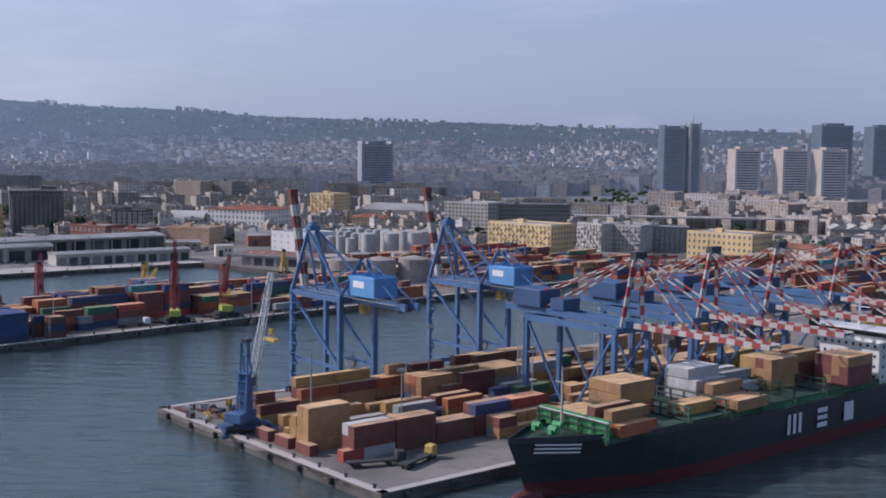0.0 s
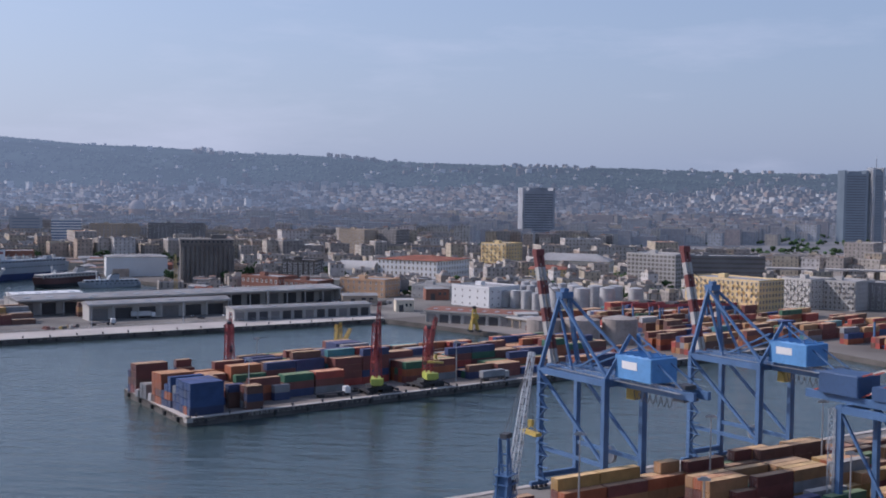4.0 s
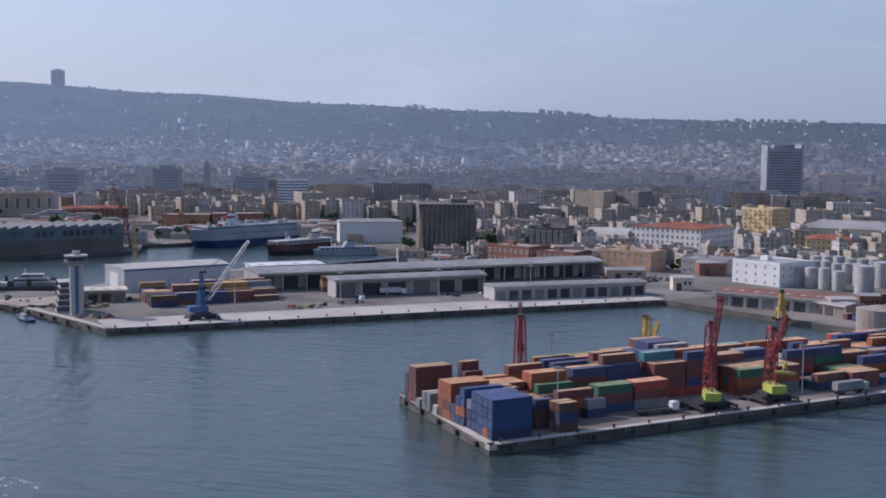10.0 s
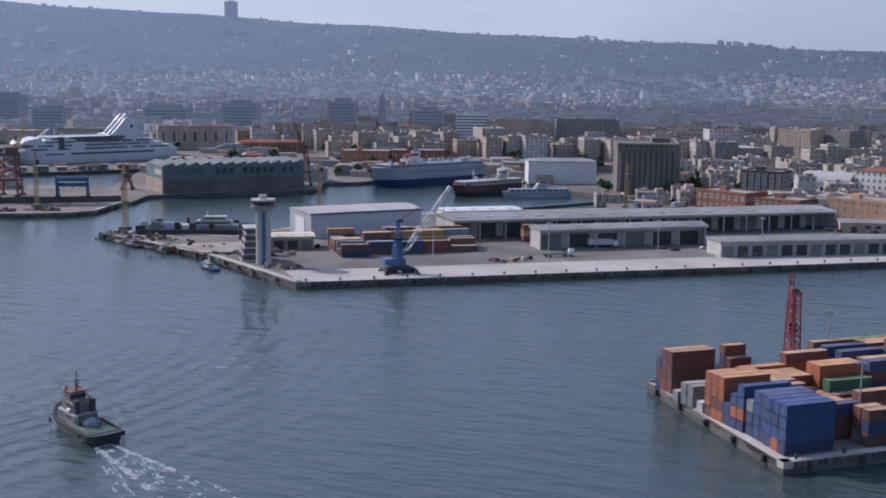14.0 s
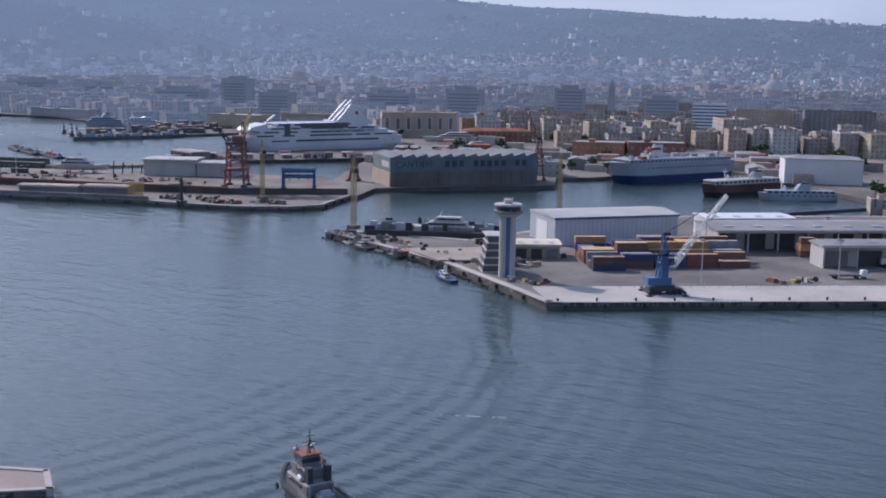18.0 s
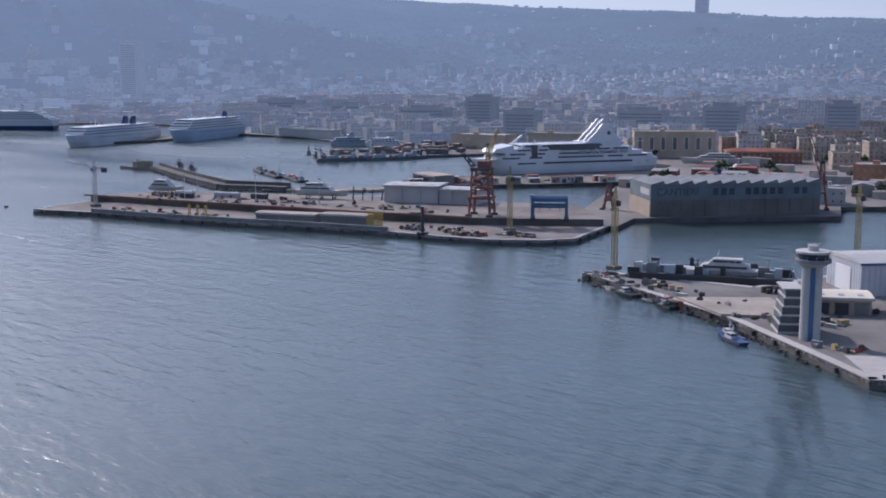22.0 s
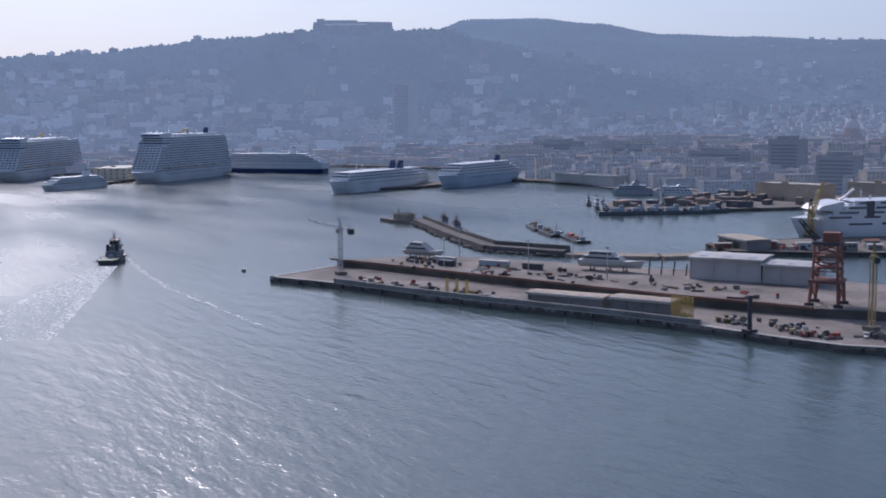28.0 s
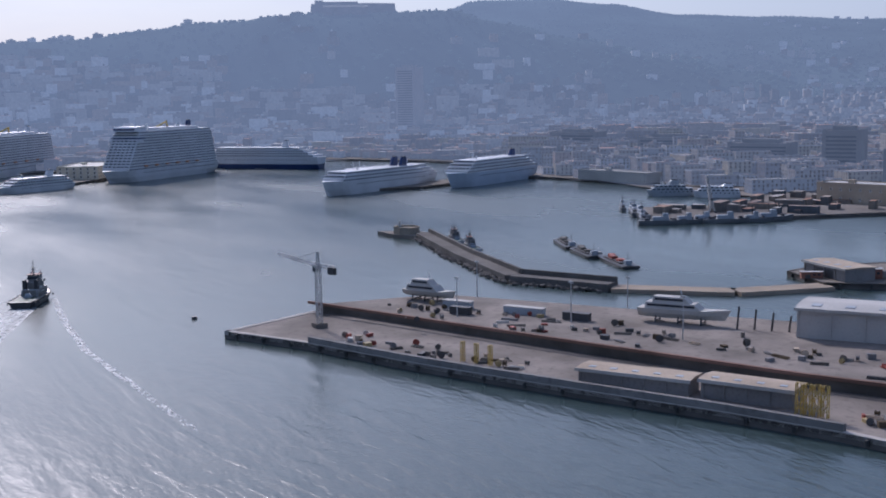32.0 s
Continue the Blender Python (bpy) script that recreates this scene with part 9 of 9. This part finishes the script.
def heap(name, x, y, z, r, n, label, mats, big=1.0):
    """A scatter of crates, spools, beams and gear, each a thing of its own."""
    for i in range(n):
        px, py = x + rc.uniform(-r, r), y + rc.uniform(-r, r) * 0.6
        k = rc.random()
        m = Mesh()
        if k < 0.45:
            w, d, h = rc.uniform(1, 3) * big, rc.uniform(0.8, 2) * big, rc.uniform(0.6, 1.8) * big
            m.box(0, 0, 0, w, d, h * 0.86).box(0, 0, h * 0.86, w * 1.04, d * 1.04, h * 0.14)
        elif k < 0.7:
            ln = rc.uniform(3, 8) * big
            for j in range(4):
                m.beam((-ln / 2, j * 0.45, 0.2 + 0.3 * (j % 2)), (ln / 2, j * 0.45, 0.2 + 0.3 * (j % 2)), 0.3)
        else:
            q = rc.uniform(0.6, 1.2) * big
            m.tube((0, -0.5, q), (0, 0.5, q), q * 0.6, 10)
            for s_ in (-0.55, 0.45):
                m.tube((0, s_, q), (0, s_ + 0.1, q), q, 12)
        ob = whole(name, m, rc.choice(mats), label, name.replace("_", " "), "loose yard gear")
        ob.matrix_world = pose(px, py, z, 0, 0, rc.uniform(0, 180))


GEAR = [RUST_RED, DARKSTEEL, OLDYELLOW, GREYWALL, GREYWALL, TAN, DARKWALL, BARK, DARKSTEEL, CONCRETE, OFFWHITE, DARKWALL]
for x, y, z, r, n in ((-820, 590, 2.5, 12, 14), (-790, 602, 2.5, 12, 16), (-762, 613, 2.5, 10, 14), (-650, 657, 2.5, 9, 22), (-618, 663, 2.5, 11, 34), (-597, 677, 2.5, 9, 24), (-636, 668, 2.5, 12, 14), (-840, 625, 6.0, 20, 20), (-800, 645, 6.0, 22, 24), (-760, 662, 6.0, 20, 20), (-720, 680, 6.0, 18, 18), (-680, 690, 6.0, 16, 16),
                      (-440, 600, 2.5, 18, 18), (-470, 606, 2.5, 16, 16), (-495, 618, 2.5, 10, 14), (-410, 590, 2.5, 12, 10), (-378, 572, 2.5, 8, 8), (-400, 620, 2.5, 12, 10)):
    heap("yard_gear", x, y, z, r, n, "weathered crate, spool or steel lying in the yard", GEAR)
for s, w, n in ((8, 12, 10), (18, 14, 8), (4, 20, 5)):
    heap("quay_gear", *pier1(s, w), 2.5, 6, n, "dark lifting gear and spools on the pier", [DARKSTEEL, YELLOW, STEEL, OLDRED])
for s in (92, 104, 200, 214):
    heap("quay_gear", *tow(s, 34), 2.5, 6, 8, "machine parts and spools waiting on the quay", [DARKSTEEL, YELLOW, OLDRED, OFFWHITE])
# yellow frames and the dark piling pole on the shipyard quay
for i in range(4):
    g = thing("lattice_frame", (-670 + i * 2.2, 645 + i * 0.8, 2.5, 20), "upright yellow steel lattice frame", "frame", "yellow frames")
    part("frame", Mesh().lattice((0, 0, 0), (0, 0, 8.5), 1.5, 1.5, 5, 0.2), YELLOW, g)
for i in range(3):
    g = thing("lattice_frame", (-772 + i * 5, 604 + i * 2, 2.5, 20), "slim yellow steel frame on the quay", "frame", "yellow frames")
    part("frame", Mesh().lattice((0, 0, 0), (0, 0, 6.5), 1.0, 1.0, 5, 0.16), YELLOW, g)
pl = thing("mooring_pile", (-632, 646.8, 2.5, 0), "thick dark steel pile standing at the quay edge", "pile")
part("shaft", Mesh().tube((0, 0, -4), (0, 0, 13.5), 0.85, 12), DARKSTEEL, pl)
part("collar", Mesh().box(0, 0, 0, 4, 4, 1.2), DARKSTEEL, pl)
for i in range(5):
    g = thing("dark_post", (-748 + i * 4.5, 705 + i * 3.5 - 6, 6.0, 0), "dark stubby post near the white shed", "post", "dark posts")
    part("post", Mesh().tube((0, 0, 0), (0.8, 0, 8 - i * 0.8), 0.35, 8), DARKSTEEL, g)
# long low sheds and blocks along the far edge of the platform
for x, y, L in ((-838, 642, 12), (-812, 655, 16), (-792, 664, 10), (-826, 636, 8)):
    g = thing("site_cabin", (x, y, 6.0, 28), "low dark site cabin along the platform edge", "cabin", "site cabins")
    part("shell", Mesh().box(0, 0, 0, L, 3, 2.6), rc.choice((DARKSTEEL, BRICKRED, GREYSHIP)), g)
    part("cabin_roof", Mesh().box(0, 0, 2.6, L + 0.4, 3.4, 0.25), OFFWHITE if L > 11 else DARKSTEEL, g)
wall = Mesh()
strip(wall, [(-880, 598), (-760, 640), (-689, 666), (-640, 688)], 1.2, 5.9, 6.9)
whole("platform_kerb", wall, surf("red-brown parapet", (0.22, 0.13, 0.1), 0.9), "low red-brown parapet on the platform edge", "wall", kind="structure")
# fence along the pale quay
fence = thing("quay_fence", (*tow(20, 23), 2.57, TH3), "thin post-and-rail fence along the quay", "fence")
for i in range(46):
    part("post", Mesh().box(i * 5, 0, 0, 0.14, 0.14, 1.6), STEEL, fence)
part("rail", Mesh().beam((0, 0, 1.5), (225, 0, 1.5), 0.1).beam((0, 0, 0.8), (225, 0, 0.8), 0.08), STEEL, fence)
# bollards on the pale quays
bol = mesh_data("bollard", Mesh().tube((0, 0, 0), (0, 0, 0.7), 0.35, 8).tube((0, 0, 0.7), (0, 0, 0.95), 0.5, 8), DARKSTEEL)
for fn_, z_, n_, sp in ((lambda k: pier1(1.3, k), 2.75, 10, 10.5), (lambda k: tow(k, 1.4), 2.75, 20, 13), (lambda k: isle(k, 1.3), 2.75, 16, 12)):
    for i in range(n_):
        ob = new("bollard", bol)
        x, y = fn_(4 + i * sp)
        ob.matrix_world = pose(x, y, z_)
        tagged(ob, "squat dark iron mooring bollard", "bollard", "mooring bollards")

# ---- port quarter behind the sheds: huts, plant, vehicles ----
TANYARD = surf("tan yard paving", (0.34, 0.29, 0.24), 0.9, big=0.06, small=0.5, vary=0.2, stain=0.4)
whole("fenced_yard", Mesh().prism([(-452, 600), (-429, 622), (-404, 602), (-425, 586)], 2.45, 3.4), TANYARD, "raised tan paved yard near the control tower", "yard", kind="structure")
tug((-322.3, 745, 0, 150), "tug with a white wheelhouse and red funnel band beyond the sheds", 1.0, RUST_RED)
pon = thing("pontoon", (-366, 850, 0, 62), "long dark floating pontoon in the basin", "pontoon")
part("deck", Mesh().box(0, 0, -0.6, 130, 7, 2.0), HULLBLACK, pon)
for i in range(12):
    part("bollard", Mesh().tube((-60 + i * 11, 2.8, 1.4), (-60 + i * 11, 2.8, 2.3), 0.35, 8), DARKSTEEL, pon)


def hut(x, y, w, d, h, ang, wall, roof, label, z=2.5):
    root = thing("port_hut", (x, y, z, ang), label, "hut", "port huts")
    part("shell", Mesh().box(0, 0, 0, w, d, h), wall, root)
    part("roof", Mesh().loft([[(xx, -d / 2 - 0.4, h), (xx, 0, h + d * 0.12), (xx, d / 2 + 0.4, h)] for xx in (-w / 2 - 0.4, w / 2 + 0.4)]), roof, root)
    part("door", Mesh().box(-w * 0.2, -d / 2 - 0.03, 0, min(3, w * 0.25), 0.12, h * 0.6), DARKSTEEL, root)
    for k in range(2):
        part("window", Mesh().box(w * (0.1 + 0.22 * k), -d / 2 - 0.03, h * 0.45, w * 0.12, 0.1, h * 0.25), GLASS, root)


rh = random.Random(23)
for x, y, w, d, h, lab in ((-204, 864, 7, 7, 10.6, "tall faded-orange port hut"), (-179, 810, 23, 12, 5.0, "flat pale-roofed port hut"), (-142, 763, 11, 8, 7.0, "tan port hut by the basin corner"), (-132, 843, 16, 10, 7.6, "cream port hut on the port road"), (-161, 951, 48, 14, 4.0, "long low grey goods shed"),
                             (-64, 695, 12, 8, 7.5, "yellow-brown port hut by the tanks"), (-51, 721, 10, 8, 6.5, "red-brown port hut by the tanks"), (-277, 792, 20, 9, 4.0, "low white-roofed port hut"), (-85, 979, 25, 12, 6, "grey goods hut on the port road"), (-191, 905, 22, 10, 4.5, "pale open-sided port hut")):
    hut(x, y, w, d, h, 18, rh.choice((TAN, OFFWHITE, CREAM, BRICKRED, GREYWALL)), rh.choice((ROOFGREY, OFFWHITE, ROOFGREY)), lab)
for i in range(34):
    x, y = rh.uniform(-310, -70), rh.uniform(840, 985)
    if inside(x, y, MAINLAND) and not (-290 < x < -160 and 835 < y < 885):
        hut(x, y, rh.uniform(5, 14), rh.uniform(4, 9), rh.uniform(2.8, 6), rh.uniform(-20, 40), rh.choice((TAN, OFFWHITE, CREAM, BRICKRED, GREYWALL, GREYSHIP)), rh.choice((ROOFGREY, OFFWHITE, TERRACOTTA, ROOFGREY)), "small weathered hut in the port quarter")
for i in range(70):
    x, y = rh.uniform(-320, -60), rh.uniform(830, 1000)
    if inside(x, y, MAINLAND):
        car(x, y, rh.uniform(0, 360), rh.choice((WHITE, DARKSTEEL, GREYSHIP, RED, NAVY, OFFWHITE)), 2.5)
for i in range(12):
    x, y = rh.uniform(-300, -80), rh.uniform(850, 980)
    truck(x, y, rh.uniform(0, 360), rh.choice((WHITE, RED, NAVY)), rh.choice((None, BOXPAINT["maroon"], BOXPAINT["white"], BOXPAINT["blue"])), label="lorry parked in the port quarter")
for x, y, z, r, n in ((-300, 890, 2.5, 30, 26), (-250, 905, 2.5, 20, 16), (-160, 800, 2.5, 16, 18), (-110, 740, 2.5, 16, 18), (-150, 900, 2.5, 30, 18), (-470, 616, 2.5, 8, 12), (-425, 640, 2.5, 14, 20), (-400, 600, 2.5, 8, 14)):
    heap("port_gear", x, y, z, r, n, "weathered crate, spool or steel lying in the port", GEAR, 1.3)
for i in range(26):
    x, y = rh.uniform(-330, -180), rh.uniform(925, 1080)
    if inside(x, y, MAINLAND):
        tree(x, y, rh.uniform(6, 12))
# sheds and hulls crowding the ground behind the shipyard hall
quarter, more_sheds = [], Mesh()
for i in range(130):
    x, y = rh.uniform(-760, -400), rh.uniform(900, 1140)
    if not inside(x, y, MAINLAND) or (-640 < x < -520 and 1035 < y < 1100) or (x + 800) ** 2 + (y - 1000) ** 2 < 3600:
        continue
    if len(quarter) < 26:
        quarter.append(1)
        hut(x, y, rh.uniform(9, 28), rh.uniform(7, 14), rh.uniform(3.5, 9), 25 + rh.choice((0, 90)), rh.choice((TAN, OFFWHITE, BRICKRED, BRICKRED, GREYWALL, GREYWALL)), rh.choice((ROOFGREY, BRICKRED, TERRACOTTA, ROOFGREY)), "low shed in the old shipyard quarter")
    else:
        more_sheds.box(x, y, 2.4, rh.uniform(9, 24), rh.uniform(7, 13), rh.uniform(3.5, 8), 25, 0, 1)
for i in range(40):
    x, y = rh.uniform(-740, -380), rh.uniform(930, 1180)
    if inside(x, y, MAINLAND) and (x + 800) ** 2 + (y - 1000) ** 2 > 4000:
        tree(x, y, rh.uniform(7, 14))
whole("back_sheds", more_sheds, [CITYWALL, CITYROOF], "low brown and grey sheds crowding the old shipyard quarter", "sheds", kind="stuff")
# huts, stores and trees on the quay before the cruise ferry
shed((-838, 829), (-808, 822), 15, 5.6, "grey quay terminal with a flat tan roof", GREYWALL, TAN, 4, False, 0.4, name="quay_terminal")
for i in range(15):
    f = (i + rh.uniform(0.1, 0.9)) / 15
    k = min(2, int(f * 3))
    (x0, y0), (x1, y1) = FQ[1 + k], FQ[2 + k]
    g = f * 3 - k
    x, y = x0 + (x1 - x0) * g - rh.uniform(6, 20), y0 + (y1 - y0) * g + rh.uniform(5, 14)
    hut(x, y, rh.uniform(5, 13), rh.uniform(3, 6), rh.uniform(2.6, 4.6), 55, rh.choice((OFFWHITE, GREYWALL, TAN, BRICKRED, WHITE)), rh.choice((ROOFGREY, OFFWHITE, BRICKRED)), "small hut on the quay before the cruise ferry")
heap("quay_gear", -800, 850, 2.5, 16, 22, "dark gear and steel lying on the ferry quay", GEAR, 1.3)
heap("quay_gear", -760, 905, 2.5, 14, 18, "dark gear and steel lying on the ferry quay", GEAR, 1.3)
# crowded gear on the floating dock
for i in range(34):
    x, y = rh.uniform(-29, 29), rh.choice((-1, 1)) * rh.uniform(4, 9)
    m = Mesh().box(x, y, 2.4, rh.uniform(1.5, 5), rh.uniform(1, 3), rh.uniform(1.5, 6.2))
    if i % 3 == 0:
        m.beam((x, y, 3), (x + rh.uniform(-3, 3), y, rh.uniform(8, 12)), 0.25)
    part("dock_gear", m, rh.choice((DARKSTEEL, GREYSHIP, OFFWHITE, HULLBLACK, GREYWALL)), fd)
# rubble bank along the pier's seaward edge
bank = Mesh()
for i in range(170):
    f = rh.random()
    k = 0 if f < 0.55 else 1
    p0, p1 = (T1[0], T1[1], T1[2])[k], (T1[0], T1[1], T1[2])[k + 1]
    g = rh.random()
    clump(bank, p0[0] + (p1[0] - p0[0]) * g + rh.uniform(-1, 1) - 0.6, p0[1] + (p1[1] - p0[1]) * g - rh.uniform(0.5, 3.0), rh.uniform(-0.4, 0.7), rh.uniform(0.4, 0.8), 0.7)
whole("rubble_bank", bank, surf("brown rubble", (0.085, 0.07, 0.06), 0.95, vary=0.3, island=0.3), "brown rubble bank along the old quay", "rocks", kind="stuff")
